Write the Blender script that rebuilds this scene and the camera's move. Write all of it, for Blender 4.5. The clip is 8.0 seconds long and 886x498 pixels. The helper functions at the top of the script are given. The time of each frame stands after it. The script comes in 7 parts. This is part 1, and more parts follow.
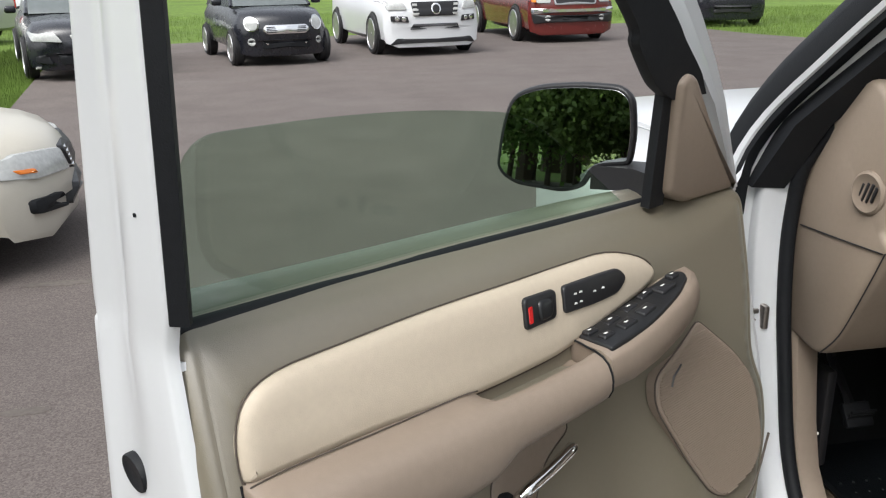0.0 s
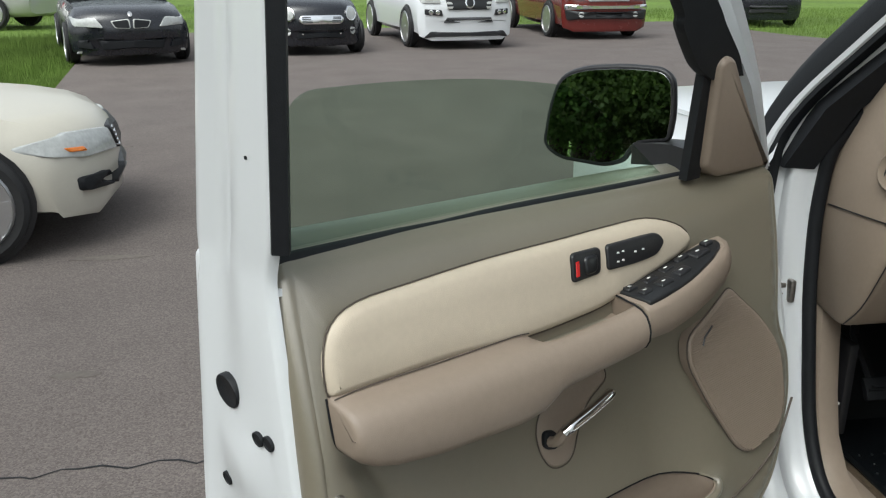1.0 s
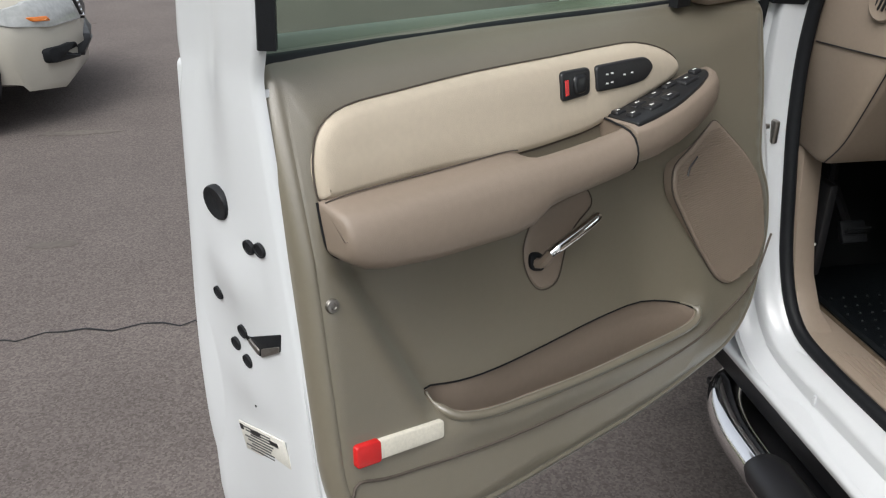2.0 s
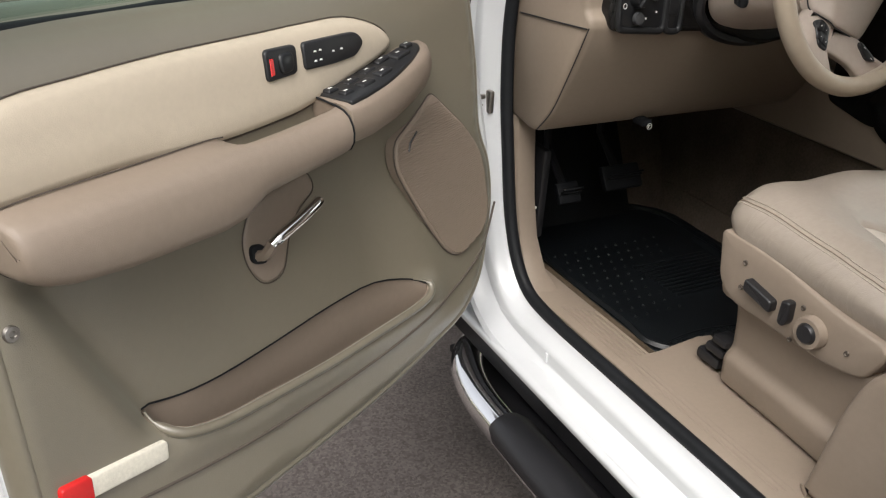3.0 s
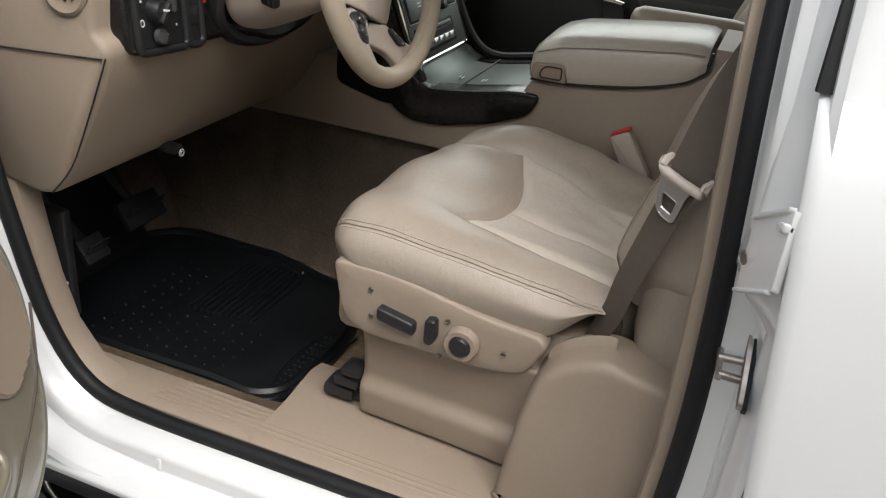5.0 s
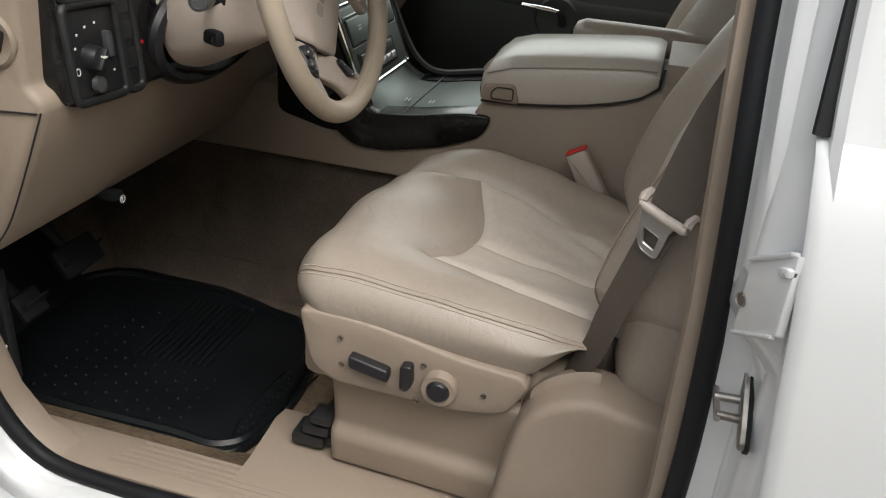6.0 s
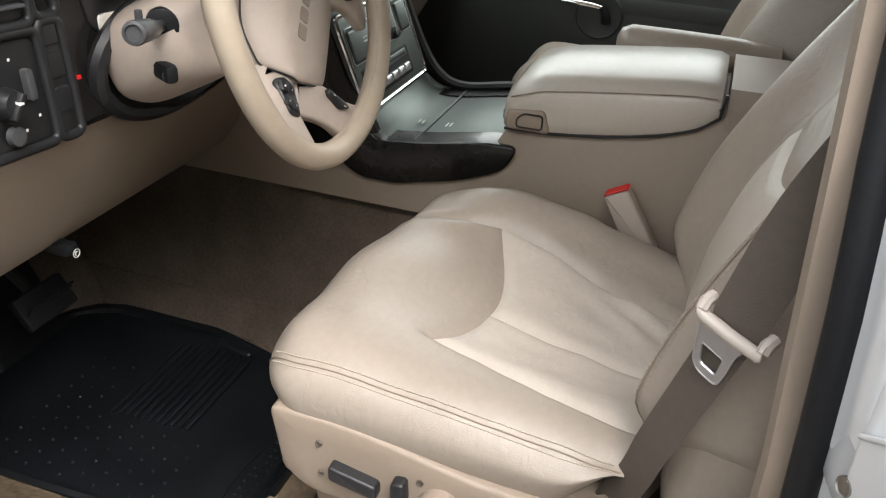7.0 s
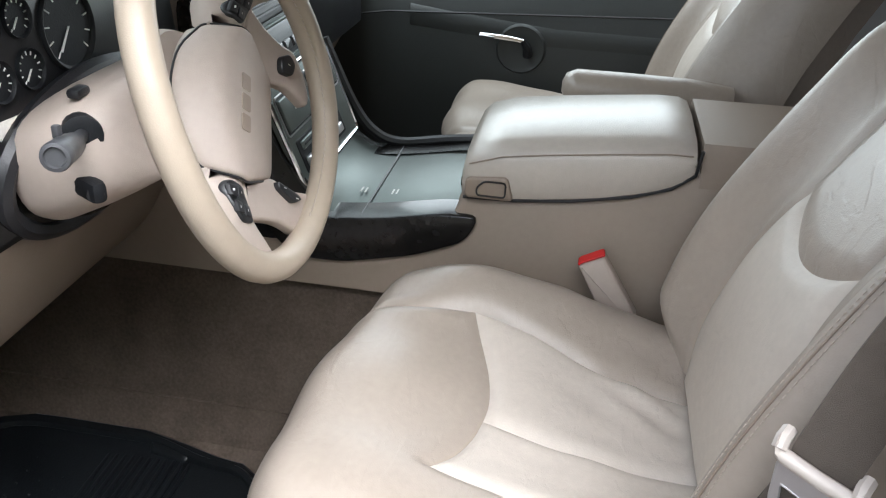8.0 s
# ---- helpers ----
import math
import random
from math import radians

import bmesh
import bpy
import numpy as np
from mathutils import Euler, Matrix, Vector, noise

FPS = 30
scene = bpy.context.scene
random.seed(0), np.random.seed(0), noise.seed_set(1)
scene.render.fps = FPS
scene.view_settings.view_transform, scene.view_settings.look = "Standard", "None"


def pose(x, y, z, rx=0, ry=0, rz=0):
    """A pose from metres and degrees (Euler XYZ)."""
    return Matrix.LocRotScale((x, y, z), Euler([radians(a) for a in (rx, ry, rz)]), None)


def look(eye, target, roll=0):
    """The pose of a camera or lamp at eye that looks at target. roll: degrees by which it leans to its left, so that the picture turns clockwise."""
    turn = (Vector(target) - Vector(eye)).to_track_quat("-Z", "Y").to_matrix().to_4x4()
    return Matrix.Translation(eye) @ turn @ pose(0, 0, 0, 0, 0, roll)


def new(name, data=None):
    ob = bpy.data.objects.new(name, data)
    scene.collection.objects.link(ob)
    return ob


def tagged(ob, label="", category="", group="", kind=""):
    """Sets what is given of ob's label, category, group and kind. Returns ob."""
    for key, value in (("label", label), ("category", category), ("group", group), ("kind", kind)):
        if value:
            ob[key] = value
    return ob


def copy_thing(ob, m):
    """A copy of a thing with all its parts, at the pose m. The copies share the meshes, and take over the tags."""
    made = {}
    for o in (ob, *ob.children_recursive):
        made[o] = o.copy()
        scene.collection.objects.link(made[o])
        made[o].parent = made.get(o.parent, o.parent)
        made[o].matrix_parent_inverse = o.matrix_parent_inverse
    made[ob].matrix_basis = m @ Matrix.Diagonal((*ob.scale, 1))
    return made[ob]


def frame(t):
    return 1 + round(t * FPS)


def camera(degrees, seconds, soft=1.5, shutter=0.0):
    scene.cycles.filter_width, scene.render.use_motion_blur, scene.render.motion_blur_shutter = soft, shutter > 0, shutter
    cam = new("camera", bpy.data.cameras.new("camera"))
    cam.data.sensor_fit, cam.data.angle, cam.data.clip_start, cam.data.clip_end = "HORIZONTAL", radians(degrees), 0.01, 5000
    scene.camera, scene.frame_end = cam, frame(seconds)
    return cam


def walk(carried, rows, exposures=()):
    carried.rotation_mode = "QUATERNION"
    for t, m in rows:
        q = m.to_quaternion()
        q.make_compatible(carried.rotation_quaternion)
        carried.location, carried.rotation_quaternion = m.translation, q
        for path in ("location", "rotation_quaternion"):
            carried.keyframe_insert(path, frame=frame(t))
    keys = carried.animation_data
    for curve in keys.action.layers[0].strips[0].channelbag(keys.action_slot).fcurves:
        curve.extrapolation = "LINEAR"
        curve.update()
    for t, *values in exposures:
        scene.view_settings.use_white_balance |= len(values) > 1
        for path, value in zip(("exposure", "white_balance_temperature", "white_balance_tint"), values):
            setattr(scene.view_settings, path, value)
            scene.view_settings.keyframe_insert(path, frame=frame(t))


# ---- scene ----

cam = camera(55.48, 8.0, soft=1.2)
PATH = [
    (0.0, -0.8114, -1.3003, 1.5500, -9.70, -18.30, -1.00),
    (0.5, -0.8612, -1.3703, 1.5799, -8.10, -17.04, -0.51),
    (1.0, -0.8746, -1.4146, 1.5365, -7.93, -18.61, 0.11),
    (1.2, -0.8813, -1.4264, 1.5146, -8.10, -20.44, 0.26),
    (2.3, -0.8960, -1.4414, 1.4327, -12.19, -27.22, 0.49),
    (2.5, -0.8915, -1.4346, 1.4314, -15.93, -27.81, 1.46),
    (3.0, -0.8403, -1.3946, 1.4363, -28.57, -27.05, 3.71),
    (3.5, -0.7875, -1.3003, 1.4426, -40.47, -25.68, 4.41),
    (4.0, -0.7587, -1.2013, 1.4372, -52.13, -25.77, 5.34),
    (4.5, -0.7808, -1.1078, 1.4393, -63.53, -26.81, 5.75),
    (4.7, -0.8078, -1.0706, 1.4413, -66.74, -26.93, 5.83),
    (6.0, -0.7659, -0.9432, 1.4801, -76.11, -26.79, 4.69),
    (6.5, -0.6084, -0.9388, 1.4795, -75.10, -27.45, 4.28),
    (7.0, -0.5026, -0.9137, 1.4892, -72.84, -28.70, 3.66),
    (7.5, -0.4290, -0.8457, 1.5057, -74.72, -28.48, 2.61),
    (8.0, -0.3774, -0.7732, 1.5215, -81.06, -27.77, 2.75),
]


def aimed(x, y, z, yaw, pitch, roll):
    """A camera pose from its place, its heading to the left of +y, its rise and its lean."""
    a, p = radians(yaw), radians(pitch)
    eye = Vector((x, y, z))
    return look(eye, eye + Vector((-math.sin(a) * math.cos(p), math.cos(a) * math.cos(p), math.sin(p))), roll)


walk(cam, [(t, aimed(*row)) for t, *row in PATH],
     exposures=[(0.0, 0.4, 6350, 9), (0.5, 0.12, 6150, 3), (1.2, 0.16, 6250, 4), (2.5, 0.22, 6450, 10), (3.0, 0.42, 6600, 10), (3.5, 0.75, 6600, 10), (4.5, 0.60, 6600, 10), (6.0, 0.42, 6600, 9), (6.5, 0.70, 6600, 9), (7.0, 1.12, 6500, 10), (8.0, 1.46, 5950, 10)])

# ---- light: a bright overcast sky and a broad weak sun ----
world = bpy.data.worlds.new("sky")
scene.world = world
world.use_nodes = True
sky = world.node_tree.nodes.new("ShaderNodeTexSky")
sky.sky_type, sky.sun_disc = "NISHITA", False
sky.sun_elevation, sky.sun_rotation = radians(56), radians(228)
sky.air_density, sky.dust_density, sky.ozone_density = 1.0, 6.0, 1.0
pale = world.node_tree.nodes.new("ShaderNodeHueSaturation")
pale.inputs["Saturation"].default_value = 0.25
world.node_tree.links.new(sky.outputs[0], pale.inputs["Color"])
back = world.node_tree.nodes["Background"]
world.node_tree.links.new(pale.outputs[0], back.inputs["Color"])
back.inputs["Strength"].default_value = 0.22
lamp = bpy.data.lights.new("sun", "SUN")
lamp.energy, lamp.angle, lamp.color = 0.42, radians(75), (1.0, 0.97, 0.93)
sun = new("sun", lamp)
sun.matrix_world = look((-5, -4.5, 10), (0, 0, 0))


def window_light(name, eye, target, wide, high, watts):
    """The sky's light in a window's opening."""
    d = bpy.data.lights.new(name, "AREA")
    d.shape, d.size, d.size_y, d.energy, d.color = "RECTANGLE", wide, high, watts, (0.96, 1.0, 0.97)
    new(name, d).matrix_world = look(eye, target)


window_light("side_window_light", (1.66, -0.60, 1.47), (0.6, -0.60, 1.10), 0.9, 0.36, 1.8)
window_light("windscreen_light", (0.86, -0.16, 1.50), (0.86, -1.0, 1.0), 1.25, 0.34, 1.1)


# ---- materials ----
def mat(name, col, rough=0.5, metal=0.0, var=0.10, scale=18.0, bump=0.08, bscale=500.0, spec=0.5, coat=0.0, stain=0.0):
    """A surface with large blotches, small grain and a fine relief."""
    m = bpy.data.materials.new(name)
    m.use_nodes = True
    n, l = m.node_tree.nodes, m.node_tree.links
    b = n["Principled BSDF"]
    b.inputs["Roughness"].default_value, b.inputs["Metallic"].default_value = rough, metal
    b.inputs["Specular IOR Level"].default_value = spec
    b.inputs["Coat Weight"].default_value, b.inputs["Coat Roughness"].default_value = coat, 0.08
    co = n.new("ShaderNodeTexCoord")
    small, big, fine = (n.new("ShaderNodeTexNoise") for _ in range(3))
    small.inputs["Scale"].default_value, small.inputs["Detail"].default_value = scale * 6, 5
    big.inputs["Scale"].default_value, big.inputs["Detail"].default_value = scale * 0.5, 4
    fine.inputs["Scale"].default_value, fine.inputs["Detail"].default_value = bscale, 3
    for tex in (small, big, fine):
        l.new(co.outputs["Object"], tex.inputs["Vector"])
    both = n.new("ShaderNodeMath")
    both.operation = "ADD"
    l.new(small.outputs["Fac"], both.inputs[0])
    l.new(big.outputs["Fac"], both.inputs[1])
    ramp = n.new("ShaderNodeMapRange")
    ramp.inputs["From Min"].default_value, ramp.inputs["From Max"].default_value = 0.6, 1.4
    ramp.inputs["To Min"].default_value, ramp.inputs["To Max"].default_value = 1 - var, 1 + var
    l.new(both.outputs[0], ramp.inputs["Value"])
    mix = n.new("ShaderNodeVectorMath")
    mix.operation = "SCALE"
    mix.inputs[0].default_value = col[:3]
    l.new(ramp.outputs[0], mix.inputs["Scale"])
    l.new(mix.outputs[0], b.inputs["Base Color"])
    worn = n.new("ShaderNodeMapRange")
    worn.inputs["From Min"].default_value, worn.inputs["From Max"].default_value = 0.3, 0.7
    worn.inputs["To Min"].default_value, worn.inputs["To Max"].default_value = max(0.02, rough * (1 - 1.5 * min(var, 0.1))), min(1.0, rough * (1 + 1.5 * min(var, 0.1)))
    l.new(big.outputs["Fac"], worn.inputs["Value"])
    l.new(worn.outputs[0], b.inputs["Roughness"])
    if bump:
        relief = n.new("ShaderNodeBump")
        relief.inputs["Strength"].default_value, relief.inputs["Distance"].default_value = bump, 0.002
        l.new(fine.outputs["Fac"], relief.inputs["Height"])
        l.new(relief.outputs[0], b.inputs["Normal"])
    return m


def glass(name, tint, gloss=0.08):
    """A thin tinted pane: it lets light straight through and mirrors a little of it."""
    m = bpy.data.materials.new(name)
    m.use_nodes = True
    n, l = m.node_tree.nodes, m.node_tree.links
    n.remove(n["Principled BSDF"])
    clear, shine, mix = n.new("ShaderNodeBsdfTransparent"), n.new("ShaderNodeBsdfGlossy"), n.new("ShaderNodeMixShader")
    clear.inputs["Color"].default_value = (*tint, 1)
    shine.inputs["Roughness"].default_value = 0.02
    mix.inputs[0].default_value = gloss
    l.new(clear.outputs[0], mix.inputs[1])
    l.new(shine.outputs[0], mix.inputs[2])
    l.new(mix.outputs[0], n["Material Output"].inputs["Surface"])
    return m


M = dict(
    white=mat("white_paint", (0.665, 0.68, 0.695), 0.28, var=0.008, bump=0.0, coat=0.6),
    trim=mat("door_vinyl", (0.178, 0.155, 0.113), 0.33, bscale=900, bump=0.22, var=0.05, spec=1.0),
    insert=mat("cream_leather", (0.56, 0.48, 0.375), 0.5, bscale=700, bump=0.2, var=0.05),
    rest=mat("taupe_vinyl", (0.265, 0.21, 0.165), 0.45, bscale=900, bump=0.2, var=0.06),
    leather=mat("seat_leather", (0.33, 0.281, 0.236), 0.33, bscale=600, bump=0.14, var=0.07),
    pale=mat("worn_seat_leather", (0.50, 0.445, 0.385), 0.47, bscale=600, bump=0.14, var=0.07),
    plastic=mat("beige_plastic", (0.275, 0.22, 0.174), 0.5, bscale=900, bump=0.2, var=0.05),
    dash=mat("dash_vinyl", (0.268, 0.214, 0.166), 0.5, bscale=900, bump=0.25, var=0.05),
    carpet=mat("brown_carpet", (0.112, 0.088, 0.070), 0.95, var=0.35, scale=30, bump=0.8, bscale=900, spec=0.1),
    rubber=mat("black_rubber", (0.009, 0.010, 0.012), 0.6, var=0.2, bump=0.2, spec=0.28),
    matt=mat("mat_rubber", (0.0055, 0.007, 0.0085), 0.40, var=0.4, bump=0.3, bscale=300, spec=0.42),
    black=mat("black_plastic", (0.015, 0.015, 0.017), 0.4, var=0.15, bump=0.15),
    dark=mat("dark_trim", (0.014, 0.0145, 0.016), 0.35, var=0.15, bump=0.1),
    grey=mat("grey_plastic", (0.055, 0.056, 0.060), 0.38, var=0.1),
    chrome=mat("chrome", (0.85, 0.85, 0.86), 0.08, 1.0, var=0.03, bump=0.0),
    steel=mat("worn_steel", (0.33, 0.31, 0.29), 0.4, 1.0, var=0.25),
    silver=mat("silver_trim", (0.125, 0.142, 0.134), 0.42, 0.85, var=0.05, bump=0.05),
    char=mat("charcoal_plastic", (0.013, 0.0135, 0.015), 0.45, var=0.1, bump=0.15),
    wood=mat("dark_wood", (0.010, 0.0095, 0.0095), 0.2, var=0.6, scale=14, bump=0.0, spec=0.3, coat=0.15),
    red=mat("red_plastic", (0.6, 0.02, 0.02), 0.25, var=0.1, bump=0.0),
    lens=mat("clear_reflector", (0.72, 0.68, 0.58), 0.2, var=0.12, scale=40, bump=0.3, bscale=300),
    mark=mat("white_marking", (0.75, 0.75, 0.72), 0.5, var=0.05, bump=0.0),
    belt=mat("belt_webbing", (0.095, 0.076, 0.061), 0.6, var=0.12, bump=0.6, bscale=1400),
    beltp=mat("belt_plastic", (0.50, 0.445, 0.40), 0.4, var=0.05),
    wheel=mat("wheel_leather", (0.40, 0.335, 0.26), 0.40, bscale=700, bump=0.14, var=0.07, scale=9),
    asphalt=mat("asphalt", (0.078, 0.066, 0.060), 0.9, var=0.25, scale=1.2, bump=0.6, bscale=90, spec=0.2),
    grass=mat("grass", (0.115, 0.175, 0.040), 0.9, var=0.5, scale=0.6, bump=0.0, spec=0.1),
    leaf=mat("leaves", (0.105, 0.175, 0.045), 0.65, var=0.5, scale=3, bump=0.0),
    lamp=mat("lamp_glass", (0.42, 0.43, 0.42), 0.12, var=0.25, scale=6, bump=0.0, coat=0.5),
    bark=mat("bark", (0.10, 0.075, 0.055), 0.9, var=0.3, scale=8, bump=0.5, bscale=60),
    pearl=mat("pearl_paint", (0.52, 0.49, 0.42), 0.36, var=0.03, bump=0.0, coat=0.3),
    ink=mat("black_paint", (0.010, 0.011, 0.016), 0.28, var=0.1, bump=0.0, spec=0.4, coat=0.6),
    maroon=mat("red_paint", (0.11, 0.013, 0.010), 0.25, var=0.08, bump=0.0, coat=0.8),
    tyre=mat("tyre_rubber", (0.02, 0.02, 0.021), 0.8, var=0.2, bump=0.3, bscale=200),
    alloy=mat("alloy", (0.55, 0.55, 0.56), 0.3, 0.9, var=0.05, bump=0.0),
    amber=mat("amber_lens", (0.8, 0.22, 0.03), 0.2, var=0.05, bump=0.0),
    pebble=mat("pale_taupe_plastic", (0.42, 0.355, 0.305), 0.5, bscale=900, bump=0.2, var=0.05),
    lidv=mat("lid_vinyl", (0.47, 0.425, 0.37), 0.24, bscale=700, bump=0.2, var=0.05, spec=0.7),
    patch=mat("worn_asphalt", (0.125, 0.110, 0.098), 0.9, var=0.3, scale=6, bump=0.5, bscale=120, spec=0.2),
    thread=mat("seam_thread", (0.42, 0.36, 0.30), 0.6, var=0.1, bump=0.0),
    argent=mat("silver_paint", (0.50, 0.50, 0.48), 0.3, 0.3, var=0.03, bump=0.0, coat=0.6),
    worncarpet=mat("worn_carpet", (0.165, 0.124, 0.085), 0.95, var=0.55, scale=16, bump=0.8, bscale=900, spec=0.1),
    # passenger door vinyl, with the far side's shade put into its dark colour
    shadevinyl=mat("shaded_vinyl", (0.034, 0.038, 0.037), 0.5, var=0.08, bump=0.2, bscale=900),
    paper=mat("label_paper", (0.68, 0.66, 0.60), 0.6, var=0.12, scale=60, bump=0.1),
    tint=mat("dark_glass", (0.045, 0.052, 0.052), 0.05, var=0.05, bump=0.0, spec=1.0, coat=0.9),
    # paler than dark_glass: reflected sky and lit cabin are put into the colour
    skyglass=mat("skylit_glass", (0.105, 0.122, 0.120), 0.06, var=0.15, scale=1.5, bump=0.0, spec=0.9, coat=0.8),
    pane=glass("green_pane", (0.73, 0.82, 0.75), 0.034),
    screen=glass("clear_pane", (0.82, 0.88, 0.84)),
)


def aggregate(m):
    """Light and dark stones in the binder, with worn patches, laid over the plain surface colour."""
    n, l = m.node_tree.nodes, m.node_tree.links
    b = n["Principled BSDF"]
    co = n.new("ShaderNodeTexCoord")
    cells, grit, wear = n.new("ShaderNodeTexVoronoi"), n.new("ShaderNodeTexNoise"), n.new("ShaderNodeTexNoise")
    cells.inputs["Scale"].default_value = 170
    grit.inputs["Scale"].default_value, grit.inputs["Detail"].default_value = 300, 6
    wear.inputs["Scale"].default_value, wear.inputs["Detail"].default_value = 1.7, 6
    for tex in (cells, grit, wear):
        l.new(co.outputs["Object"], tex.inputs["Vector"])
    grey = n.new("ShaderNodeSeparateColor")
    l.new(cells.outputs["Color"], grey.inputs["Color"])
    stone = n.new("ShaderNodeMapRange")
    stone.inputs["From Min"].default_value, stone.inputs["From Max"].default_value = 0.0, 1.0
    stone.inputs["To Min"].default_value, stone.inputs["To Max"].default_value = 0.72, 1.3
    l.new(grey.outputs[0], stone.inputs["Value"])
    patch = n.new("ShaderNodeMapRange")
    patch.inputs["From Min"].default_value, patch.inputs["From Max"].default_value = 0.3, 0.7
    patch.inputs["To Min"].default_value, patch.inputs["To Max"].default_value = 0.9, 1.1
    l.new(wear.outputs["Fac"], patch.inputs["Value"])
    both = n.new("ShaderNodeMath")
    both.operation = "MULTIPLY"
    l.new(stone.outputs[0], both.inputs[0])
    l.new(patch.outputs[0], both.inputs[1])
    tone = n.new("ShaderNodeVectorMath")
    tone.operation = "SCALE"
    tone.inputs[0].default_value = (0.126, 0.108, 0.100)
    l.new(both.outputs[0], tone.inputs["Scale"])
    l.new(tone.outputs[0], b.inputs["Base Color"])
    relief = n.new("ShaderNodeBump")
    relief.inputs["Strength"].default_value, relief.inputs["Distance"].default_value = 0.5, 0.004
    l.new(grit.outputs["Fac"], relief.inputs["Height"])
    l.new(relief.outputs[0], b.inputs["Normal"])


aggregate(M["asphalt"])


def leafy(m, share_):
    """Lets light through thin leaves."""
    n, l = m.node_tree.nodes, m.node_tree.links
    thin, mix = n.new("ShaderNodeBsdfTranslucent"), n.new("ShaderNodeMixShader")
    thin.inputs["Color"].default_value = (0.26, 0.40, 0.09, 1)
    mix.inputs[0].default_value = share_
    l.new(n["Principled BSDF"].outputs[0], mix.inputs[1])
    l.new(thin.outputs[0], mix.inputs[2])
    l.new(mix.outputs[0], n["Material Output"].inputs["Surface"])


leafy(M["leaf"], 0.5)


def creased(m, size, depth):
    """Fine wrinkles of worn hide over the grain."""
    n, l = m.node_tree.nodes, m.node_tree.links
    b = n["Principled BSDF"]
    co, bend, fold, ridge, relief = n.new("ShaderNodeTexCoord"), n.new("ShaderNodeMapping"), n.new("ShaderNodeTexNoise"), n.new("ShaderNodeMapRange"), n.new("ShaderNodeBump")
    bend.inputs["Scale"].default_value = (size, size * 2.2, size)
    bend.inputs["Rotation"].default_value = (0.0, 0.0, 0.6)
    fold.inputs["Scale"].default_value, fold.inputs["Detail"].default_value, fold.inputs["Distortion"].default_value = 1.0, 6, 0.6
    ridge.interpolation_type = "SMOOTHSTEP"
    ridge.inputs["From Min"].default_value, ridge.inputs["From Max"].default_value = 0.46, 0.54
    l.new(co.outputs["Object"], bend.inputs["Vector"])
    l.new(bend.outputs[0], fold.inputs["Vector"])
    l.new(fold.outputs["Fac"], ridge.inputs["Value"])
    relief.inputs["Strength"].default_value, relief.inputs["Distance"].default_value = depth, 0.003
    l.new(ridge.outputs[0], relief.inputs["Height"])
    old = b.inputs["Normal"].links[0].from_socket
    l.new(old, relief.inputs["Normal"])
    l.new(relief.outputs[0], b.inputs["Normal"])


trim_ = M["trim"].node_tree.nodes["Principled BSDF"]
trim_.inputs["Sheen Weight"].default_value, trim_.inputs["Sheen Roughness"].default_value = 0.25, 0.35
trim_.inputs["Coat Weight"].default_value, trim_.inputs["Coat Roughness"].default_value = 0.5, 0.32
trim_.inputs["Sheen Tint"].default_value = (0.85, 1.0, 0.97, 1)
creased(M["leather"], 14, 0.11)
creased(M["pale"], 12, 0.10)
mirror = bpy.data.materials.new("mirror")
mirror.use_nodes = True
mirror.node_tree.nodes["Principled BSDF"].inputs["Metallic"].default_value = 1.0
mirror.node_tree.nodes["Principled BSDF"].inputs["Roughness"].default_value = 0.01
mirror.node_tree.nodes["Principled BSDF"].inputs["Base Color"].default_value = (0.8, 0.83, 0.82, 1)
M["mirror"] = mirror


# ---- mesh builders ----
def part(name, bm, material, parent=None, label="", sharp=38, flip=True):
    """Links a bmesh as one mesh object under a thing or a part."""
    if flip:
        bmesh.ops.recalc_face_normals(bm, faces=bm.faces)
    me = bpy.data.meshes.new(name)
    bm.to_mesh(me)
    bm.free()
    for p in me.polygons:
        p.use_smooth = True
    me.set_sharp_from_angle(angle=radians(sharp))
    me.materials.append(M[material])
    ob = new(name, me)
    ob.parent = parent
    if label:
        tagged(ob, label)
    return ob


def thing(name, label, category, at=(0, 0, 0), turn=0.0, group="", kind=""):
    ob = new(name)
    ob.empty_display_size = 0.05
    ob.matrix_basis = pose(*at, 0, 0, turn)
    return tagged(ob, label, category, group, kind)


def share(name, ob, m, parent):
    """Another object on the same mesh."""
    twin = new(name, ob.data)
    twin.parent = parent
    twin.matrix_basis = m
    return twin


def grid(fn, nu, nv, wrap=False):
    """A sheet of nu by nv cells; fn takes u and v from 0 to 1."""
    bm = bmesh.new()
    rows = [[bm.verts.new(fn(i / nu, j / nv)) for j in range(nv + 1)] for i in range(nu + (0 if wrap else 1))]
    for i in range(nu):
        a, b = rows[i], rows[(i + 1) % len(rows)]
        for j in range(nv):
            bm.faces.new((a[j], a[j + 1], b[j + 1], b[j]))
    return bm


def loft(rings, caps=True, closed=True):
    """A skin through rings of equally many points."""
    bm = bmesh.new()
    vs = [[bm.verts.new(p) for p in ring] for ring in rings]
    n = len(vs[0])
    for a, b in zip(vs, vs[1:]):
        for k in range(n if closed else n - 1):
            bm.faces.new((a[k], a[(k + 1) % n], b[(k + 1) % n], b[k]))
    if caps and closed:
        bm.faces.new(vs[0][::-1])
        bm.faces.new(vs[-1])
    return bm


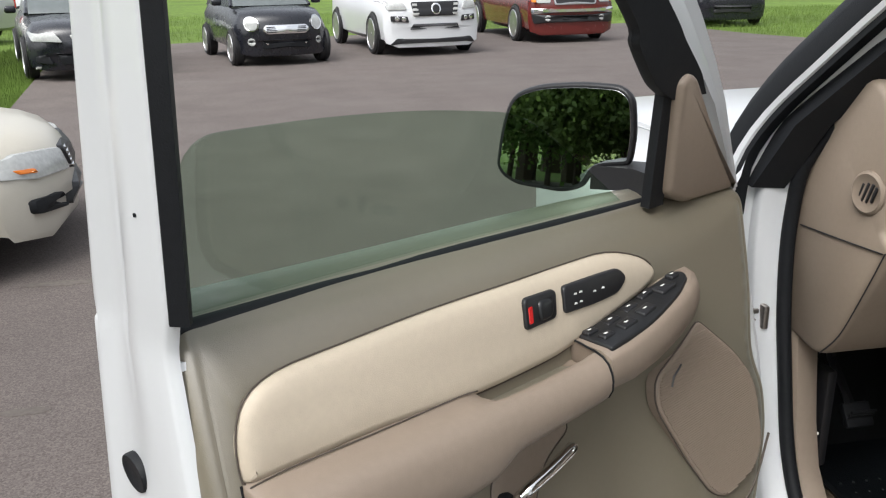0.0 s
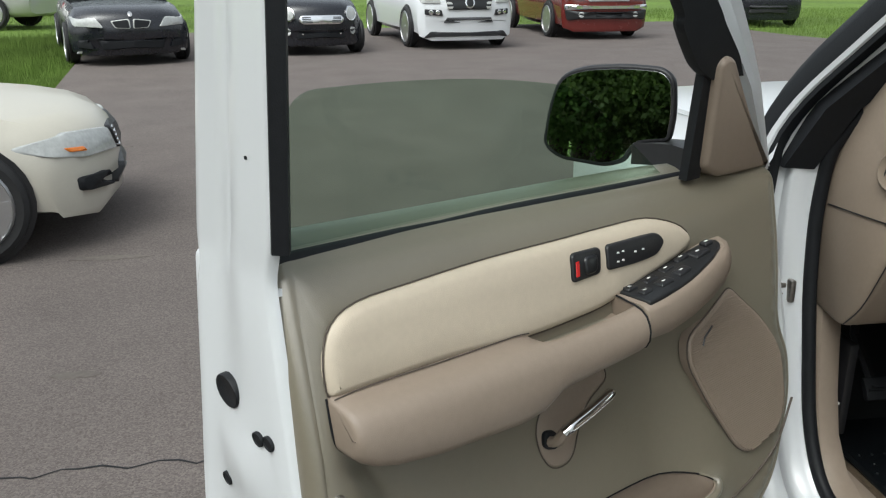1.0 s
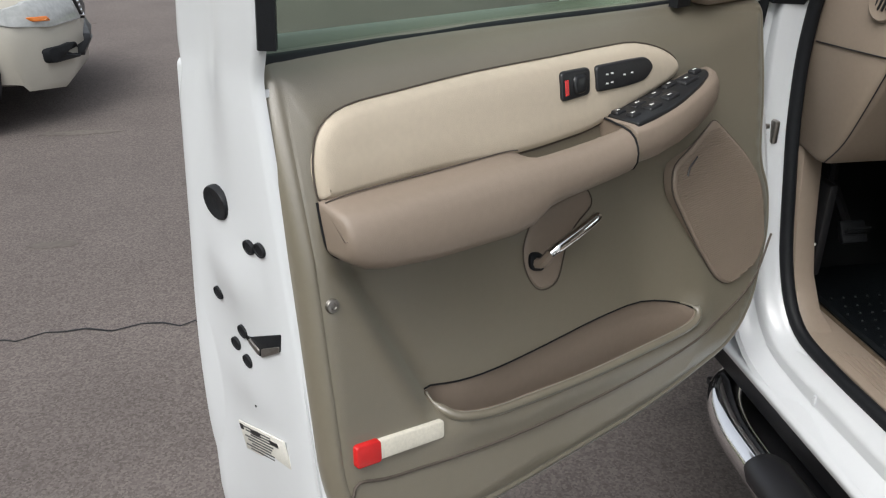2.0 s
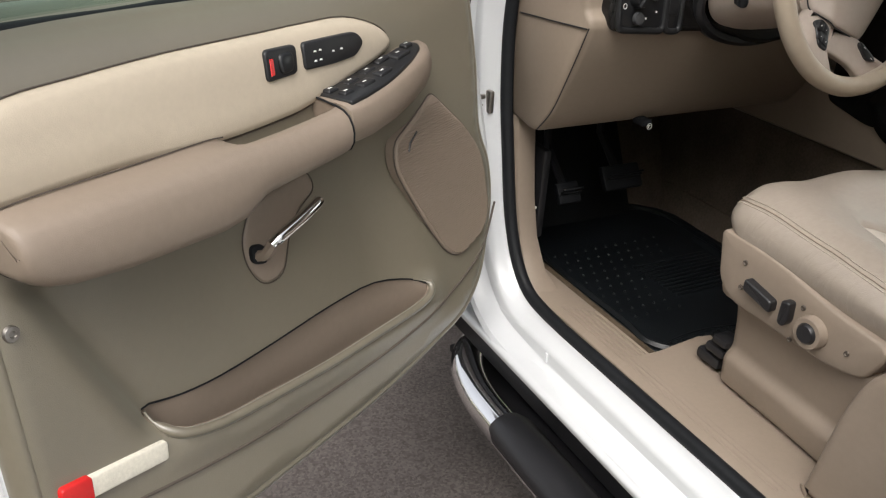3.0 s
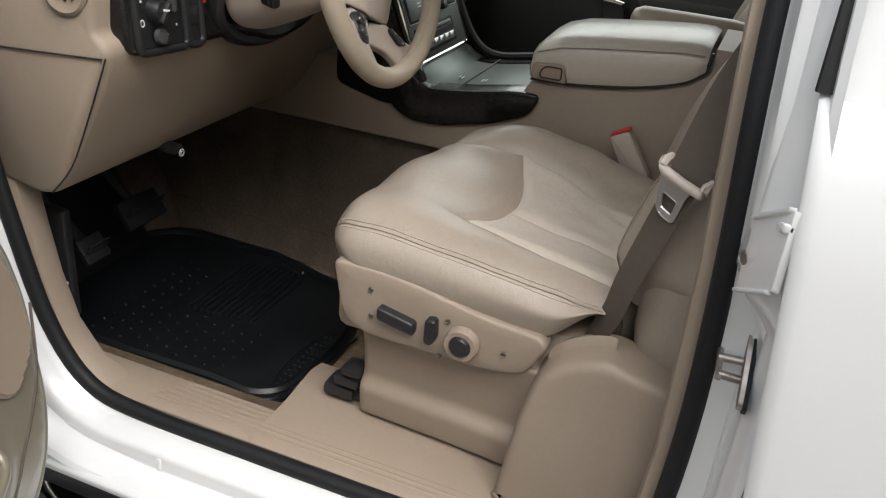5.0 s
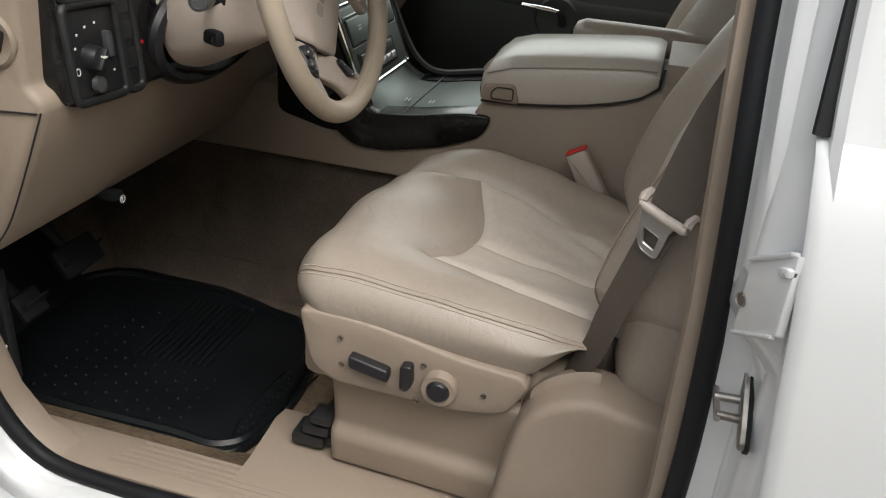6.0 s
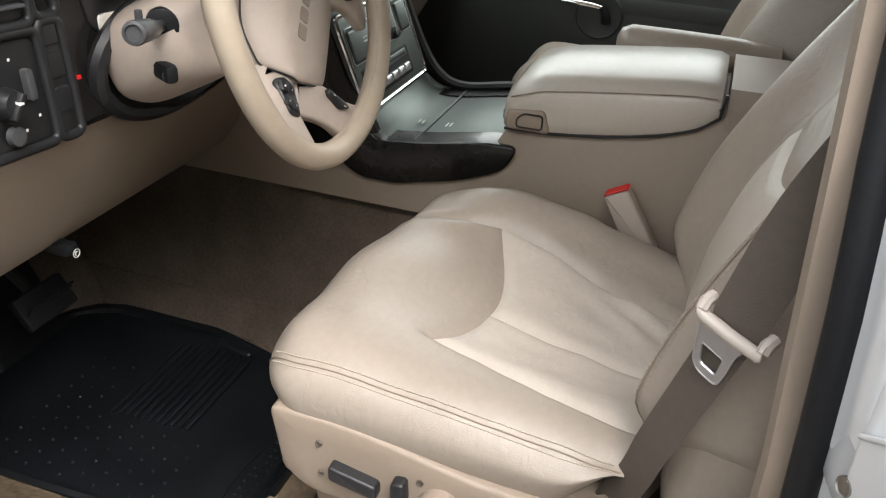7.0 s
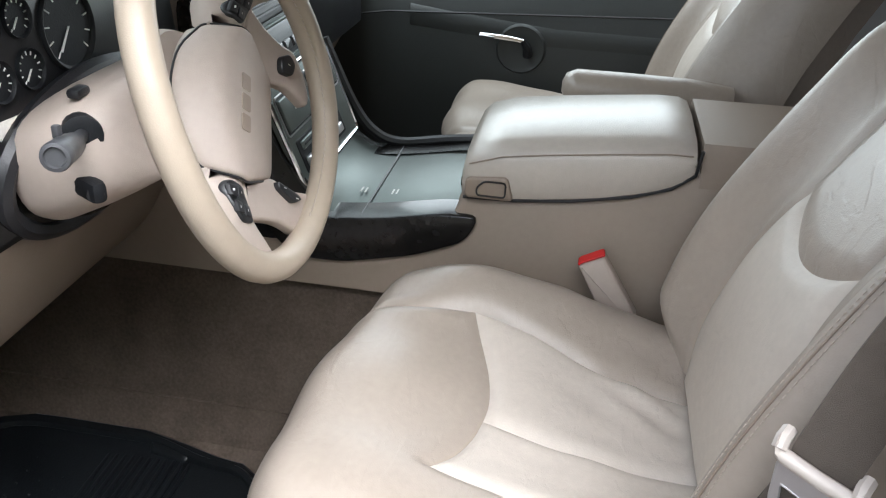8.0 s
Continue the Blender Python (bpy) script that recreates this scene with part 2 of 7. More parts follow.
def curve_through(pts, per=6, closed=False):
    """A smooth line through the points (Catmull-Rom)."""
    p = [Vector(q) for q in pts]
    n, out = len(p), []
    for i in range(n if closed else n - 1):
        a, b, c, d = (p[k % n] if closed else p[min(max(k, 0), n - 1)] for k in (i - 1, i, i + 1, i + 2))
        for s in range(per):
            t = s / per
            out.append(0.5 * (2 * b + (c - a) * t + (2 * a - 5 * b + 4 * c - d) * t * t + (3 * b - a - 3 * c + d) * t ** 3))
    return out if closed else out + [p[-1]]


def rounded(pts, r, seg=5):
    """A closed outline with its corners rounded off; r: one radius or one for each corner."""
    n, out = len(pts), []
    for i in range(n):
        a, b, c = Vector(pts[i - 1]), Vector(pts[i]), Vector(pts[(i + 1) % n])
        q = r[i] if isinstance(r, (list, tuple)) else r
        u, v = a - b, c - b
        d = min(q, 0.48 * u.length, 0.48 * v.length)
        s, e = b + u.normalized() * d, b + v.normalized() * d
        for k in range(seg + 1):
            t = k / seg
            out.append((1 - t) ** 2 * s + 2 * t * (1 - t) * b + t * t * e)
    return out


def inset(poly, d):
    """The outline drawn in by d (an even inset along the mean of the neighbouring edges)."""
    n, out = len(poly), []
    area = sum(poly[i - 1][0] * poly[i][1] - poly[i][0] * poly[i - 1][1] for i in range(n))
    s = 1 if area > 0 else -1
    for i in range(n):
        t = (Vector(poly[(i + 1) % n]) - Vector(poly[i - 1]))
        t = t.normalized() if t.length > 1e-9 else Vector((1, 0))
        out.append(Vector(poly[i]) + s * d * Vector((-t[1], t[0])))
    return out


def pad(poly, place, depth, edge=0.006, base=0.0, steps=4, crown=0.0):
    """A flat-backed slab with rounded front edges. place maps (u, v, w) to the world."""
    rings = [[place(p[0], p[1], base) for p in poly]]
    for k in range(steps + 1):
        a = 0.5 * math.pi * k / steps
        q = inset(poly, edge * (1 - math.cos(a)))
        rings.append([place(p[0], p[1], depth - edge + edge * math.sin(a)) for p in q])
    if crown:
        q = inset(poly, edge * 3)
        rings.append([place(p[0], p[1], depth + crown) for p in q])
    return loft(rings)


def tube(path, r, n=10, closed=False, flat=1.0):
    """A round bar along a path; r: a radius or one for each point."""
    p = [Vector(q) for q in path]
    m, rings, ref = len(p), [], None
    for i in range(m):
        a, b = (p[i - 1], p[(i + 1) % m]) if closed else (p[max(i - 1, 0)], p[min(i + 1, m - 1)])
        t = (b - a).normalized()
        if ref is None:
            ref = t.orthogonal().normalized()
        ref = (ref - t * ref.dot(t)).normalized()
        side = t.cross(ref)
        q = r[i] if isinstance(r, (list, tuple)) else r
        rings.append([p[i] + q * (math.cos(2 * math.pi * k / n) * ref + flat * math.sin(2 * math.pi * k / n) * side) for k in range(n)])
    if closed:
        best = min(range(n), key=lambda k: (rings[-1][0] - rings[0][k]).length)
        rings.append(rings[0][best:] + rings[0][:best])
    bm = loft(rings, caps=not closed)
    if closed:
        bmesh.ops.remove_doubles(bm, verts=bm.verts, dist=1e-6)
    return bm


def rbox(c, s, r=0.004, m=None, seg=2):
    """A box with rounded edges; m turns it about its own middle."""
    bm = bmesh.new()
    bmesh.ops.create_cube(bm, size=1)
    bmesh.ops.scale(bm, vec=s, verts=bm.verts)
    if r:
        bmesh.ops.bevel(bm, geom=bm.edges[:], offset=min(r, 0.45 * min(s)), segments=seg, profile=0.5, affect="EDGES")
    bmesh.ops.transform(bm, matrix=Matrix.Translation(c) @ (m or Matrix()), verts=bm.verts)
    return bm


def lathe(profile, m=None, n=24):
    """A turned shape: profile of (radius, height) about z, set by m."""
    rings = [[(r * math.cos(2 * math.pi * k / n), r * math.sin(2 * math.pi * k / n), h) for k in range(n)] for r, h in profile]
    bm = loft(rings)
    if m:
        bmesh.ops.transform(bm, matrix=m, verts=bm.verts)
    return bm


def facing(at, ahead, up=(0, 0, 1)):
    """A frame at a place whose z axis points ahead."""
    z = Vector(ahead).normalized()
    x = Vector(up).cross(z).normalized()
    y = z.cross(x)
    return Matrix.Translation(at) @ Matrix((x, y, z)).transposed().to_4x4()


def join(*bms):
    bm = bms[0]
    for other in bms[1:]:
        me = bpy.data.meshes.new("tmp")
        other.to_mesh(me)
        other.free()
        bm.from_mesh(me)
        bpy.data.meshes.remove(me)
    return bm


def smooth01(a, b, x):
    t = min(max((x - a) / (b - a), 0.0), 1.0)
    return t * t * (3 - 2 * t)


# ---- setting: ground, verge ----
g = part("ground", grid(lambda u, v: (-900 + 1800 * u, -900 + 1800 * v, -0.03), 12, 12), "grass")
tagged(g, "green mown lawn round the parking lot, reaching the horizon", "lawn", kind="structure")
lot = [(-4.2, 9.2), (-5.0, 13.8), (-6.0, 19.5), (2.0, 21.5), (9.5, 23.0), (10.0, 17.7), (10.9, 15.0), (30, 9.0), (30, -9.0), (-14, -9.0), (-14, 2.0), (-5.6, 5.0)]
p = part("pavement", pad(rounded(lot, 0.8, 6), lambda u, v, w: (u, v, w), 0.0, 0.02, -0.02, 2), "asphalt")
tagged(p, "worn grey-brown asphalt of the parking lot", "asphalt", kind="structure")

# ---- vehicle: body shell round the door opening ----
OPEN = curve_through([(-0.95, 0.578), (-0.70, 0.575), (-0.45, 0.572), (-0.26, 0.572), (-0.15, 0.595), (-0.08, 0.69), (-0.035, 0.85), (-0.008, 0.98), (0.0, 1.12), (-0.03, 1.25),
                      (-0.14, 1.37), (-0.28, 1.50), (-0.43, 1.63), (-0.60, 1.71), (-0.85, 1.73), (-0.97, 1.69), (-1.015, 1.55), (-1.025, 1.30), (-1.04, 1.05), (-1.045, 0.85), (-1.035, 0.68), (-1.01, 0.605)], 5, True)
OPEN = [(p[0], p[1]) for p in OPEN]


def lean(z):
    """How far the body side leans in above the belt."""
    return 0.30 * max(0.0, z - 1.22)


def opened(off, x):
    return [(x + lean(p[1]), p[0], p[1]) for p in inset(OPEN, -off)]


def jamb(off, x):
    """A line round the opening, set back behind the striker."""
    out = []
    for a, y, z in opened(off, x):
        if y < -1.02:
            y -= 0.034 * smooth01(0.62, 0.72, z) * (1 - smooth01(1.02, 1.08, z)) * (1 - smooth01(0.018, 0.032, x)) * (1 - smooth01(0.02, 0.06, -x))
        out.append((a, y, z))
    return out


body = thing("suv_body", "white full-size sport utility body with its driver door opening", "car")
part("door_jamb", loft([jamb(-0.004, 0.036), jamb(0.008, 0.026), jamb(0.012, 0.012), jamb(0.018, -0.013), jamb(0.024, -0.0175), jamb(0.044, -0.0170), jamb(0.051, -0.024), jamb(0.058, -0.058), jamb(0.066, -0.064)], caps=False), "white", body, sharp=40)
part("door_seal", tube(opened(0.0, 0.034), 0.013, 10, True), "rubber", body, "black rubber door seal", sharp=80)
pil = [k for k, q in enumerate(OPEN) if q[1] > 1.10 and q[0] > -0.75 and q[1] < 1.715]
ring_a, ring_b, ring_c, ring_d = inset(OPEN, -0.047), inset(OPEN, -0.075), inset(OPEN, -0.105), inset(OPEN, -0.145)
part("pillar_seal", loft([[(-0.030 + lean(z), y, z) for y, z in (ring_a[k] for k in pil)], [(-0.050 + lean(z), y, z) for y, z in (ring_a[k] for k in pil)], [(-0.058 + lean(z), y, z) for y, z in (ring_b[k] for k in pil)], [(-0.066 + lean(z), y, z) for y, z in (ring_c[k] for k in pil)], [(-0.040 + lean(z), y, z) for y, z in (ring_d[k] for k in pil)]], caps=False, closed=False), "rubber", body, "broad black rubber pillar seal", sharp=75)
# rocker panel under the opening
rock = [(0.03, 0.566), (0.010, 0.565), (-0.013, 0.557), (-0.018, 0.551), (-0.017, 0.526), (-0.023, 0.519), (-0.060, 0.514), (-0.068, 0.507), (-0.066, 0.494), (-0.050, 0.486), (0.06, 0.486), (0.06, 0.566)]
part("rocker_panel", loft([[(x, y, z) for x, z in rounded(rock, 0.004, 3)] for y in (0.10, -0.3, -0.7, -1.2, -2.3)]), "white", body, sharp=50)
part("rocker_underside", rbox((0.03, -0.95, 0.44), (0.10, 2.6, 0.085), 0.01), "black", body, "black underside below the sill")
part("weld_tab", rbox((-0.0185, -0.322, 0.538), (0.006, 0.008, 0.022), 0.002), "white", body)
# front fender and hood
def fender(u, v):
    y = 0.03 + 0.98 * u
    z = 0.45 + 0.78 * v - 0.03 * u
    arch = math.hypot(y - 0.72, z - 0.38)
    x = -0.135 + 0.09 * smooth01(0.75, 1.0, v) + 0.02 * (1 - v) - 0.01 * math.sin(3.1 * v)
    if arch < 0.46:
        x += 0.15
    return (x, y, z)


part("front_fender", grid(fender, 30, 24), "white", body, flip=False)
part("hood", grid(lambda u, v: (-0.05 + 1.82 * u, 0.12 + 0.95 * v, 1.215 + 0.035 * math.sin(math.pi * u) ** 0.6 - 0.05 * v ** 2), 24, 10), "white", body, flip=False)
part("cowl", rbox((0.86, 0.10, 1.185), (1.6, 0.16, 0.05), 0.01), "black", body, "black cowl below the windscreen")
part("wiper_arm", tube([(0.15, 0.10, 1.225), (0.5, 0.06, 1.245), (0.8, 0.05, 1.245)], 0.008, 6), "black", body)
# windscreen pillar, roof, rear side
part("windscreen_pillar", loft([[(x + a, y + b, z) for a, b in ((0, 0), (0.05, -0.02), (0.10, 0.03), (0.06, 0.07), (0.01, 0.06))] for x, y, z in ((-0.035, 0.02, 1.18), (-0.01, -0.05, 1.30), (0.05, -0.21, 1.46), (0.12, -0.43, 1.68))]), "rubber", body)
part("inner_pillar_trim", loft([[(x + a, y + b, z) for a, b in ((0, 0), (0.05, -0.01), (0.09, 0.04), (0.03, 0.06))] for x, y, z in ((0.06, -0.01, 1.18), (0.09, -0.08, 1.30), (0.145, -0.23, 1.46), (0.21, -0.44, 1.66))]), "plastic", body)
part("roof", rbox((0.86, -1.75, 1.81), (1.5, 2.9, 0.10), 0.04, seg=3), "white", body)
part("headliner", rbox((0.86, -1.75, 1.735), (1.46, 2.8, 0.03), 0.01), "plastic", body, "beige cloth headliner")
part("windscreen", grid(lambda u, v: (0.08 + 0.06 * v + (1.56 - 0.12 * v) * u, 0.06 - 0.46 * v + 0.09 * math.sin(math.pi * u) * (1 - 0.5 * v), 1.20 + 0.55 * v), 12, 4), "screen", body, flip=False).visible_shadow = False
# middle pillar and rear door
part("pillar_trim", loft([[(x, y, z) for x, y in ((0.045 + lean(z), f), (0.045 + lean(z), f - 0.03), (0.10 + lean(z), f - 0.14), (0.125 + lean(z), f - 0.13), (0.075 + lean(z), f - 0.02), (0.060 + lean(z), f + 0.003))] for z, f in ((0.60, -1.005), (0.80, -1.018), (1.05, -1.014), (1.30, -1.000), (1.70, -0.985))]), "plastic", body, "beige plastic pillar trim")
part("middle_pillar", rbox((0.06, -1.16, 1.1), (0.10, 0.16, 1.1), 0.01), "white", body)
part("striker", tube([(0.014, -1.056, 0.966), (0.011, -1.086, 0.970)], 0.0048, 10), "steel", body, "worn steel door striker pin")
part("striker", tube([(-0.010, -1.058, 0.960), (-0.006, -1.088, 0.957)], 0.0048, 10), "steel", body, "worn steel door striker pin")
part("striker_cap", loft([[(0.028 + (-0.016 - 0.028) * k + e * a, -1.056 - 0.003 * k + b, 0.969 - 0.009 * k + 0.3 * e * a) for a, b in ((-0.0, 0.003), (0.004, 0.003), (0.005, 0.0), (0.004, -0.003), (0.0, -0.003), (-0.004, -0.003), (-0.005, 0.0), (-0.004, 0.003))] for k, e in ((0.0, -1.0), (0.06, -1.5), (0.5, -1.3), (0.94, -1.5), (1.0, -1.0))]), "steel", body)
def KP(u, v, w):
    """On the striker's base: u along it, from its outer foot upwards, v across, w ahead."""
    return (-0.002 + 0.70 * u - 0.71 * v, -1.0850 + w + 0.06 * u, 0.968 + 0.71 * u + 0.70 * v)


foot_ = [(-0.043, -0.004), (-0.038, -0.011), (-0.020, -0.013), (0.020, -0.013), (0.038, -0.009), (0.042, 0.004), (0.036, 0.010), (0.020, 0.013), (-0.020, 0.013), (-0.040, 0.008)]
part("striker_plate", pad(rounded(foot_, 0.004, 3), KP, 0.004, 0.0015, -0.002, 2), "steel", body, "worn steel striker plate")
part("striker_gasket", pad(rounded([(1.06 * u, 1.15 * v) for u, v in foot_], 0.004, 3), KP, -0.0015, 0.0005, -0.006, 1), "rubber", body)
def PL(u, v, w):
    """On the pressed plate in the door gap: u outwards, v up, w ahead."""
    return (-0.020 - 0.86 * u, -1.054 - 0.50 * u + w, v + 0.60 * u)


clip = part("gap_plate", pad(rounded([(0.0, 1.066), (0.058, 1.060), (0.058, 1.142), (0.0, 1.140)], 0.003, 2), PL, 0.003, 0.001, -0.004, 2), "white", body, "white pressed plate in the door gap")
part("plate_ledge", pad(rounded([(0.0, 1.140), (0.055, 1.140), (0.055, 1.1455), (0.0, 1.1455)], 0.002, 2), PL, 0.007, 0.002, 0.0, 2), "white", clip)
part("plate_ledge", pad(rounded([(0.0, 1.062), (0.054, 1.057), (0.054, 1.062), (0.0, 1.067)], 0.002, 2), PL, 0.006, 0.002, 0.0, 2), "white", clip)
part("plate_tab", pad(rounded([(0.044, 1.124), (0.058, 1.118), (0.058, 1.128), (0.046, 1.132)], 0.003, 3), PL, 0.008, 0.002, 0.0, 2), "white", clip)
part("plate_hole", lathe([(0.001, 0.0), (0.006, 0.0), (0.0072, 0.0012), (0.0075, -0.002)], facing(PL(0.001, 1.100, 0.0035), (-0.45, 0.85, 0.1)), 16), "steel", clip)
def pillar_row(z):
    """The pressed pillar face behind the opening: forward above, set back round the striker."""
    back = 0.040 * (1 - smooth01(1.020, 1.080, z))
    return [(x + lean(z), y - back * k - 0.012 * (z - 1.1), z) for x, y, k in ((0.034, -1.046, 0.5), (0.022, -1.047, 1.0), (0.004, -1.0495, 1.0), (-0.010, -1.053, 1.0), (-0.016, -1.0525, 1.0), (-0.022, -1.0560, 1.0), (-0.030, -1.066, 0.9), (-0.042, -1.082, 0.6), (-0.050, -1.108, 0.2))]


part("pillar_face", loft([pillar_row(z) for z in (0.62, 0.8, 0.95, 1.01, 1.025, 1.035, 1.045, 1.055, 1.065, 1.075, 1.09, 1.12, 1.2, 1.35, 1.5, 1.68)], caps=False, closed=False), "white", body, "white pressed pillar face", sharp=80)
part("paint_scar", pad(rounded([(1.288, 0.0), (1.305, -0.004), (1.312, 0.004), (1.300, 0.007), (1.290, 0.005)], 0.002, 2), lambda u, v, w: (-0.010 + lean(u) + v, -1.0528 - 0.012 * (u - 1.1) + w, u), 0.0012, 0.0004, -0.002, 1), "lens", body)
REAR = [(-0.050, 0.47), (-0.062, 0.60), (-0.078, 0.85), (-0.079, 1.00), (-0.077, 1.12), (-0.066, 1.20), (-0.045, 1.255), (-0.033, 1.268), (-0.022, 1.272), (0.0, 1.272), (0.0, 0.47)]
part("rear_door", loft([[(x + e * (0.0 if x > -0.01 else 1.0), y - 0.092 * (1.25 - z) * f, z) for x, z in REAR] for y, e, f in ((-1.086, 0.012, 1.0), (-1.079, 0.008, 1.0), (-1.076, 0.002, 1.0), (-1.080, -0.002, 1.0), (-1.092, -0.003, 1.0), (-1.11, -0.003, 0.96), (-1.15, -0.003, 0.88), (-1.21, -0.003, 0.76), (-1.30, -0.003, 0.6), (-1.42, -0.003, 0.35), (-1.6, -0.003, 0.0), (-2.3, -0.003, 0.0))], closed=True), "white", body, sharp=60)
part("rear_window_trim", loft([[(-0.033 + lean(z) - 0.08 + a + 0.064, y - 0.02 * (z - 1.27), z) for a, y in ((-0.001, -1.069), (-0.004, -1.071), (-0.004, -1.084), (0.006, -1.086), (0.016, -1.074))] for z in (1.272, 1.278, 1.40, 1.55, 1.72)]), "rubber", body, "black rubber strip on the rear window frame", sharp=30)
part("rear_window_frame", loft([[(lean(z) - 0.046 + a, y, z) for a, y in ((0.0, -1.082), (-0.004, -1.090), (-0.004, -1.14), (0.03, -1.15), (0.03, -1.082))] for z in (1.262, 1.40, 1.55, 1.72)]), "white", body)
part("rear_glass", rbox((0.035, -1.64, 1.50), (0.006, 1.0, 0.46), 0.0, pose(0, 0, 0, 0, 17, 0)), "tint", body)
part("rear_side", rbox((-0.02, -2.7, 1.1), (0.10, 1.0, 1.3), 0.03), "white", body)
part("tailgate", rbox((0.86, -3.2, 1.1), (1.8, 0.08, 1.3), 0.03), "white", body)
# far side of the body
part("far_side", rbox((1.80, -1.5, 0.80), (0.12, 3.4, 0.85), 0.03), "white", body)
part("far_rear_side", rbox((1.75, -2.1, 1.5), (0.08, 2.2, 0.55), 0.02), "tint", body)
part("far_pillar", rbox((1.70, -1.10, 1.48), (0.08, 0.12, 0.58), 0.02), "plastic", body)
part("firewall", rbox((0.86, 0.36, 0.85), (1.7, 0.05, 0.75), 0.01), "black", body)
part("floor_pan", rbox((0.86, -1.4, 0.47), (1.66, 3.4, 0.04), 0.0), "carpet", body)
part("engine_bay_wall", rbox((0.86, 0.9, 0.75), (1.5, 0.7, 0.6), 0.05), "black", body)
part("hinge_upper", join(rbox((-0.020, 0.010, 0.950), (0.030, 0.016, 0.010), 0.003), rbox((-0.020, 0.010, 0.932), (0.030, 0.016, 0.010), 0.003), tube([(-0.030, -0.004, 0.918), (-0.030, -0.004, 0.966)], 0.006, 10), rbox((0.002, 0.004, 0.941), (0.012, 0.030, 0.046), 0.004)), "steel", body, "dirty steel door hinge")
part("check_link", join(rbox((-0.018, -0.002, 0.865), (0.050, 0.012, 0.012), 0.003), rbox((0.006, 0.0, 0.862), (0.012, 0.026, 0.040), 0.004)), "steel", body)
part("hinge_lower", rbox((-0.03, 0.0, 0.70), (0.05, 0.03, 0.03), 0.004), "white", body)

# mudflap and running board
flap = part("mudflap", rbox((-0.05, 0.27, 0.33), (0.16, 0.012, 0.32), 0.004), "black", body, "black moulded mudflap")
for k, w in enumerate((0.02, 0.02)):
    part("flap_badge", join(rbox((-0.09 + 0.03 * k, 0.262, 0.385), (0.018, 0.003, 0.003), 0), rbox((-0.098 + 0.03 * k, 0.262, 0.377), (0.003, 0.003, 0.018), 0), rbox((-0.09 + 0.03 * k, 0.262, 0.369), (0.018, 0.003, 0.003), 0)), "mark", flap)
board = thing("running_board", "chrome tube running board with black step pads", "running board")
part("tube_bar", tube(curve_through([(0.10, 0.03, 0.36), (0.02, 0.0, 0.36), (-0.03, -0.055, 0.355), (-0.058, -0.15, 0.348), (-0.064, -0.28, 0.345), (-0.066, -0.6, 0.345), (-0.066, -1.2, 0.345), (-0.066, -2.2, 0.345)], 6), 0.038, 14), "chrome", board)
part("step_pad", loft([[(-0.062 + r * 0.048 * math.cos(a), y, 0.358 + r * 0.034 * math.sin(a)) for a in [2 * math.pi * k / 14 for k in range(14)]] for y, r in ((-0.27, 0.3), (-0.275, 0.8), (-0.30, 1.0), (-0.6, 1.0), (-0.85, 1.0), (-0.87, 0.6))]), "black", board, "black ribbed plastic step pad")
part("mount_plate", rbox((0.10, -0.7, 0.33), (0.24, 1.5, 0.02), 0.005), "black", board)

# sill plate, kick panel, carpet
sill = thing("sill_plate", "beige ribbed plastic sill plate along the door opening", "sill plate")
part("plate", loft([[(x, y, z) for x, z in ((0.045, 0.545), (0.047, 0.580), (0.060, 0.585), (0.118, 0.580), (0.137, 0.573), (0.146, 0.545))] for y in (-0.07, -0.25, -0.40, -0.440)]), "plastic", sill)
part("shelf", loft([[(x, y, z) for x, z in ((0.045, 0.545), (0.047, 0.580), (0.060, 0.585), (0.15, 0.582), (0.24, 0.592), (0.27 + e, 0.590), (0.275 + e, 0.545))] for y, e in ((-0.436, -0.03), (-0.440, 0.0), (-0.6, 0.0), (-1.03, 0.0))]), "plastic", sill)
rib = part("rib", rbox((0, 0, 0), (0.007, 0.56, 0.006), 0.003), "plastic", sill)
rib.matrix_basis = pose(0.068, -0.52, 0.5835)
for k in range(1, 6):
    share("rib", rib, pose(0.068 + 0.0118 * k, -0.52 - 0.006 * k, 0.5835 - 0.0011 * k), sill)
kick = thing("kick_panel", "beige plastic kick panel at the front of the footwell", "trim panel")
part("panel", loft([[(0.045, y, z), (0.056, y - 0.016, z), (0.082, y - 0.017, z), (0.102, y - 0.006, z), (0.106, y + 0.014, z), (0.092, y + 0.034, z), (0.045, y + 0.06, z)] for z, y in ((0.57, -0.25), (0.58, -0.17), (0.60, -0.115), (0.66, -0.07), (0.74, -0.045), (0.82, -0.03), (0.93, -0.012))]), "plastic", kick)
part("latch_clip", rbox((0.108, -0.050, 0.714), (0.005, 0.004, 0.006), 0.0015), "mark", kick)
part("dark_edge", rbox((0.125, 0.0, 0.74), (0.02, 0.10, 0.20), 0.006), "black", kick)

mat_floor = thing("floor_mat", "black moulded rubber floor mat in the driver footwell", "floor mat")
outline = rounded([(0.205, -0.10), (0.208, -0.26), (0.198, -0.335), (0.235, -0.388), (0.35, -0.408), (0.47, -0.402), (0.585, -0.37), (0.645, -0.30), (0.648, -0.23), (0.676, -0.13), (0.676, 0.04), (0.66, 0.13), (0.60, 0.20), (0.19, 0.20)], [0.03, 0.03, 0.03, 0.03, 0.05, 0.05, 0.04, 0.03, 0.03, 0.03, 0.06, 0.06, 0.05, 0.06], 5)


def mat_at(u, v, w):
    return (u, v, 0.505 + w + 0.25 * max(0.0, v - 0.02) ** 1.2 + 0.30 * max(0.0, u - 0.61))


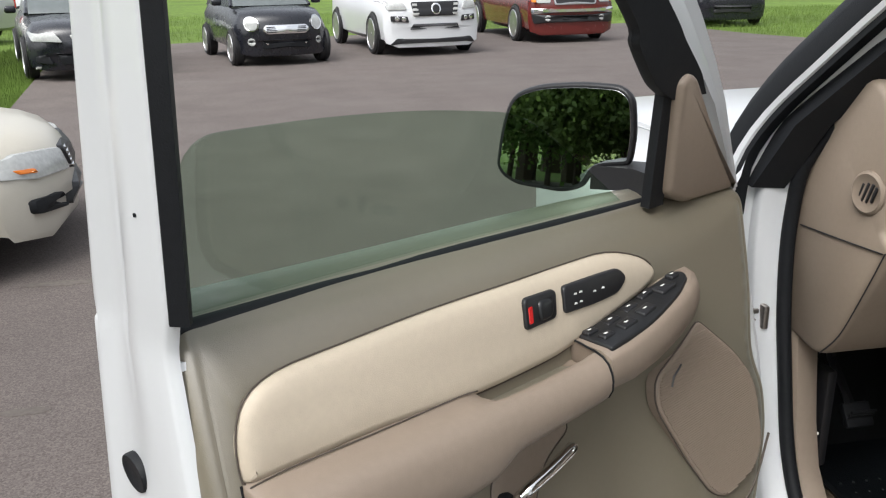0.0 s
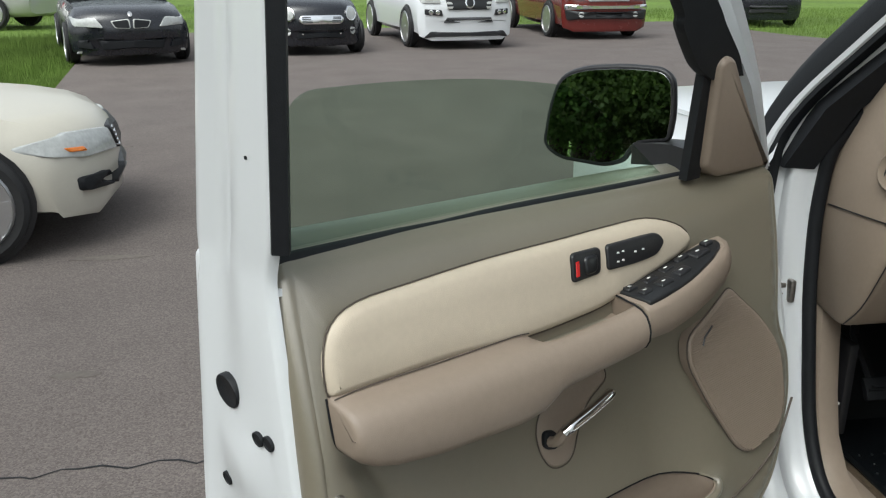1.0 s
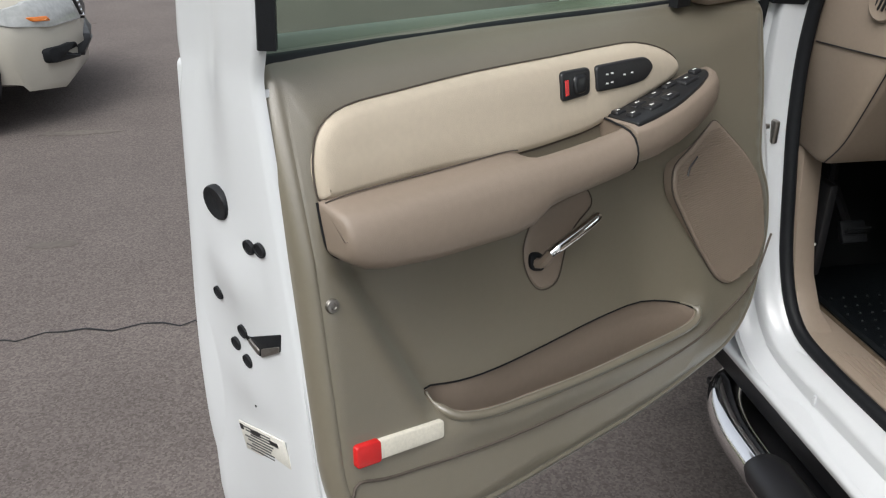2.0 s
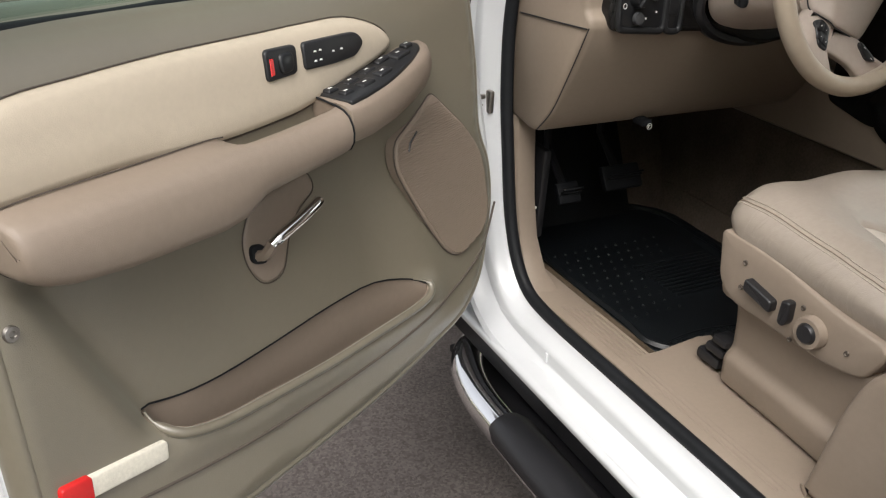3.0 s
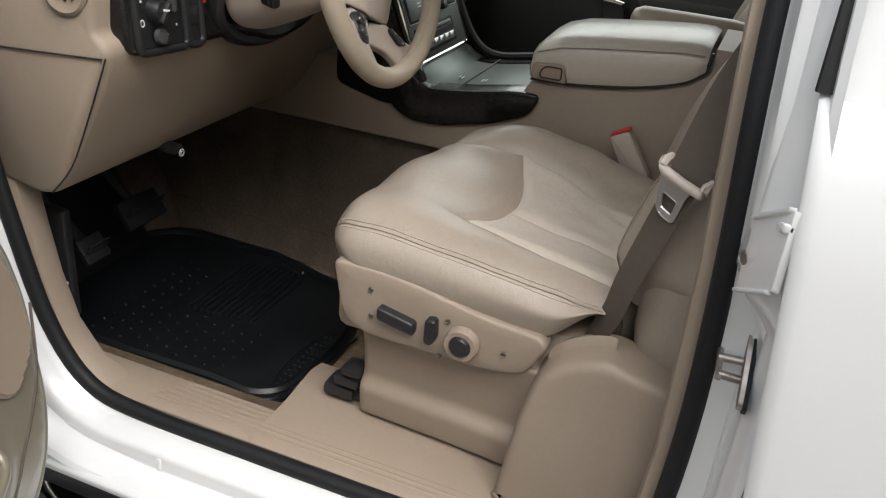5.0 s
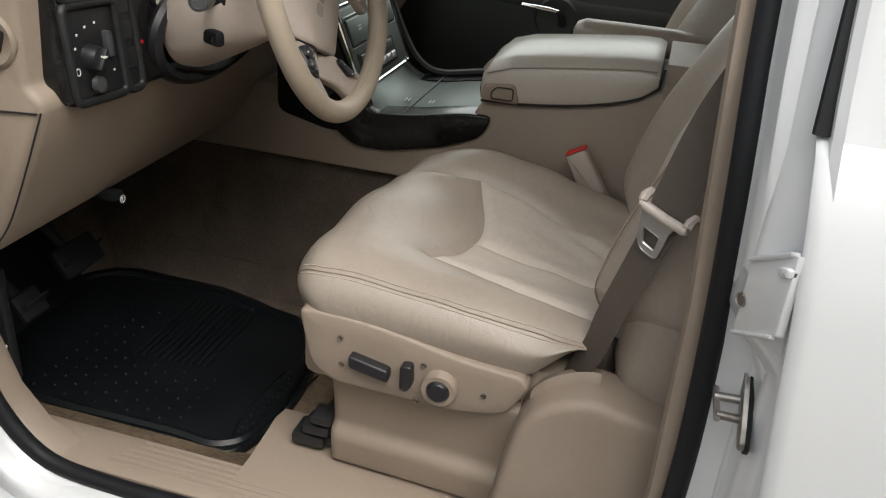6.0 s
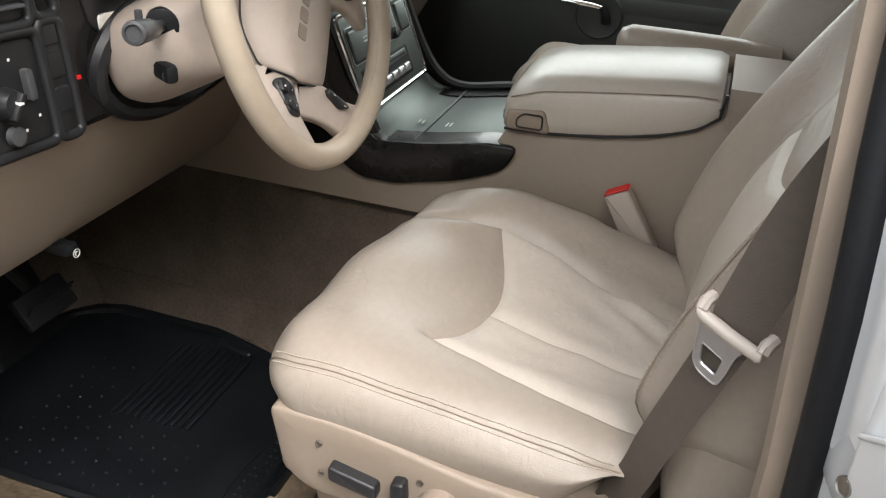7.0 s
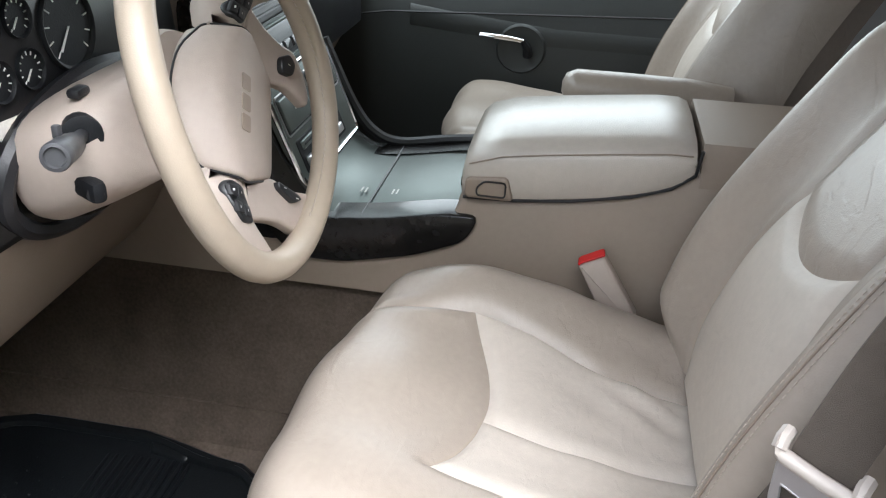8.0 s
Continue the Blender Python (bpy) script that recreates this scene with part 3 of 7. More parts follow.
def mat_rows():
    """The mat as rows from back to front, each as wide as the outline there."""
    rows = []
    for v in [-0.4055, -0.404, -0.395, -0.38, -0.36, -0.33, -0.29, -0.24, -0.18, -0.10, 0.0, 0.05, 0.10, 0.15, 0.195]:
        cuts = []
        for (a, b), (c, d) in zip(outline, list(outline[1:]) + [outline[0]]):
            if (b > v) != (d > v):
                cuts.append(a + (c - a) * (v - b) / (d - b))
        lo, hi = min(cuts), max(cuts)
        rows.append([mat_at(lo, v, 0.0), mat_at(lo, v, 0.008), mat_at(lo + 0.004, v, 0.012)] + [mat_at(lo + (hi - lo) * k / 8, v, 0.012) for k in range(1, 8)] + [mat_at(hi - 0.004, v, 0.012), mat_at(hi, v, 0.008), mat_at(hi, v, 0.0)])
    return rows


part("sheet", loft(mat_rows()), "matt", mat_floor)
part("toe_flap", grid(lambda u, v: (0.14 + 0.42 * u, 0.150 + 0.19 * v, 0.518 + 0.37 * v), 4, 6), "matt", mat_floor)
rim = [mat_at(q[0], q[1], 0.014) for q in inset(outline, 0.02)]
part("raised_rim", tube(rim, 0.009, 6, True), "matt", mat_floor)
bar = part("groove_bar", rbox((0, 0, 0), (0.22, 0.0075, 0.009), 0.003), "matt", mat_floor)
bar.matrix_basis = pose(0.510, -0.060, 0.519)
for k in range(1, 11):
    share("groove_bar", bar, pose(0.510 + 0.001 * k, -0.060 - 0.0142 * k, 0.519), mat_floor)
part("edge_block", pad(rounded([(0.632, -0.125), (0.655, -0.122), (0.640, -0.200), (0.622, -0.196)], 0.006, 3), mat_at, 0.020, 0.004, 0.006, 3), "matt", mat_floor)
stud = part("stud", lathe([(0.001, 0.0034), (0.0018, 0.0029), (0.0026, 0.0012), (0.0030, -0.002)], facing((0, 0, 0), (0, 0, 1), (0, 1, 0)), 8), "matt", mat_floor)
stud.matrix_basis = pose(0.235, -0.30, 0.5175)
for k in range(1, 120):
    u, v = 0.235 + 0.030 * (k % 12) + 0.015 * ((k // 12) % 2), -0.24 + 0.032 * (k // 12)
    if u > 0.385 and v < -0.045:
        continue
    share("stud", stud, pose(*mat_at(u, v, 0.0125)), mat_floor)
knob = part("knob", lathe([(0.001, 0.003), (0.0035, 0.002), (0.0045, 0.0)], None, 6), "matt", mat_floor)
knob.matrix_basis = pose(0.235, -0.350, 0.517)
for k in range(1, 60):
    share("knob", knob, pose(0.235 + 0.016 * (k % 15), -0.350 - 0.011 * (k // 15) + 0.006 * ((k % 15) > 12), 0.517), mat_floor)
for v in (-0.335, -0.395):
    part("edge_rib", tube([mat_at(0.225 + 0.03 * k, v + 0.012 * math.cos(0.5 * (k - 4)) - 0.012, 0.013) for k in range(9)], 0.0025, 6), "matt", mat_floor)
tunnel = thing("carpet", "brown carpet over floor and transmission tunnel, worn and stained", "carpet", kind="structure")
part("tunnel_cover", loft([[(x, y, z) for x, z in ((0.60, 0.49), (0.684, 0.53), (0.70, 0.62), (0.718, 0.80), (0.73, 0.90), (0.99, 0.90), (1.03, 0.62), (1.12, 0.49))] for y in (0.34, 0.1, -0.3, -1.2)]), "carpet", tunnel)
part("tunnel_foot", loft([[(x, y, z) for x, z in ((0.585, 0.505), (0.665, 0.510), (0.682, 0.536), (0.692, 0.600), (0.705, 0.600), (0.69, 0.50), (0.58, 0.49))] for y in (0.20, 0.05, -0.2, -0.5)]), "carpet", tunnel)
part("toe_board", grid(lambda u, v: (0.10 + 0.62 * u, 0.16 + 0.20 * v, 0.50 + 0.40 * v), 4, 4), "carpet", tunnel)
part("floor_carpet", grid(lambda u, v: (0.20 + 0.46 * u, -0.46 + 0.20 * v, 0.506 - 0.003 * v), 6, 4), "worncarpet", tunnel)
part("sill_carpet", grid(lambda u, v: (0.134 + 0.10 * u, -0.50 + 0.58 * v, 0.566 - 0.060 * u), 6, 8), "worncarpet", tunnel)

# ---- the open driver door, in the frame of the closed door, swung out about its hinge ----
door = thing("driver_door", "white front door swung open with beige trim panel and half-lowered window", "car door", (0, 0, 0), -57.7)


def D(y, z, w=0.0):
    """A place on the leaning trim face of the door; w: proud of it."""
    return (-0.25 * (z - 1.2) + w, y, z)


def DP(u, v, w):
    return D(u, v, w)


# outer shell: skin and shut faces, narrower at belt than at the sill
def skin(z):
    return -0.160 - 0.036 * smooth01(0.55, 0.95, z)


SHELL = [(-1.100, 1.212), (-1.106, 1.10), (-1.114, 0.95), (-1.126, 0.80), (-1.130, 0.70), (-1.118, 0.598), (-1.04, 0.612), (-0.94, 0.622), (-0.55, 0.614), (-0.30, 0.626), (-0.19, 0.675), (-0.105, 0.785), (-0.088, 0.90), (-0.088, 1.0), (-0.088, 1.12), (-0.085, 1.165), (-0.13, 1.180), (-0.35, 1.184), (-0.8, 1.196)]
shell_line = [(q[0], q[1]) for q in rounded(SHELL, [0.008, 0.06, 0.06, 0.05, 0.04, 0.03, 0.04, 0.05, 0.1, 0.05, 0.05, 0.04, 0.04, 0.05, 0.04, 0.02, 0.02, 0.1, 0.1], 4)]


def low(y, z):
    """The outer skin stops short of the window sill."""
    return min(z, 1.160) if y > -1.075 else z

part("shell", loft([[(-0.25 * (z - 1.2) - 0.075, y, z) for y, z in inset(shell_line, 0.035)],
                    [(-0.25 * (z - 1.2) - 0.026, y, z) for y, z in inset(shell_line, 0.012)],
                    [(-0.25 * (z - 1.2) - 0.026, y, z) for y, z in inset(shell_line, 0.004)],
                    [(0.55 * skin(z) - 0.02, y, low(y, z)) for y, z in inset(shell_line, 0.008)],
                    [(skin(z) + 0.022, y, low(y, z)) for y, z in shell_line],
                    [(skin(z) + 0.012, y, low(y, z)) for y, z in inset(shell_line, -0.003)],
                    [(skin(z), y, low(y, z)) for y, z in inset(shell_line, -0.003)],
                    [(skin(z) - 0.003, y, low(y, z)) for y, z in inset(shell_line, 0.01)]]), "white", door)


def shut_y(z):
    """How far back the shut face lies at a height."""
    if z > 1.232:
        return -1.101
    return -1.101 - 0.0505 * (1.232 - z) + 0.10 * max(0.0, 0.62 - z)


def post_out(z):
    return -0.198 + 0.19 * (z - 1.206) if z > 1.206 else skin(z) - 0.002 * smooth01(0.0, 0.06, 1.206 - z)


def post_in(z):
    high, base = -0.014 + 0.08 * (z - 1.26), -0.25 * (z - 1.2) - 0.024
    k = smooth01(1.20, 1.262, z)
    return high * k + base * (1 - k)


def shut_face(z):
    """One level of the pressed shut face: outer hem, swage, broad centre, step to the trim."""
    a, b, y = post_out(z), post_in(z), shut_y(z)
    k = smooth01(1.0, 1.3, z)
    m = 0.009 * math.exp(-((z - 0.975) / 0.045) ** 2) + 0.004 * math.exp(-((z - 0.83) / 0.03) ** 2)
    d = 0.010 * math.exp(-((z - 1.205) / 0.022) ** 2) - 0.009 * math.exp(-((z - 0.79) / 0.030) ** 2)
    w = b - a
    return [(a, y + 0.012, z), (a + 0.002 + d, y - 0.001, z), (a + 0.010 + d, y - 0.004, z), (a + 0.020, y - 0.001 - 0.003 * k, z), (a + 0.20 * w, y + 0.002 + 0.003 * k, z), (a + 0.32 * w, y + 0.003 + 0.004 * k - m, z),
            (a + 0.45 * w, y + 0.002 + 0.002 * k - m, z), (a + 0.56 * w, y - 0.004 * k - m, z), (a + 0.74 * w, y - 0.004 * k, z), (a + 0.82 * w, y + 0.002 * k, z), (b - 0.010, y + 0.001, z), (b - 0.002, y + 0.004, z), (b, y + 0.014, z), (b - 0.05, y + 0.028, z), (a + 0.01, y + 0.036, z)]


levels = [0.590, 0.60, 0.62, 0.655, 0.69, 0.74, 0.78, 0.81, 0.83, 0.85, 0.89, 0.92, 0.945, 0.96, 0.975, 0.99, 1.005, 1.03, 1.08, 1.13, 1.17, 1.185, 1.195, 1.205, 1.215, 1.225, 1.24, 1.262, 1.30, 1.40, 1.55, 1.68]
part("shut_face", loft([shut_face(z) for z in levels]), "white", door, "white pressed shut face with a dented hem", sharp=60)


def shut(x, z, out=0.0):
    """A place on the shut face."""
    ring = shut_face(z)[1:12]
    y = ring[0][1] if x < ring[0][0] else ring[-1][1]
    for p, q in zip(ring, ring[1:]):
        if p[0] <= x <= q[0]:
            y = p[1] + (q[1] - p[1]) * (x - p[0]) / max(1e-6, q[0] - p[0])
    return (x, y - out, z)


for name, x, z, r in (("jamb_plug", -0.122, 1.056, 0.021), ("bolt", -0.048, 1.025, 0.0088), ("bolt", -0.0255, 1.029, 0.0088), ("bolt", -0.130, 0.934, 0.0085), ("bolt", -0.075, 0.903, 0.0085), ("bolt", -0.096, 0.876, 0.0085), ("bolt", -0.065, 0.866, 0.0085)):
    part(name, lathe([(r * 0.2, 0.001), (r * 0.7, 0.001), (r * 0.78, 0.002), (r * 0.95, 0.002), (r, 0.0), (r, -0.012)], facing(shut(x, z, 0.0045 if r > 0.015 else 0.0012), (0, -1, -0.05)) @ Matrix.Diagonal((1.3, 1.0, 1.0, 1.0)), 18), "rubber", door, "round black rubber plug" if r > 0.015 else "")
lt = part("latch", pad(rounded([(-0.077, 0.899), (-0.055, 0.905), (0.012, 0.938), (0.010, 0.914), (-0.036, 0.887)], 0.003, 3), shut, 0.0015, 0.0005, -0.012, 2), "rubber", door, "dark latch slot with steel claw")
part("latch_claw", join(pad(rounded([(-0.030, 0.888), (0.009, 0.913), (0.010, 0.922), (-0.030, 0.900)], 0.003, 3), shut, 0.003, 0.001, 0.0, 2), pad(rounded([(-0.060, 0.896), (-0.036, 0.888), (-0.034, 0.896), (-0.058, 0.902)], 0.003, 3), shut, 0.003, 0.001, 0.0, 2)), "steel", lt)
part("paint_chip", pad(rounded([(-0.052, 0.807), (-0.049, 0.807), (-0.049, 0.810), (-0.052, 0.810)], 0.001, 2), shut, 0.001, 0.0004, 0.0, 1), "rubber", door)
part("paint_chip", pad(rounded([(-0.048, 1.348), (-0.045, 1.348), (-0.045, 1.352), (-0.048, 1.352)], 0.001, 2), shut, 0.001, 0.0004, 0.0, 1), "rubber", door)
lab_turn = pose(0, 0, 0, 3, -16, 0)
lab = part("tyre_label", rbox((-0.036, -1.1250, 0.757), (0.118, 0.002, 0.042), 0.0008, lab_turn), "paper", door, "worn printed paper label")
random.seed(11)
for k in range(8):
    a, v = random.uniform(-0.006, 0.006), 0.016 - 0.0046 * k
    q = lab_turn @ Vector((-0.012 + a, -0.0014, v))
    part("print_line", rbox(Vector((-0.036, -1.1250, 0.757)) + q, (0.074 - 0.012 * (k % 3), 0.0006, 0.0017), 0.0, lab_turn), "grey", lab)
for u, v, a, b in ((-0.052, 0.014, 0.008, 0.008), (-0.015, 0.013, 0.024, 0.007), (0.030, 0.010, 0.020, 0.006)):
    part("print_block", rbox(Vector((-0.036, -1.1250, 0.757)) + lab_turn @ Vector((u, -0.0015, v)), (a, 0.0006, b), 0.0, lab_turn), "dark", lab)

# window frame: rear post, header, sloping front member, glass run
heights = (1.252, 1.28, 1.36, 1.50, 1.68)


def run_in(z):
    return -0.002 + 0.08 * (z - 1.26)


part("glass_run", loft([[(post_in(max(z, 1.262)) + 0.08 * min(0.0, z - 1.262) + 0.001, -1.099, z), (run_in(z) - 0.002, -1.092, z), (run_in(z) + 0.002, -1.086, z), (run_in(z) - 0.006, -1.079, z), (run_in(z) - 0.066, -1.066, z), (run_in(z) - 0.092, -1.068, z), (run_in(z) - 0.07, -1.080, z)] for z in heights]), "rubber", door, "black rubber glass channel")


def bar_x(z):
    return -0.022 + 0.14 * (z - 1.2)


front_bar = [(-0.103, -0.066, 1.19), (-0.155, -0.112, 1.26), (-0.226, -0.172, 1.352), (-0.300, -0.228, 1.42), (-0.377, -0.288, 1.485), (-0.55, -0.44, 1.63), (-0.62, -0.52, 1.68)]
part("front_post", loft([[(bar_x(z), a, z), (bar_x(z) - 0.005, 0.55 * a + 0.45 * b, z), (bar_x(z) - 0.014, 0.35 * a + 0.65 * b, z), (bar_x(z) - 0.014, b, z), (bar_x(z) - 0.07, b + 0.01, z), (bar_x(z) - 0.075, a, z)] for a, b, z in front_bar]), "white", door, sharp=30)
chan = curve_through([(-0.262, -0.345, 1.372), (-0.275, -0.380, 1.389), (-0.290, -0.406, 1.408), (-0.345, -0.450, 1.455), (-0.382, -0.470, 1.490), (-0.55, -0.63, 1.63)], 5)
part("front_channel", loft([[(bar_x(z) + 0.002, a + 0.002, z), (bar_x(z) + 0.002, b, z), (bar_x(z) - 0.008, b - 0.004, z), (bar_x(z) - 0.016, b, z), (bar_x(z) - 0.016, a + 0.002, z)] for a, b, z in chan]), "rubber", door)
part("divider_bar", loft([[(-0.022 + 0.12 * (z - 1.2), y + a, z) for a in (0.0, 0.036)] + [(-0.040 + 0.12 * (z - 1.2), y + a, z) for a in (0.034, 0.004)] for z, y in ((1.21, -0.352), (1.30, -0.358), (1.40, -0.364))]), "rubber", door, sharp=20)
part("header", tube(curve_through([(0.03, -0.52, 1.66), (0.03, -0.72, 1.715), (0.0, -0.95, 1.715), (-0.02, -1.08, 1.66)], 4), 0.028, 8), "white", door)
part("belt_strip", loft([[(-0.062, y, z - 0.02), (-0.062, y, z + 0.001), (-0.057, y, z + 0.003), (-0.050, y, z + 0.001), (-0.046, y, z - 0.004), (-0.046, y, z - 0.02)] for y, z in ((-1.085, 1.2335), (-0.7, 1.2260), (-0.33, 1.2125), (-0.20, 1.205))]), "rubber", door)
pane_line = rounded([(-1.075, 1.19), (-1.072, 1.36), (-1.05, 1.414), (-0.92, 1.414), (-0.77, 1.405), (-0.62, 1.383), (-0.55, 1.345), (-0.47, 1.29), (-0.345, 1.205), (-0.345, 1.19)], [0, 0.03, 0.03, 0.1, 0.1, 0.08, 0.06, 0.06, 0, 0], 5)
part("window_pane", loft([[(-0.064 + 0.15 * (z - 1.22) + w, y, z) for y, z in inset(pane_line, i)] for w, i in ((-0.002, 0.001), (-0.001, 0.0), (0.001, 0.0), (0.002, 0.001))]), "pane", door, "green-tinted window glass half lowered").visible_shadow = False

# mirror on the outside of the door
MIRROR = [(-0.354, 1.222), (-0.349, 1.290), (-0.334, 1.346), (-0.286, 1.366), (-0.207, 1.375), (-0.136, 1.374), (-0.113, 1.356), (-0.104, 1.30), (-0.107, 1.250), (-0.168, 1.238), (-0.184, 1.205), (-0.220, 1.190), (-0.312, 1.192), (-0.341, 1.205)]


def MP(u, v, w):
    """On the mirror, which is turned towards the driver."""
    return (u + 0.28 * w, -0.300 - 0.95 * w + 0.21 * (u + 0.21) + 0.09 * (v - 1.28), v)


mir_line = rounded(MIRROR, [0.03, 0.03, 0.03, 0.03, 0.03, 0.025, 0.02, 0.03, 0.012, 0.015, 0.012, 0.03, 0.03, 0.02], 4)
mir = part("side_mirror", loft([[MP(q[0], q[1], w) for q in inset([Vector(p) for p in mir_line], i)] for w, i in ((-0.085, 0.050), (-0.075, 0.030), (-0.05, 0.014), (-0.02, 0.003), (-0.008, 0.0), (-0.002, 0.002), (0.0, 0.006), (-0.002, 0.010))]), "black", door, "black side mirror housing", sharp=60)
part("mirror_glass", pad(inset([Vector(q) for q in mir_line], 0.008), MP, -0.0005, 0.0005, -0.01, 1), "mirror", mir, "mirror glass reflecting trees")
part("mirror_arm", loft([[(x, y + a, z + b) for a, b in ((-0.02, -0.022), (-0.02, 0.016), (0.04, 0.016), (0.04, -0.022))] for x, y, z in ((-0.040, -0.300, 1.236), (-0.085, -0.290, 1.238), (-0.13, -0.280, 1.232), (-0.175, -0.275, 1.225))]), "black", mir)
part("sail_panel", pad(rounded([(-0.324, 1.229), (-0.273, 1.206), (-0.119, 1.203), (-0.226, 1.312), (-0.306, 1.402), (-0.326, 1.409), (-0.345, 1.397)], [0.01, 0.01, 0.01, 0.08, 0.012, 0.012, 0.02], 4), lambda u, v, w: (-0.022 + 0.14 * (v - 1.2) + w, u, v), 0.012, 0.010, -0.02, 4), "rest", door, "taupe corner cover by the mirror", sharp=60)

# main trim panel: a sheet with a scooped lower field and a raised foot
PANEL = rounded([(-1.088, 1.247), (-0.72, 1.238), (-0.325, 1.223), (-0.108, 1.206), (-0.118, 1.05), (-0.143, 0.94), (-0.120, 0.885), (-0.130, 0.80), (-0.21, 0.69), (-0.30, 0.640), (-0.55, 0.622), (-0.93, 0.640), (-1.10, 0.675), (-1.122, 0.76), (-1.106, 0.98)], [0.034, 0.2, 0.2, 0.034, 0.05, 0.03, 0.03, 0.05, 0.05, 0.05, 0.1, 0.1, 0.06, 0.05, 0.05], 6)


def inside(poly, y, z):
    hit = False
    for i in range(len(poly)):
        (y0, z0), (y1, z1) = poly[i - 1], poly[i]
        if (z0 > z) != (z1 > z) and y < (y1 - y0) * (z - z0) / (z1 - z0) + y0:
            hit = not hit
    return hit


POCKET = [(-0.950, 0.816), (-0.89, 0.800), (-0.823, 0.790), (-0.72, 0.786), (-0.60, 0.784), (-0.493, 0.776), (-0.425, 0.760), (-0.400, 0.747), (-0.415, 0.738), (-0.455, 0.735), (-0.56, 0.741), (-0.682, 0.750), (-0.78, 0.761), (-0.846, 0.769), (-0.915, 0.785), (-0.945, 0.800)]
poc_line = [(p[0], p[1]) for p in curve_through(POCKET, 3, True)]


def shoulder(y, z):
    """How far the top of the panel rolls back to the glass."""
    k = max(0.0, (z - 1.160 + 0.020 * smooth01(-0.9, -0.3, y)) / 0.070)
    return 0.040 * min(k, 1.2) ** 2.2 * smooth01(-0.10, -0.30, y)


def scoop(y, z):
    """Depth of the soft hollow below the arm rest, of the pocket's lip and of the shoulder that rolls back to the glass."""
    mid = 0.796 - 0.022 * smooth01(-0.94, -0.80, y) - 0.024 * smooth01(-0.85, -0.45, y)
    left = smooth01(-1.075 + 0.42 * max(0.0, 1.02 - z), -1.02 + 0.42 * max(0.0, 1.02 - z), y)
    right = 1 - smooth01(-0.52, -0.34, y)
    low = smooth01(mid - 0.010, mid + 0.012, z)
    lip = 0.011 * math.exp(-((z - mid + 0.026) / 0.026) ** 2) * smooth01(-1.0, -0.9, y) * (1 - smooth01(-0.42, -0.34, y))
    return -0.036 * left * right * low * (1 - smooth01(0.99, 1.05, z)) + lip + 0.008 * (1 - smooth01(0.66, 0.78, z)) - shoulder(y, z)


def field(poly, height, place, step=0.014, rim=0.012, thick=0.02, hole=(), edge=()):
    """A sheet over an outline, shaped by height(u, v), with rounded rims turned back by thick."""
    bm = bmesh.new()
    q = [Vector((p[0], p[1])) for p in poly]
    rings = [[bm.verts.new(place(p[0], p[1], height(p[0], p[1]) - d)) for p in inset(q, i)] for d, i in (edge or ((thick, 0.0), (rim, 0.0), (rim * 0.3, rim * 0.3), (0.0, rim)))]
    n = len(q)
    for a, b in zip(rings, rings[1:]):
        for k in range(n):
            bm.faces.new((a[k], a[(k + 1) % n], b[(k + 1) % n], b[k]))
    core, flat = inset(q, rim), {}
    from mathutils.geometry import delaunay_2d_cdt
    u0, u1 = min(p[0] for p in core), max(p[0] for p in core)
    v0, v1 = min(p[1] for p in core), max(p[1] for p in core)
    pts, shrunk = list(core), inset(q, rim + step * 0.6)
    wide_hole = inset([Vector(p) for p in hole], -step * 0.5) if hole else ()
    pts += [Vector(p) for p in hole]
    ties = [(n + k, n + (k + 1) % len(hole)) for k in range(len(hole))]
    for i in range(int((u1 - u0) / step) + 1):
        for j in range(int((v1 - v0) / step) + 1):
            c = (u0 + step * (i + 0.5 * (j % 2)), v0 + step * j)
            if inside(shrunk, *c) and not (hole and inside(wide_hole, *c)):
                pts.append(Vector(c))
    vs, _, fs, _, _, _ = delaunay_2d_cdt(pts, ties, [list(range(n))], 1, 1e-6)
    made = {}
    for k, p in enumerate(vs):
        near = min(range(n), key=lambda m: (core[m] - p).length_squared) if k < n + 8 else None
        if near is not None and (core[near] - p).length < 1e-5:
            made[k] = rings[-1][near]
        else:
            made[k] = bm.verts.new(place(p[0], p[1], height(p[0], p[1])))
    for f in fs:
        mid = sum((vs[k] for k in f), Vector((0, 0))) / 3
        if len({made[k] for k in f}) == 3 and not (hole and inside(hole, *mid)):
            try:
                bm.faces.new([made[k] for k in f])
            except ValueError:
                pass
    return bm


part("trim_panel", field(PANEL, scoop, DP, 0.014, 0.024, 0.040, poc_line, ((0.050, 0.004), (0.030, 0.0), (0.015, 0.002), (0.007, 0.007), (0.002, 0.013), (0.0005, 0.017), (0.0025, 0.0205), (0.0, 0.024))), "trim", door, "olive-beige moulded vinyl trim panel", sharp=60)
INSERT = [(-1.066, 1.10), (-1.063, 1.136), (-1.047, 1.167), (-1.008, 1.182), (-0.93, 1.185), (-0.808, 1.187), (-0.663, 1.184), (-0.56, 1.182), (-0.481, 1.178), (-0.419, 1.160), (-0.393, 1.138), (-0.41, 1.118), (-0.50, 1.10), (-0.60, 1.082), (-0.66, 1.078), (-0.77, 1.078), (-0.90, 1.088), (-1.00, 1.090), (-1.045, 1.090), (-1.060, 1.092)]
part("padded_insert", field([(p[0], p[1]) for p in curve_through(INSERT, 3, True)], lambda u, v: 0.011 - 0.9 * shoulder(u, v), DP, 0.02, 0.012, 0.02), "insert", door, "smooth cream leather insert", sharp=60)

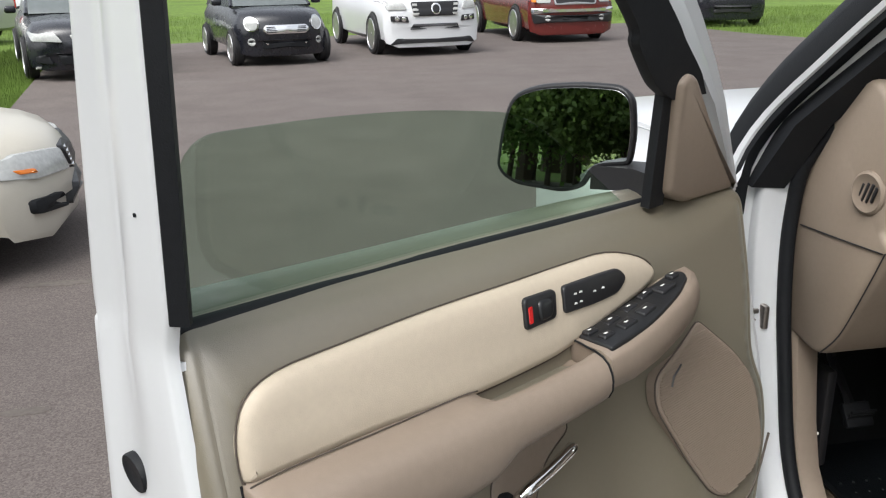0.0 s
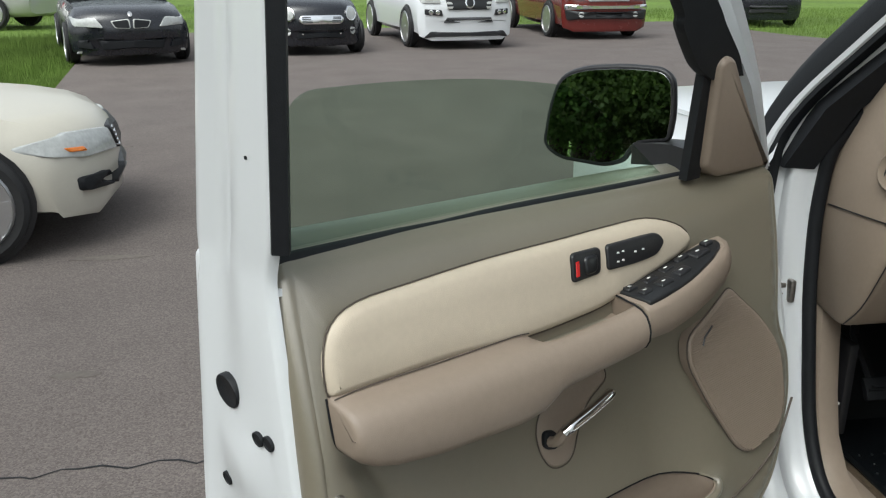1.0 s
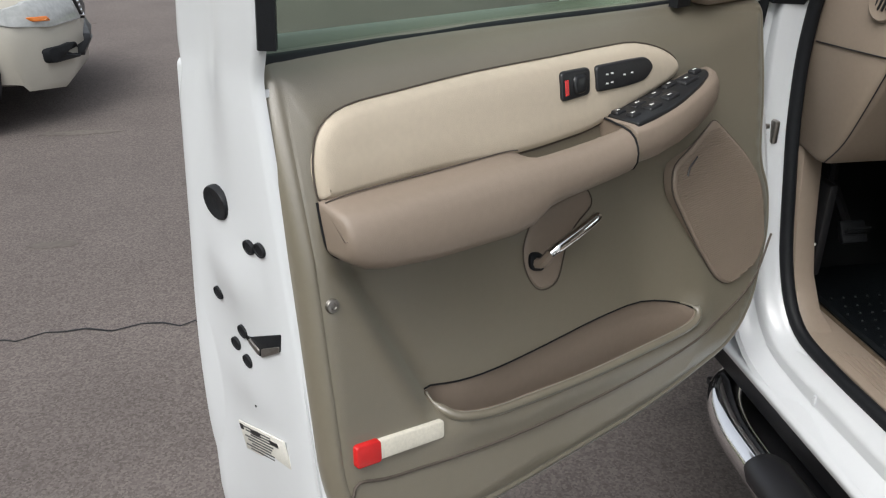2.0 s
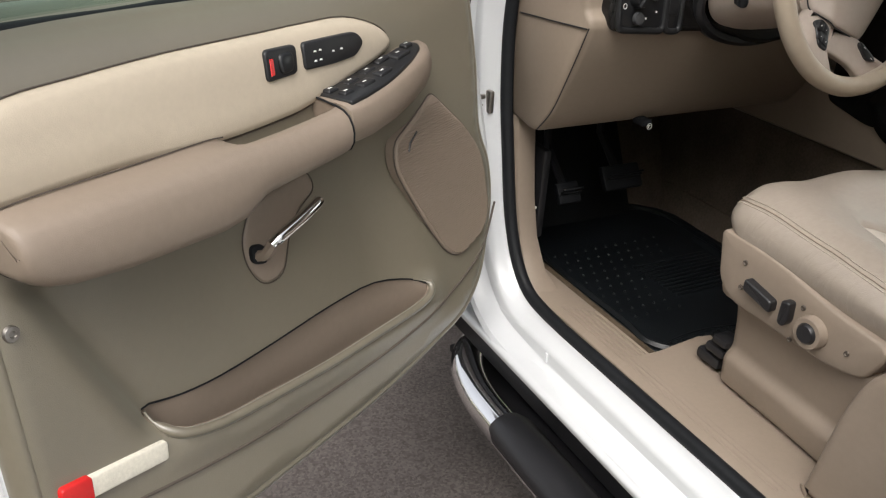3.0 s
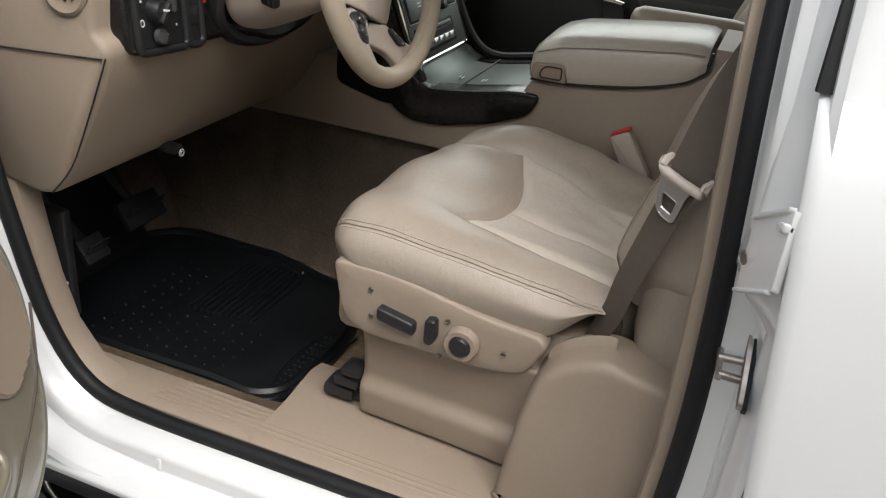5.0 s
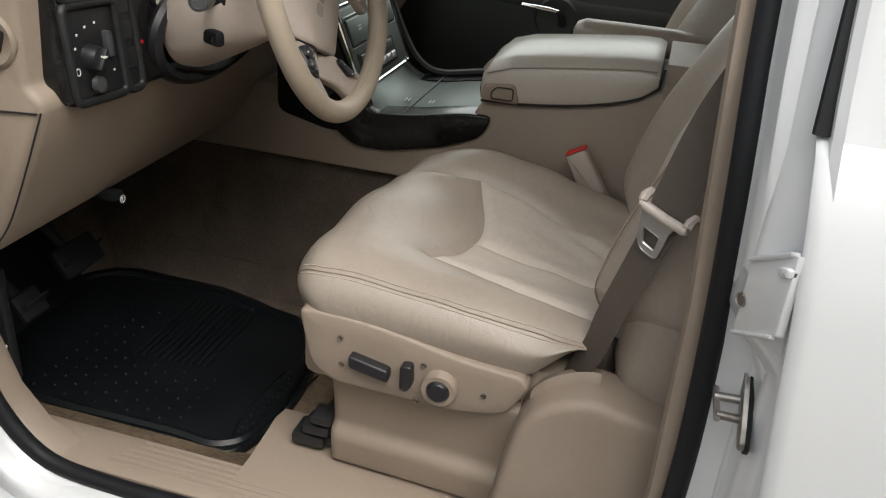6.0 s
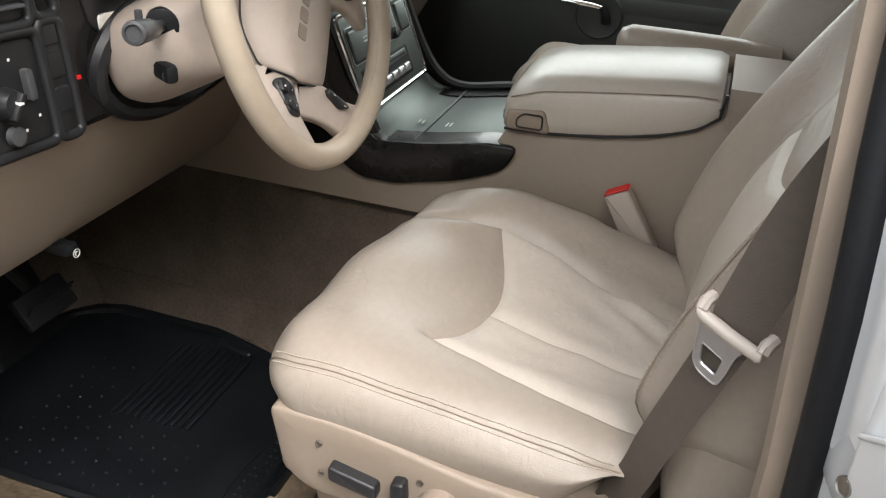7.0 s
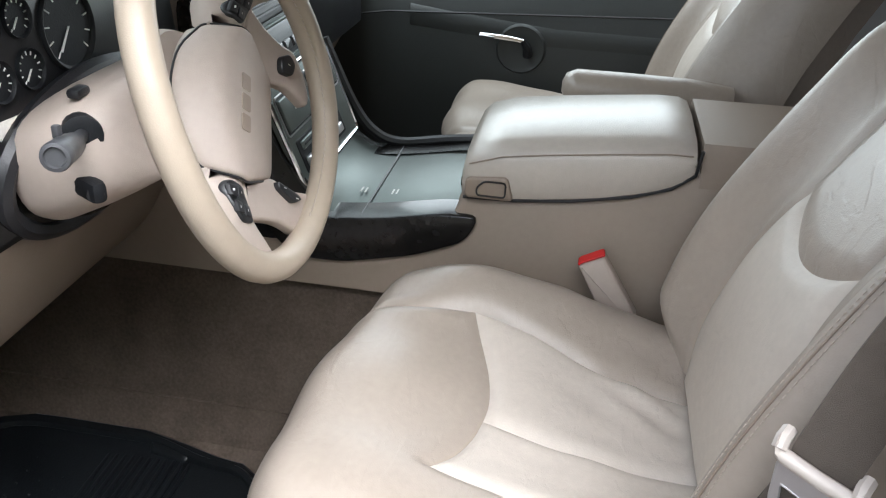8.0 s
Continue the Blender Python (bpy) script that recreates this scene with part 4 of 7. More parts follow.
part("insert_groove", tube([D(q[0], q[1], 0.0022 - shoulder(*q)) for q in inset([Vector((p[0], p[1])) for p in curve_through(INSERT, 3, True)], -0.0006)], 0.0011, 6, True), "belt", door)


# arm rest: a long soft roll that rises out of the panel and carries the switch pod
def arm_ring(y, top, bottom, out, dip=0.0):
    """A cross-section of the rest: a nearly flat top, a rounded brow and an upright front that tucks under; dip: the pull recess behind."""
    pts = [(top + 0.003 - dip, -0.02), (top - dip, 0.012), (top - 0.001 - dip, 0.34 * out), (top - 0.003 - 0.3 * dip, 0.50 * out), (top - 0.004, 0.66 * out), (top - 0.008, 0.84 * out), (top - 0.015, 0.95 * out), (top - 0.026, 1.0 * out), (0.45 * top + 0.55 * bottom, 1.0 * out), (bottom + 0.016, 0.95 * out), (bottom + 0.006, 0.84 * out), (bottom + 0.001, 0.66 * out), (bottom - 0.001, 0.3 * out), (bottom - 0.002, -0.04)]
    return [D(y, z, w) for z, w in pts]


part("arm_rest", loft([arm_ring(-1.0670, 1.085, 1.044, 0.042), arm_ring(-1.0662, 1.089, 1.040, 0.047), arm_ring(-1.064, 1.092, 1.036, 0.051), arm_ring(-1.058, 1.094, 1.031, 0.054), arm_ring(-1.045, 1.094, 1.024, 0.056), arm_ring(-1.02, 1.094, 1.017, 0.059), arm_ring(-0.96, 1.092, 1.009, 0.061), arm_ring(-0.88, 1.090, 1.004, 0.062), arm_ring(-0.83, 1.089, 1.001, 0.062), arm_ring(-0.795, 1.088, 1.004, 0.062), arm_ring(-0.772, 1.087, 1.013, 0.062, 0.002),
                       arm_ring(-0.760, 1.087, 1.018, 0.062, 0.016), arm_ring(-0.745, 1.087, 1.020, 0.062, 0.026), arm_ring(-0.70, 1.087, 1.022, 0.063, 0.030), arm_ring(-0.65, 1.088, 1.024, 0.064, 0.030), arm_ring(-0.605, 1.090, 1.027, 0.066, 0.028), arm_ring(-0.591, 1.092, 1.029, 0.066, 0.028)]), "rest", door, "taupe vinyl arm rest", sharp=70)
part("arm_top_seam", tube([D(y, z, 0.0125) for y, z in curve_through([(-1.064, 1.094), (-1.02, 1.096), (-0.92, 1.0925), (-0.83, 1.0905), (-0.79, 1.0895), (-0.768, 1.087)], 4)], 0.0009, 6), "belt", door)
part("arm_groove", tube([D(y, z, scoop(y, z) + 0.001) for y, z in curve_through([(-1.0675, 1.092), (-1.0675, 1.050), (-1.062, 1.034), (-1.046, 1.0215), (-1.02, 1.014), (-0.96, 1.006), (-0.88, 1.001), (-0.82, 0.999), (-0.79, 1.003), (-0.765, 1.014)], 4)], 0.0015, 6), "rubber", door)
part("arm_seam", tube(arm_ring(-0.590, 1.0935, 1.029, 0.0662)[1:-1], 0.0016, 5), "rubber", door)
part("pull_recess", loft([[D(u, 1.0625, -0.005), D(u, 1.0625, 0.030), D(u, 1.0590, 0.030), D(u, 1.0590, -0.005)] for u in (-0.758, -0.70, -0.595)]), "trim", door, "olive floor of the pull recess")


def pod_top(u):
    return 1.092 + 0.028 * smooth01(-0.575, -0.33, u)


def pod_ring(u, out, drop):
    """A cross-section of the switch pod: a level top, a rounded brow and a side that draws back below."""
    t = pod_top(u)
    pts = [(t, -0.03), (t, out - 0.012), (t - 0.003, out - 0.003), (t - 0.010, out), (t - 0.45 * drop, out), (t - 0.75 * drop, out * 0.86), (t - 0.95 * drop, out * 0.5), (t - drop, 0.1 * out), (t - drop, -0.05)]
    return [D(u, z, w) for z, w in pts]


pod = part("switch_pod", loft([pod_ring(-0.5885, 0.064, 0.062), pod_ring(-0.587, 0.067, 0.064), pod_ring(-0.54, 0.068, 0.068), pod_ring(-0.48, 0.066, 0.070), pod_ring(-0.42, 0.061, 0.068), pod_ring(-0.37, 0.052, 0.062), pod_ring(-0.335, 0.038, 0.054), pod_ring(-0.315, 0.022, 0.045), pod_ring(-0.308, 0.008, 0.034)]), "rest", door, "taupe switch pod at the end of the arm rest", sharp=50)


def pod_at(u, w, h):
    """On the level top of the pod: u along the door, w out from it, h up."""
    x, y, z = D(u, pod_top(u), w)
    return (x, y, z + h)


part("switch_plate", pad(rounded([(-0.578, 0.004), (-0.578, 0.062), (-0.47, 0.060), (-0.40, 0.050), (-0.355, 0.034), (-0.338, 0.018), (-0.345, 0.004)], [0.004, 0.004, 0.04, 0.04, 0.02, 0.012, 0.008], 4), pod_at, 0.004, 0.003, -0.01, 3), "dark", pod, "charcoal switch plate")
for u, w, a, b in ((-0.562, 0.014, 0.022, 0.014), (-0.556, 0.036, 0.022, 0.014), (-0.520, 0.016, 0.028, 0.016), (-0.514, 0.038, 0.030, 0.018), (-0.478, 0.016, 0.028, 0.016), (-0.470, 0.038, 0.030, 0.018), (-0.436, 0.014, 0.030, 0.012), (-0.405, 0.024, 0.036, 0.024), (-0.366, 0.014, 0.020, 0.014)):
    b_ = part("switch_button", pad(rounded([(u - a / 2, w - b / 2), (u + a / 2, w - b / 2), (u + a / 2, w + b / 2), (u - a / 2, w + b / 2)], 0.003, 3), pod_at, 0.0085, 0.003, 0.0, 3), "black", pod)
    part("button_mark", pad([(u - 0.004, w - 0.0025), (u + 0.003, w - 0.0015), (u + 0.003, w + 0.0008), (u - 0.003, w + 0.0004)], pod_at, 0.0090, 0.0003, 0.006, 1), "mark", b_)
lock = part("lock_bezel", pad(rounded([(-0.676, 1.130), (-0.617, 1.131), (-0.611, 1.166), (-0.671, 1.168)], 0.008, 4), DP, 0.0150, 0.003, 0.0, 3), "black", door, "black inner door handle bezel")
part("lock_lever", pad(rounded([(-0.652, 1.135), (-0.625, 1.136), (-0.621, 1.160), (-0.650, 1.161)], 0.010, 4), DP, 0.019, 0.005, 0.01, 3), "dark", lock)
part("red_mark", pad([(-0.6685, 1.137), (-0.661, 1.1372), (-0.659, 1.157), (-0.6665, 1.157)], DP, 0.0160, 0.001, 0.01, 1), "red", lock, "red lock indicator")
mem = part("memory_panel", pad(rounded([(-0.602, 1.131), (-0.535, 1.128), (-0.488, 1.130), (-0.466, 1.146), (-0.480, 1.161), (-0.520, 1.163), (-0.598, 1.165)], [0.007, 0.03, 0.012, 0.014, 0.012, 0.03, 0.007], 4), DP, 0.0150, 0.003, 0.0, 3), "black", door, "black memory seat switch panel")
for u, v in ((-0.578, 1.152), (-0.567, 1.152), (-0.580, 1.140), (-0.569, 1.140), (-0.540, 1.146), (-0.522, 1.146)):
    part("panel_mark", pad([(u - 0.003, v - 0.001), (u + 0.003, v - 0.002), (u + 0.003, v + 0.0005), (u - 0.001, v + 0.001)], DP, 0.0155, 0.0003, 0.01, 1), "mark", mem)

# inner handle cup and chrome lever
cup_line = rounded([(-0.739, 0.932), (-0.709, 0.972), (-0.590, 0.984), (-0.580, 0.956), (-0.642, 0.930), (-0.677, 0.864), (-0.718, 0.865), (-0.737, 0.897)], [0.02, 0.02, 0.015, 0.015, 0.03, 0.02, 0.02, 0.02], 4)
cup = part("handle_cup", field(cup_line, lambda u, v: scoop(u, v) + 0.002, DP, 0.012, 0.004, 0.012), "rest", door, "taupe handle cup", sharp=60)
part("cup_groove", tube([D(q[0], q[1], scoop(q[0], q[1]) + 0.0008) for q in inset(cup_line, -0.001)], 0.0009, 5, True), "belt", cup)
part("cup_hole", pad(rounded([(-0.733, 0.902), (-0.730, 0.926), (-0.704, 0.920), (-0.706, 0.894)], 0.010, 4), DP, -0.028, 0.002, -0.04, 2), "rubber", cup)
part("lever_arm", tube(curve_through([D(-0.722, 0.908, -0.04), D(-0.718, 0.914, -0.018), D(-0.710, 0.934, -0.003)], 4), 0.008, 8), "rest", cup)
part("handle_lever", tube(curve_through([D(-0.716, 0.931, -0.004), D(-0.704, 0.938, 0.001), D(-0.66, 0.949, 0.004), D(-0.612, 0.960, 0.003)], 5), [0.007] * 4 + [0.0085] * 11 + [0.004], 10), "chrome", cup, "chrome inner door handle")

# speaker grille with fine horizontal ribs
SPK = [(-0.300, 1.036), (-0.36, 1.008), (-0.425, 0.985), (-0.432, 0.945), (-0.38, 0.85), (-0.33, 0.775), (-0.29, 0.752), (-0.20, 0.765), (-0.168, 0.80), (-0.165, 0.90), (-0.21, 0.96)]
spk_line = rounded(SPK, [0.012, 0.03, 0.03, 0.03, 0.03, 0.03, 0.03, 0.03, 0.03, 0.03, 0.03], 3)
spk = part("speaker_grille", field(spk_line, lambda u, v: 0.0055, DP, 0.03, 0.003, 0.02), "rest", door, "ribbed taupe speaker grille", sharp=60)
ribs, v = [], 0.757
while v < 1.02:
    xs = [u for u in np.linspace(-0.45, -0.15, 120) if inside(inset([Vector(q) for q in spk_line], 0.004), u, v)]
    if xs and max(xs) - min(xs) > 0.01:
        a, b = min(xs), max(xs)
        ribs.append(loft([[D(a, v - 0.0012, 0.0050), D(a, v, 0.0078), D(a, v + 0.0012, 0.0050)], [D(b, v - 0.0012, 0.0050), D(b, v, 0.0078), D(b, v + 0.0012, 0.0050)]]))
    v += 0.0036
part("grille_ribs", join(*ribs), "rest", spk)
part("grille_edge", tube([D(q[0], q[1], 0.0012) for q in inset([Vector(q) for q in spk_line], -0.0006)], 0.0013, 6, True), "belt", spk)
part("speaker_badge", tube([D(-0.395, 0.966, 0.0080), D(-0.388, 0.978, 0.0080), D(-0.365, 0.990, 0.0080)], 0.0016, 5), "dark", spk)

# map pocket: raised lip with a recess, groove line, reflector, screws
mouth = [Vector(q) for q in poc_line]
deep = inset(mouth, 0.006)
poc = part("map_pocket", loft([[D(p[0], p[1], scoop(p[0], p[1]) + 0.0005) for p in inset(mouth, -0.0015)], [D(p[0], p[1], scoop(p[0], p[1]) - 0.002) for p in inset(mouth, 0.0015)]] + [[D(p[0] + 0.02 * k * (0.67 + p[0]), p[1] - 0.03 * k, min(scoop(p[0], p[1]) - 0.002, 0.0) - 0.004 * k) for p in inset(mouth, 0.002)] for k in (1, 2, 3)], caps=False), "rest", door, "taupe map pocket recess", sharp=50)
part("pocket_lip", tube([D(p[0], p[1], scoop(p[0], p[1]) + 0.001) for p in curve_through([(-0.948, 0.812), (-0.943, 0.796), (-0.915, 0.782), (-0.846, 0.766), (-0.682, 0.747), (-0.56, 0.738), (-0.455, 0.732), (-0.41, 0.735), (-0.396, 0.747), (-0.42, 0.759)], 3)], [0.002] * 3 + [0.0065] * 22 + [0.002] * 3, 10), "trim", poc)
# black line that stands in for the shade below the pocket's upper edge
part("pocket_edge_shade", tube([D(p[0], p[1], scoop(p[0], p[1]) + 0.0004) for p in curve_through(POCKET[:8], 3)], 0.0013, 6), "rubber", poc)
part("lower_step", tube([D(p[0], p[1], scoop(p[0], p[1]) + 0.001) for p in curve_through([(-1.098, 0.70), (-1.092, 0.765), (-1.03, 0.752), (-0.85, 0.722), (-0.60, 0.700), (-0.38, 0.702), (-0.22, 0.735), (-0.14, 0.80)], 5)], 0.0021, 6), "belt", door)
refl = part("reflector", pad(rounded([(-1.086, 0.790), (-0.955, 0.769), (-0.951, 0.791), (-1.082, 0.813)], 0.005, 3), DP, 0.006, 0.002, 0.0, 3), "lens", door, "clear courtesy lamp lens")
part("red_lens", pad(rounded([(-1.0875, 0.7888), (-1.052, 0.7828), (-1.048, 0.8088), (-1.0832, 0.8145)], 0.005, 3), DP, 0.0072, 0.002, 0.0, 3), "red", refl, "red reflector lens")
part("panel_screw", lathe([(0.001, 0.0005), (0.003, 0.0005), (0.004, 0.0025), (0.0075, 0.002), (0.0085, 0.0), (0.0085, -0.01)], facing(D(-1.074, 0.979, 0.002), (1, 0, 0.2)), 16), "steel", door, "plated trim screw")

# ---- seats ----
def cushion_z(x, t):
    """Height of the seat cushion's skin above the floor datum at x across and t from front to back."""
    for a, b in zip(CUSHION, CUSHION[1:]):
        if a[0] <= x <= b[0] and b[0] > a[0]:
            return a[1] + (b[1] - a[1]) * (x - a[0]) / (b[0] - a[0])
    return CUSHION[0][1]


def worn(x, y):
    """Slight unevenness of the used leather."""
    k = smooth01(0.62, 0.78, -y)
    return k * (0.004 * noise.noise((x * 9, y * 14, 3.0)) + 0.0022 * noise.noise((x * 30, y * 22, 8.0))) + (1 - k) * 0.0025 * noise.noise((x * 12, y * 9, 5.0))


def cushion_shape(x, y, z):
    """Rounds the front edge and lowers the worn back of the cushion."""
    t = (-0.488 - y) / 0.465
    top = smooth01(0.86, 0.91, z)
    drop = 0.0
    if t < 0.11:
        drop = 0.062 * (1 - math.sqrt(max(0.0, 1 - (1 - t / 0.11) ** 2)))
    z = z - drop * (0.25 + 0.75 * top) - 0.026 * top * smooth01(0.35, 1.0, t) + 0.008 * top * math.exp(-((t - 0.2) / 0.15) ** 2)
    z += 0.028 * top * math.exp(-((x - 0.25) / 0.140) ** 2) * (1 - smooth01(0.12, 0.50, t))
    z -= 0.036 * top * smooth01(0.37, 0.46, x) * (1 - smooth01(0.0, 0.42, t))
    y -= 0.040 * smooth01(0.24, 0.52, x) * (1 - smooth01(0.0, 0.5, t))
    z -= 0.030 * smooth01(0.34, 0.48, x) * top * smooth01(0.45, 1.0, t)
    y -= 0.040 * (1 - smooth01(0.835, 0.905, z)) * (1 - smooth01(0.0, 0.3, t))
    if x < 0.0225:
        seam_z = 0.918 - 0.026 * smooth01(0.35, 1.0, t)
        z += max(0.0, seam_z - z) * 0.94 * smooth01(0.74, 0.908, t)
        x += (0.021 - x) * 0.8 * smooth01(0.80, 0.908, t)
    squeeze = 1 - 0.11 * (1 - smooth01(0.0, 0.16, t)) ** 2 - 0.02 * smooth01(0.8, 1.0, t)
    return (0.26 + (x - 0.26) * squeeze, y, z)


CUSHION = [(q[0], q[1]) for q in curve_through([(0.012, 0.838), (0.002, 0.868), (0.003, 0.895), (0.022, 0.918), (0.060, 0.934), (0.11, 0.930), (0.17, 0.916), (0.26, 0.912), (0.36, 0.918), (0.41, 0.940), (0.45, 0.966), (0.485, 0.966), (0.512, 0.935), (0.520, 0.89), (0.508, 0.84)], 6)]


def seam_dip(p, lines, r=0.0065, depth=0.008):
    best = 9.0
    for line in lines:
        for a, b in zip(line, line[1:]):
            ab, ap = (b[0] - a[0], b[1] - a[1]), (p[0] - a[0], p[1] - a[1])
            k = min(max((ab[0] * ap[0] + ab[1] * ap[1]) / (ab[0] ** 2 + ab[1] ** 2 + 1e-12), 0), 1)
            best = min(best, math.hypot(ap[0] - k * ab[0], ap[1] - k * ab[1]))
    return depth * math.exp(-(best / r) ** 2)


def seat(name, label, left, flipped):
    """A power seat with its parts; left: the place of its outer side; flipped: mirrored for the other side."""
    def X(x):
        return left + (-x if flipped else x)

    def corner(bm, seen, p):
        if p not in seen:
            seen[p] = bm.verts.new((X(p[0]), p[1], p[2]))
        return seen[p]

    s = thing(name, label, "car seat", group="front seats")
    split = [(0.412, -0.670), (0.345, -0.698), (0.275, -0.712), (0.215, -0.706), (0.165, -0.690), (0.128, -0.668)]
    split = [(q[0], q[1]) for q in curve_through(split, 5)]
    right = [(0.395, -0.50), (0.405, -0.60), (0.412, -0.670), (0.402, -0.75), (0.372, -0.85), (0.345, -0.95)]
    lft = [(0.128, -0.668), (0.108, -0.75), (0.085, -0.85), (0.070, -0.95)]
    mid = [(0.235, -0.710), (0.215, -0.80), (0.206, -0.95)]
    seams = [split, right, lft, mid]
    def at_line(line, y):
        for a, b in zip(line, line[1:]):
            if (a[1] >= y >= b[1]) or (a[1] <= y <= b[1]):
                return a[0] + (b[0] - a[0]) * ((y - a[1]) / ((b[1] - a[1]) or 1e-9))
        return line[0][0] if y > line[0][1] else line[-1][0]

    def split_at(x):
        for a, b in zip(split, split[1:]):
            if b[0] <= x <= a[0]:
                return a[1] + (b[1] - a[1]) * ((x - a[0]) / ((b[0] - a[0]) or 1e-9))
        return split[0][1] if x > split[0][0] else split[-1][1]

    counts, rows_front, rows_back = (12, 16, 16, 18, 14), 24, 26
    marks = [0, 12, 28, 44, 62, 76]
    prof_side = [q for q in CUSHION if q[0] <= 0.0221 and q[1] <= 0.9181]
    prof_far = CUSHION[-10:]

    def top_at(i, j):
        """A place on the cushion; the columns run along the lengthwise seams and one row along the cross seam."""
        def breaks(y):
            return [0.022, 0.022, at_line(lft, y), at_line(mid, y), at_line(right, y), prof_far[0][0]]

        y = -0.7
        for _ in range(3):
            br = breaks(y)
            k = max(1, min(4, sum(i >= q for q in marks[1:]) if i > 12 else 1))
            k = min(k, 4)
            x = br[k] + (br[k + 1] - br[k]) * (i - marks[k]) / (marks[k + 1] - marks[k])
            s = split_at(x)
            if j <= rows_front:
                f = (j / rows_front) ** 1.5
                y = -0.488 + (s + 0.488) * f
            else:
                y = s + (-0.953 + 0.041 * (1 - smooth01(0.015, 0.15, x)) ** 2 - s) * ((j - rows_front) / rows_back)
        return x, y

    pts = []
    for i in range(77):
        row = []
        for j in range(rows_front + rows_back + 1):
            if i < 12:
                f = i / 12 * (len(prof_side) - 1)
                a = min(int(f), len(prof_side) - 2)
                x = prof_side[a][0] + (prof_side[a + 1][0] - prof_side[a][0]) * (f - a)
                z = prof_side[a][1] + (prof_side[a + 1][1] - prof_side[a][1]) * (f - a)
                y = top_at(12, j)[1]
            else:
                x, y = top_at(i, j)
                z = cushion_z(x, 0) if i > 12 else prof_side[-1][1]
                z -= seam_dip((x, y), seams)
                if y < -0.7:
                    z += 0.0042 * math.sin(150 * (0.8 * x - 0.6 * y)) * math.exp(-((x - 0.33) / 0.055) ** 2 - ((y + 0.90) / 0.05) ** 2)
                z += worn(x, y)
            row.append(cushion_shape(x, y, z))
        pts.append(row)
    for q in prof_far[1:]:
        pts.append([cushion_shape(q[0], pts[76][j][1], q[1]) for j in range(rows_front + rows_back + 1)])
    part("cushion_rear", loft([[(X(p[0]), p[1] - d, p[2] - e) for p in (row[-1] for row in pts[12:-4])] for d, e in ((0.0, 0.0), (0.006, 0.006), (0.008, 0.02), (0.004, 0.085))], caps=False, closed=False), "leather", s, sharp=70)
    bms = {}
    for i in range(len(pts) - 1):
        for j in range(rows_front + rows_back):
            if i < 12:
                key = "side"
            elif i >= 62:
                key = "bolster_inner"
            elif i >= 28 and j >= rows_front:
                key = "insert_b" if i < 44 else "insert_a"
            else:
                key = "front"
            bms.setdefault(key, []).append([pts[i][j], pts[i + 1][j], pts[i + 1][j + 1], pts[i][j + 1]])
    names = dict(side=("cushion_side", "leather"), bolster_inner=("cushion_bolster", "leather"), front=("cushion_front", "leather"), insert_a=("cushion_insert", "pale"), insert_b=("cushion_insert", "pale"))
    for key, quads in bms.items():
        bm = bmesh.new()
        seen = {}
        for q in quads:
            vs = [corner(bm, seen, p) for p in q]
            bm.faces.new(vs if not flipped else vs[::-1])
        nm, ma = names[key]
        part(nm, bm, ma, s, flip=False, sharp=80)
    # closed underside and front
    part("cushion_base", rbox((X(0.26), -0.71, 0.79), (0.46, 0.40, 0.10), 0.02), "plastic", s)
    # stitching along the outer seam
    stitch = part("stitch", rbox((0, 0, 0), (0.0011, 0.0042, 0.0009), 0.0), "thread", s)
    stitch.matrix_basis = pose(X(0.03), -0.5, 0.2)
    row = [cushion_shape(0.0265, -0.478 - 0.475 * t, cushion_z(0.0265, 0) + 0.0004 + worn(0.0265, -0.478 - 0.475 * t)) for t in np.linspace(0.075, 0.885, 74)]
    for k, q in enumerate(row):
        if k == 0:
            stitch.matrix_basis = pose(X(q[0]), q[1], q[2] + 0.001)
        else:
            share("stitch", stitch, pose(X(q[0]), q[1], q[2] + 0.001), s)
    part("piping", tube([(X(q[0] - 0.001), q[1], q[2]) for q in [cushion_shape(0.0222, -0.488 - 0.465 * t, 0.9182 + worn(0.022, -0.488 - 0.465 * t)) for t in np.linspace(0.01, 0.905, 50)]], 0.0011, 6), "rest", s)

    for k, q in enumerate([cushion_shape(0.0182, -0.478 - 0.475 * t, 0.9150) for t in np.linspace(0.075, 0.885, 74)]):
        share("stitch", stitch, pose(X(q[0] - 0.0012), q[1], q[2]), s)
    part("lower_bolster", loft([[(X(0.052 + 0.046 * f * math.copysign(abs(math.cos(a)) ** 0.8, math.cos(a)) + 0.012 * g), -1.035 + g * -0.06 + ry * math.copysign(abs(math.sin(a)) ** 0.8, math.sin(a)), z) for a in [2 * math.pi * k / 20 for k in range(20)]] for z, f, ry, g in ((0.806, 0.3, 0.03, 0.0), (0.815, 0.75, 0.06, 0), (0.835, 0.95, 0.08, 0), (0.88, 1.0, 0.090, 0.05), (0.95, 1.0, 0.092, 0.15), (1.05, 0.95, 0.088, 0.5), (1.15, 0.8, 0.075, 1.0))]), "leather", s, sharp=70)
    # backrest: front skin with bolsters, in zones
    def back_point(u, v):
        """u across from 0 to 1, v up from 0 to 1."""
        z = 0.90 + 0.64 * v
        half = 0.265 - 0.03 * smooth01(0.0, 0.12, 0.12 - v) - 0.115 * smooth01(0.66, 0.90, v) - 0.02 * smooth01(0.2, 0.6, v)
        a = 2 * u - 1
        w = abs(a)
        x = 0.265 + half * math.copysign(min(1.0, w * 1.04), a)
        y0 = -0.945 - 0.10 * v - 0.24 * v * v
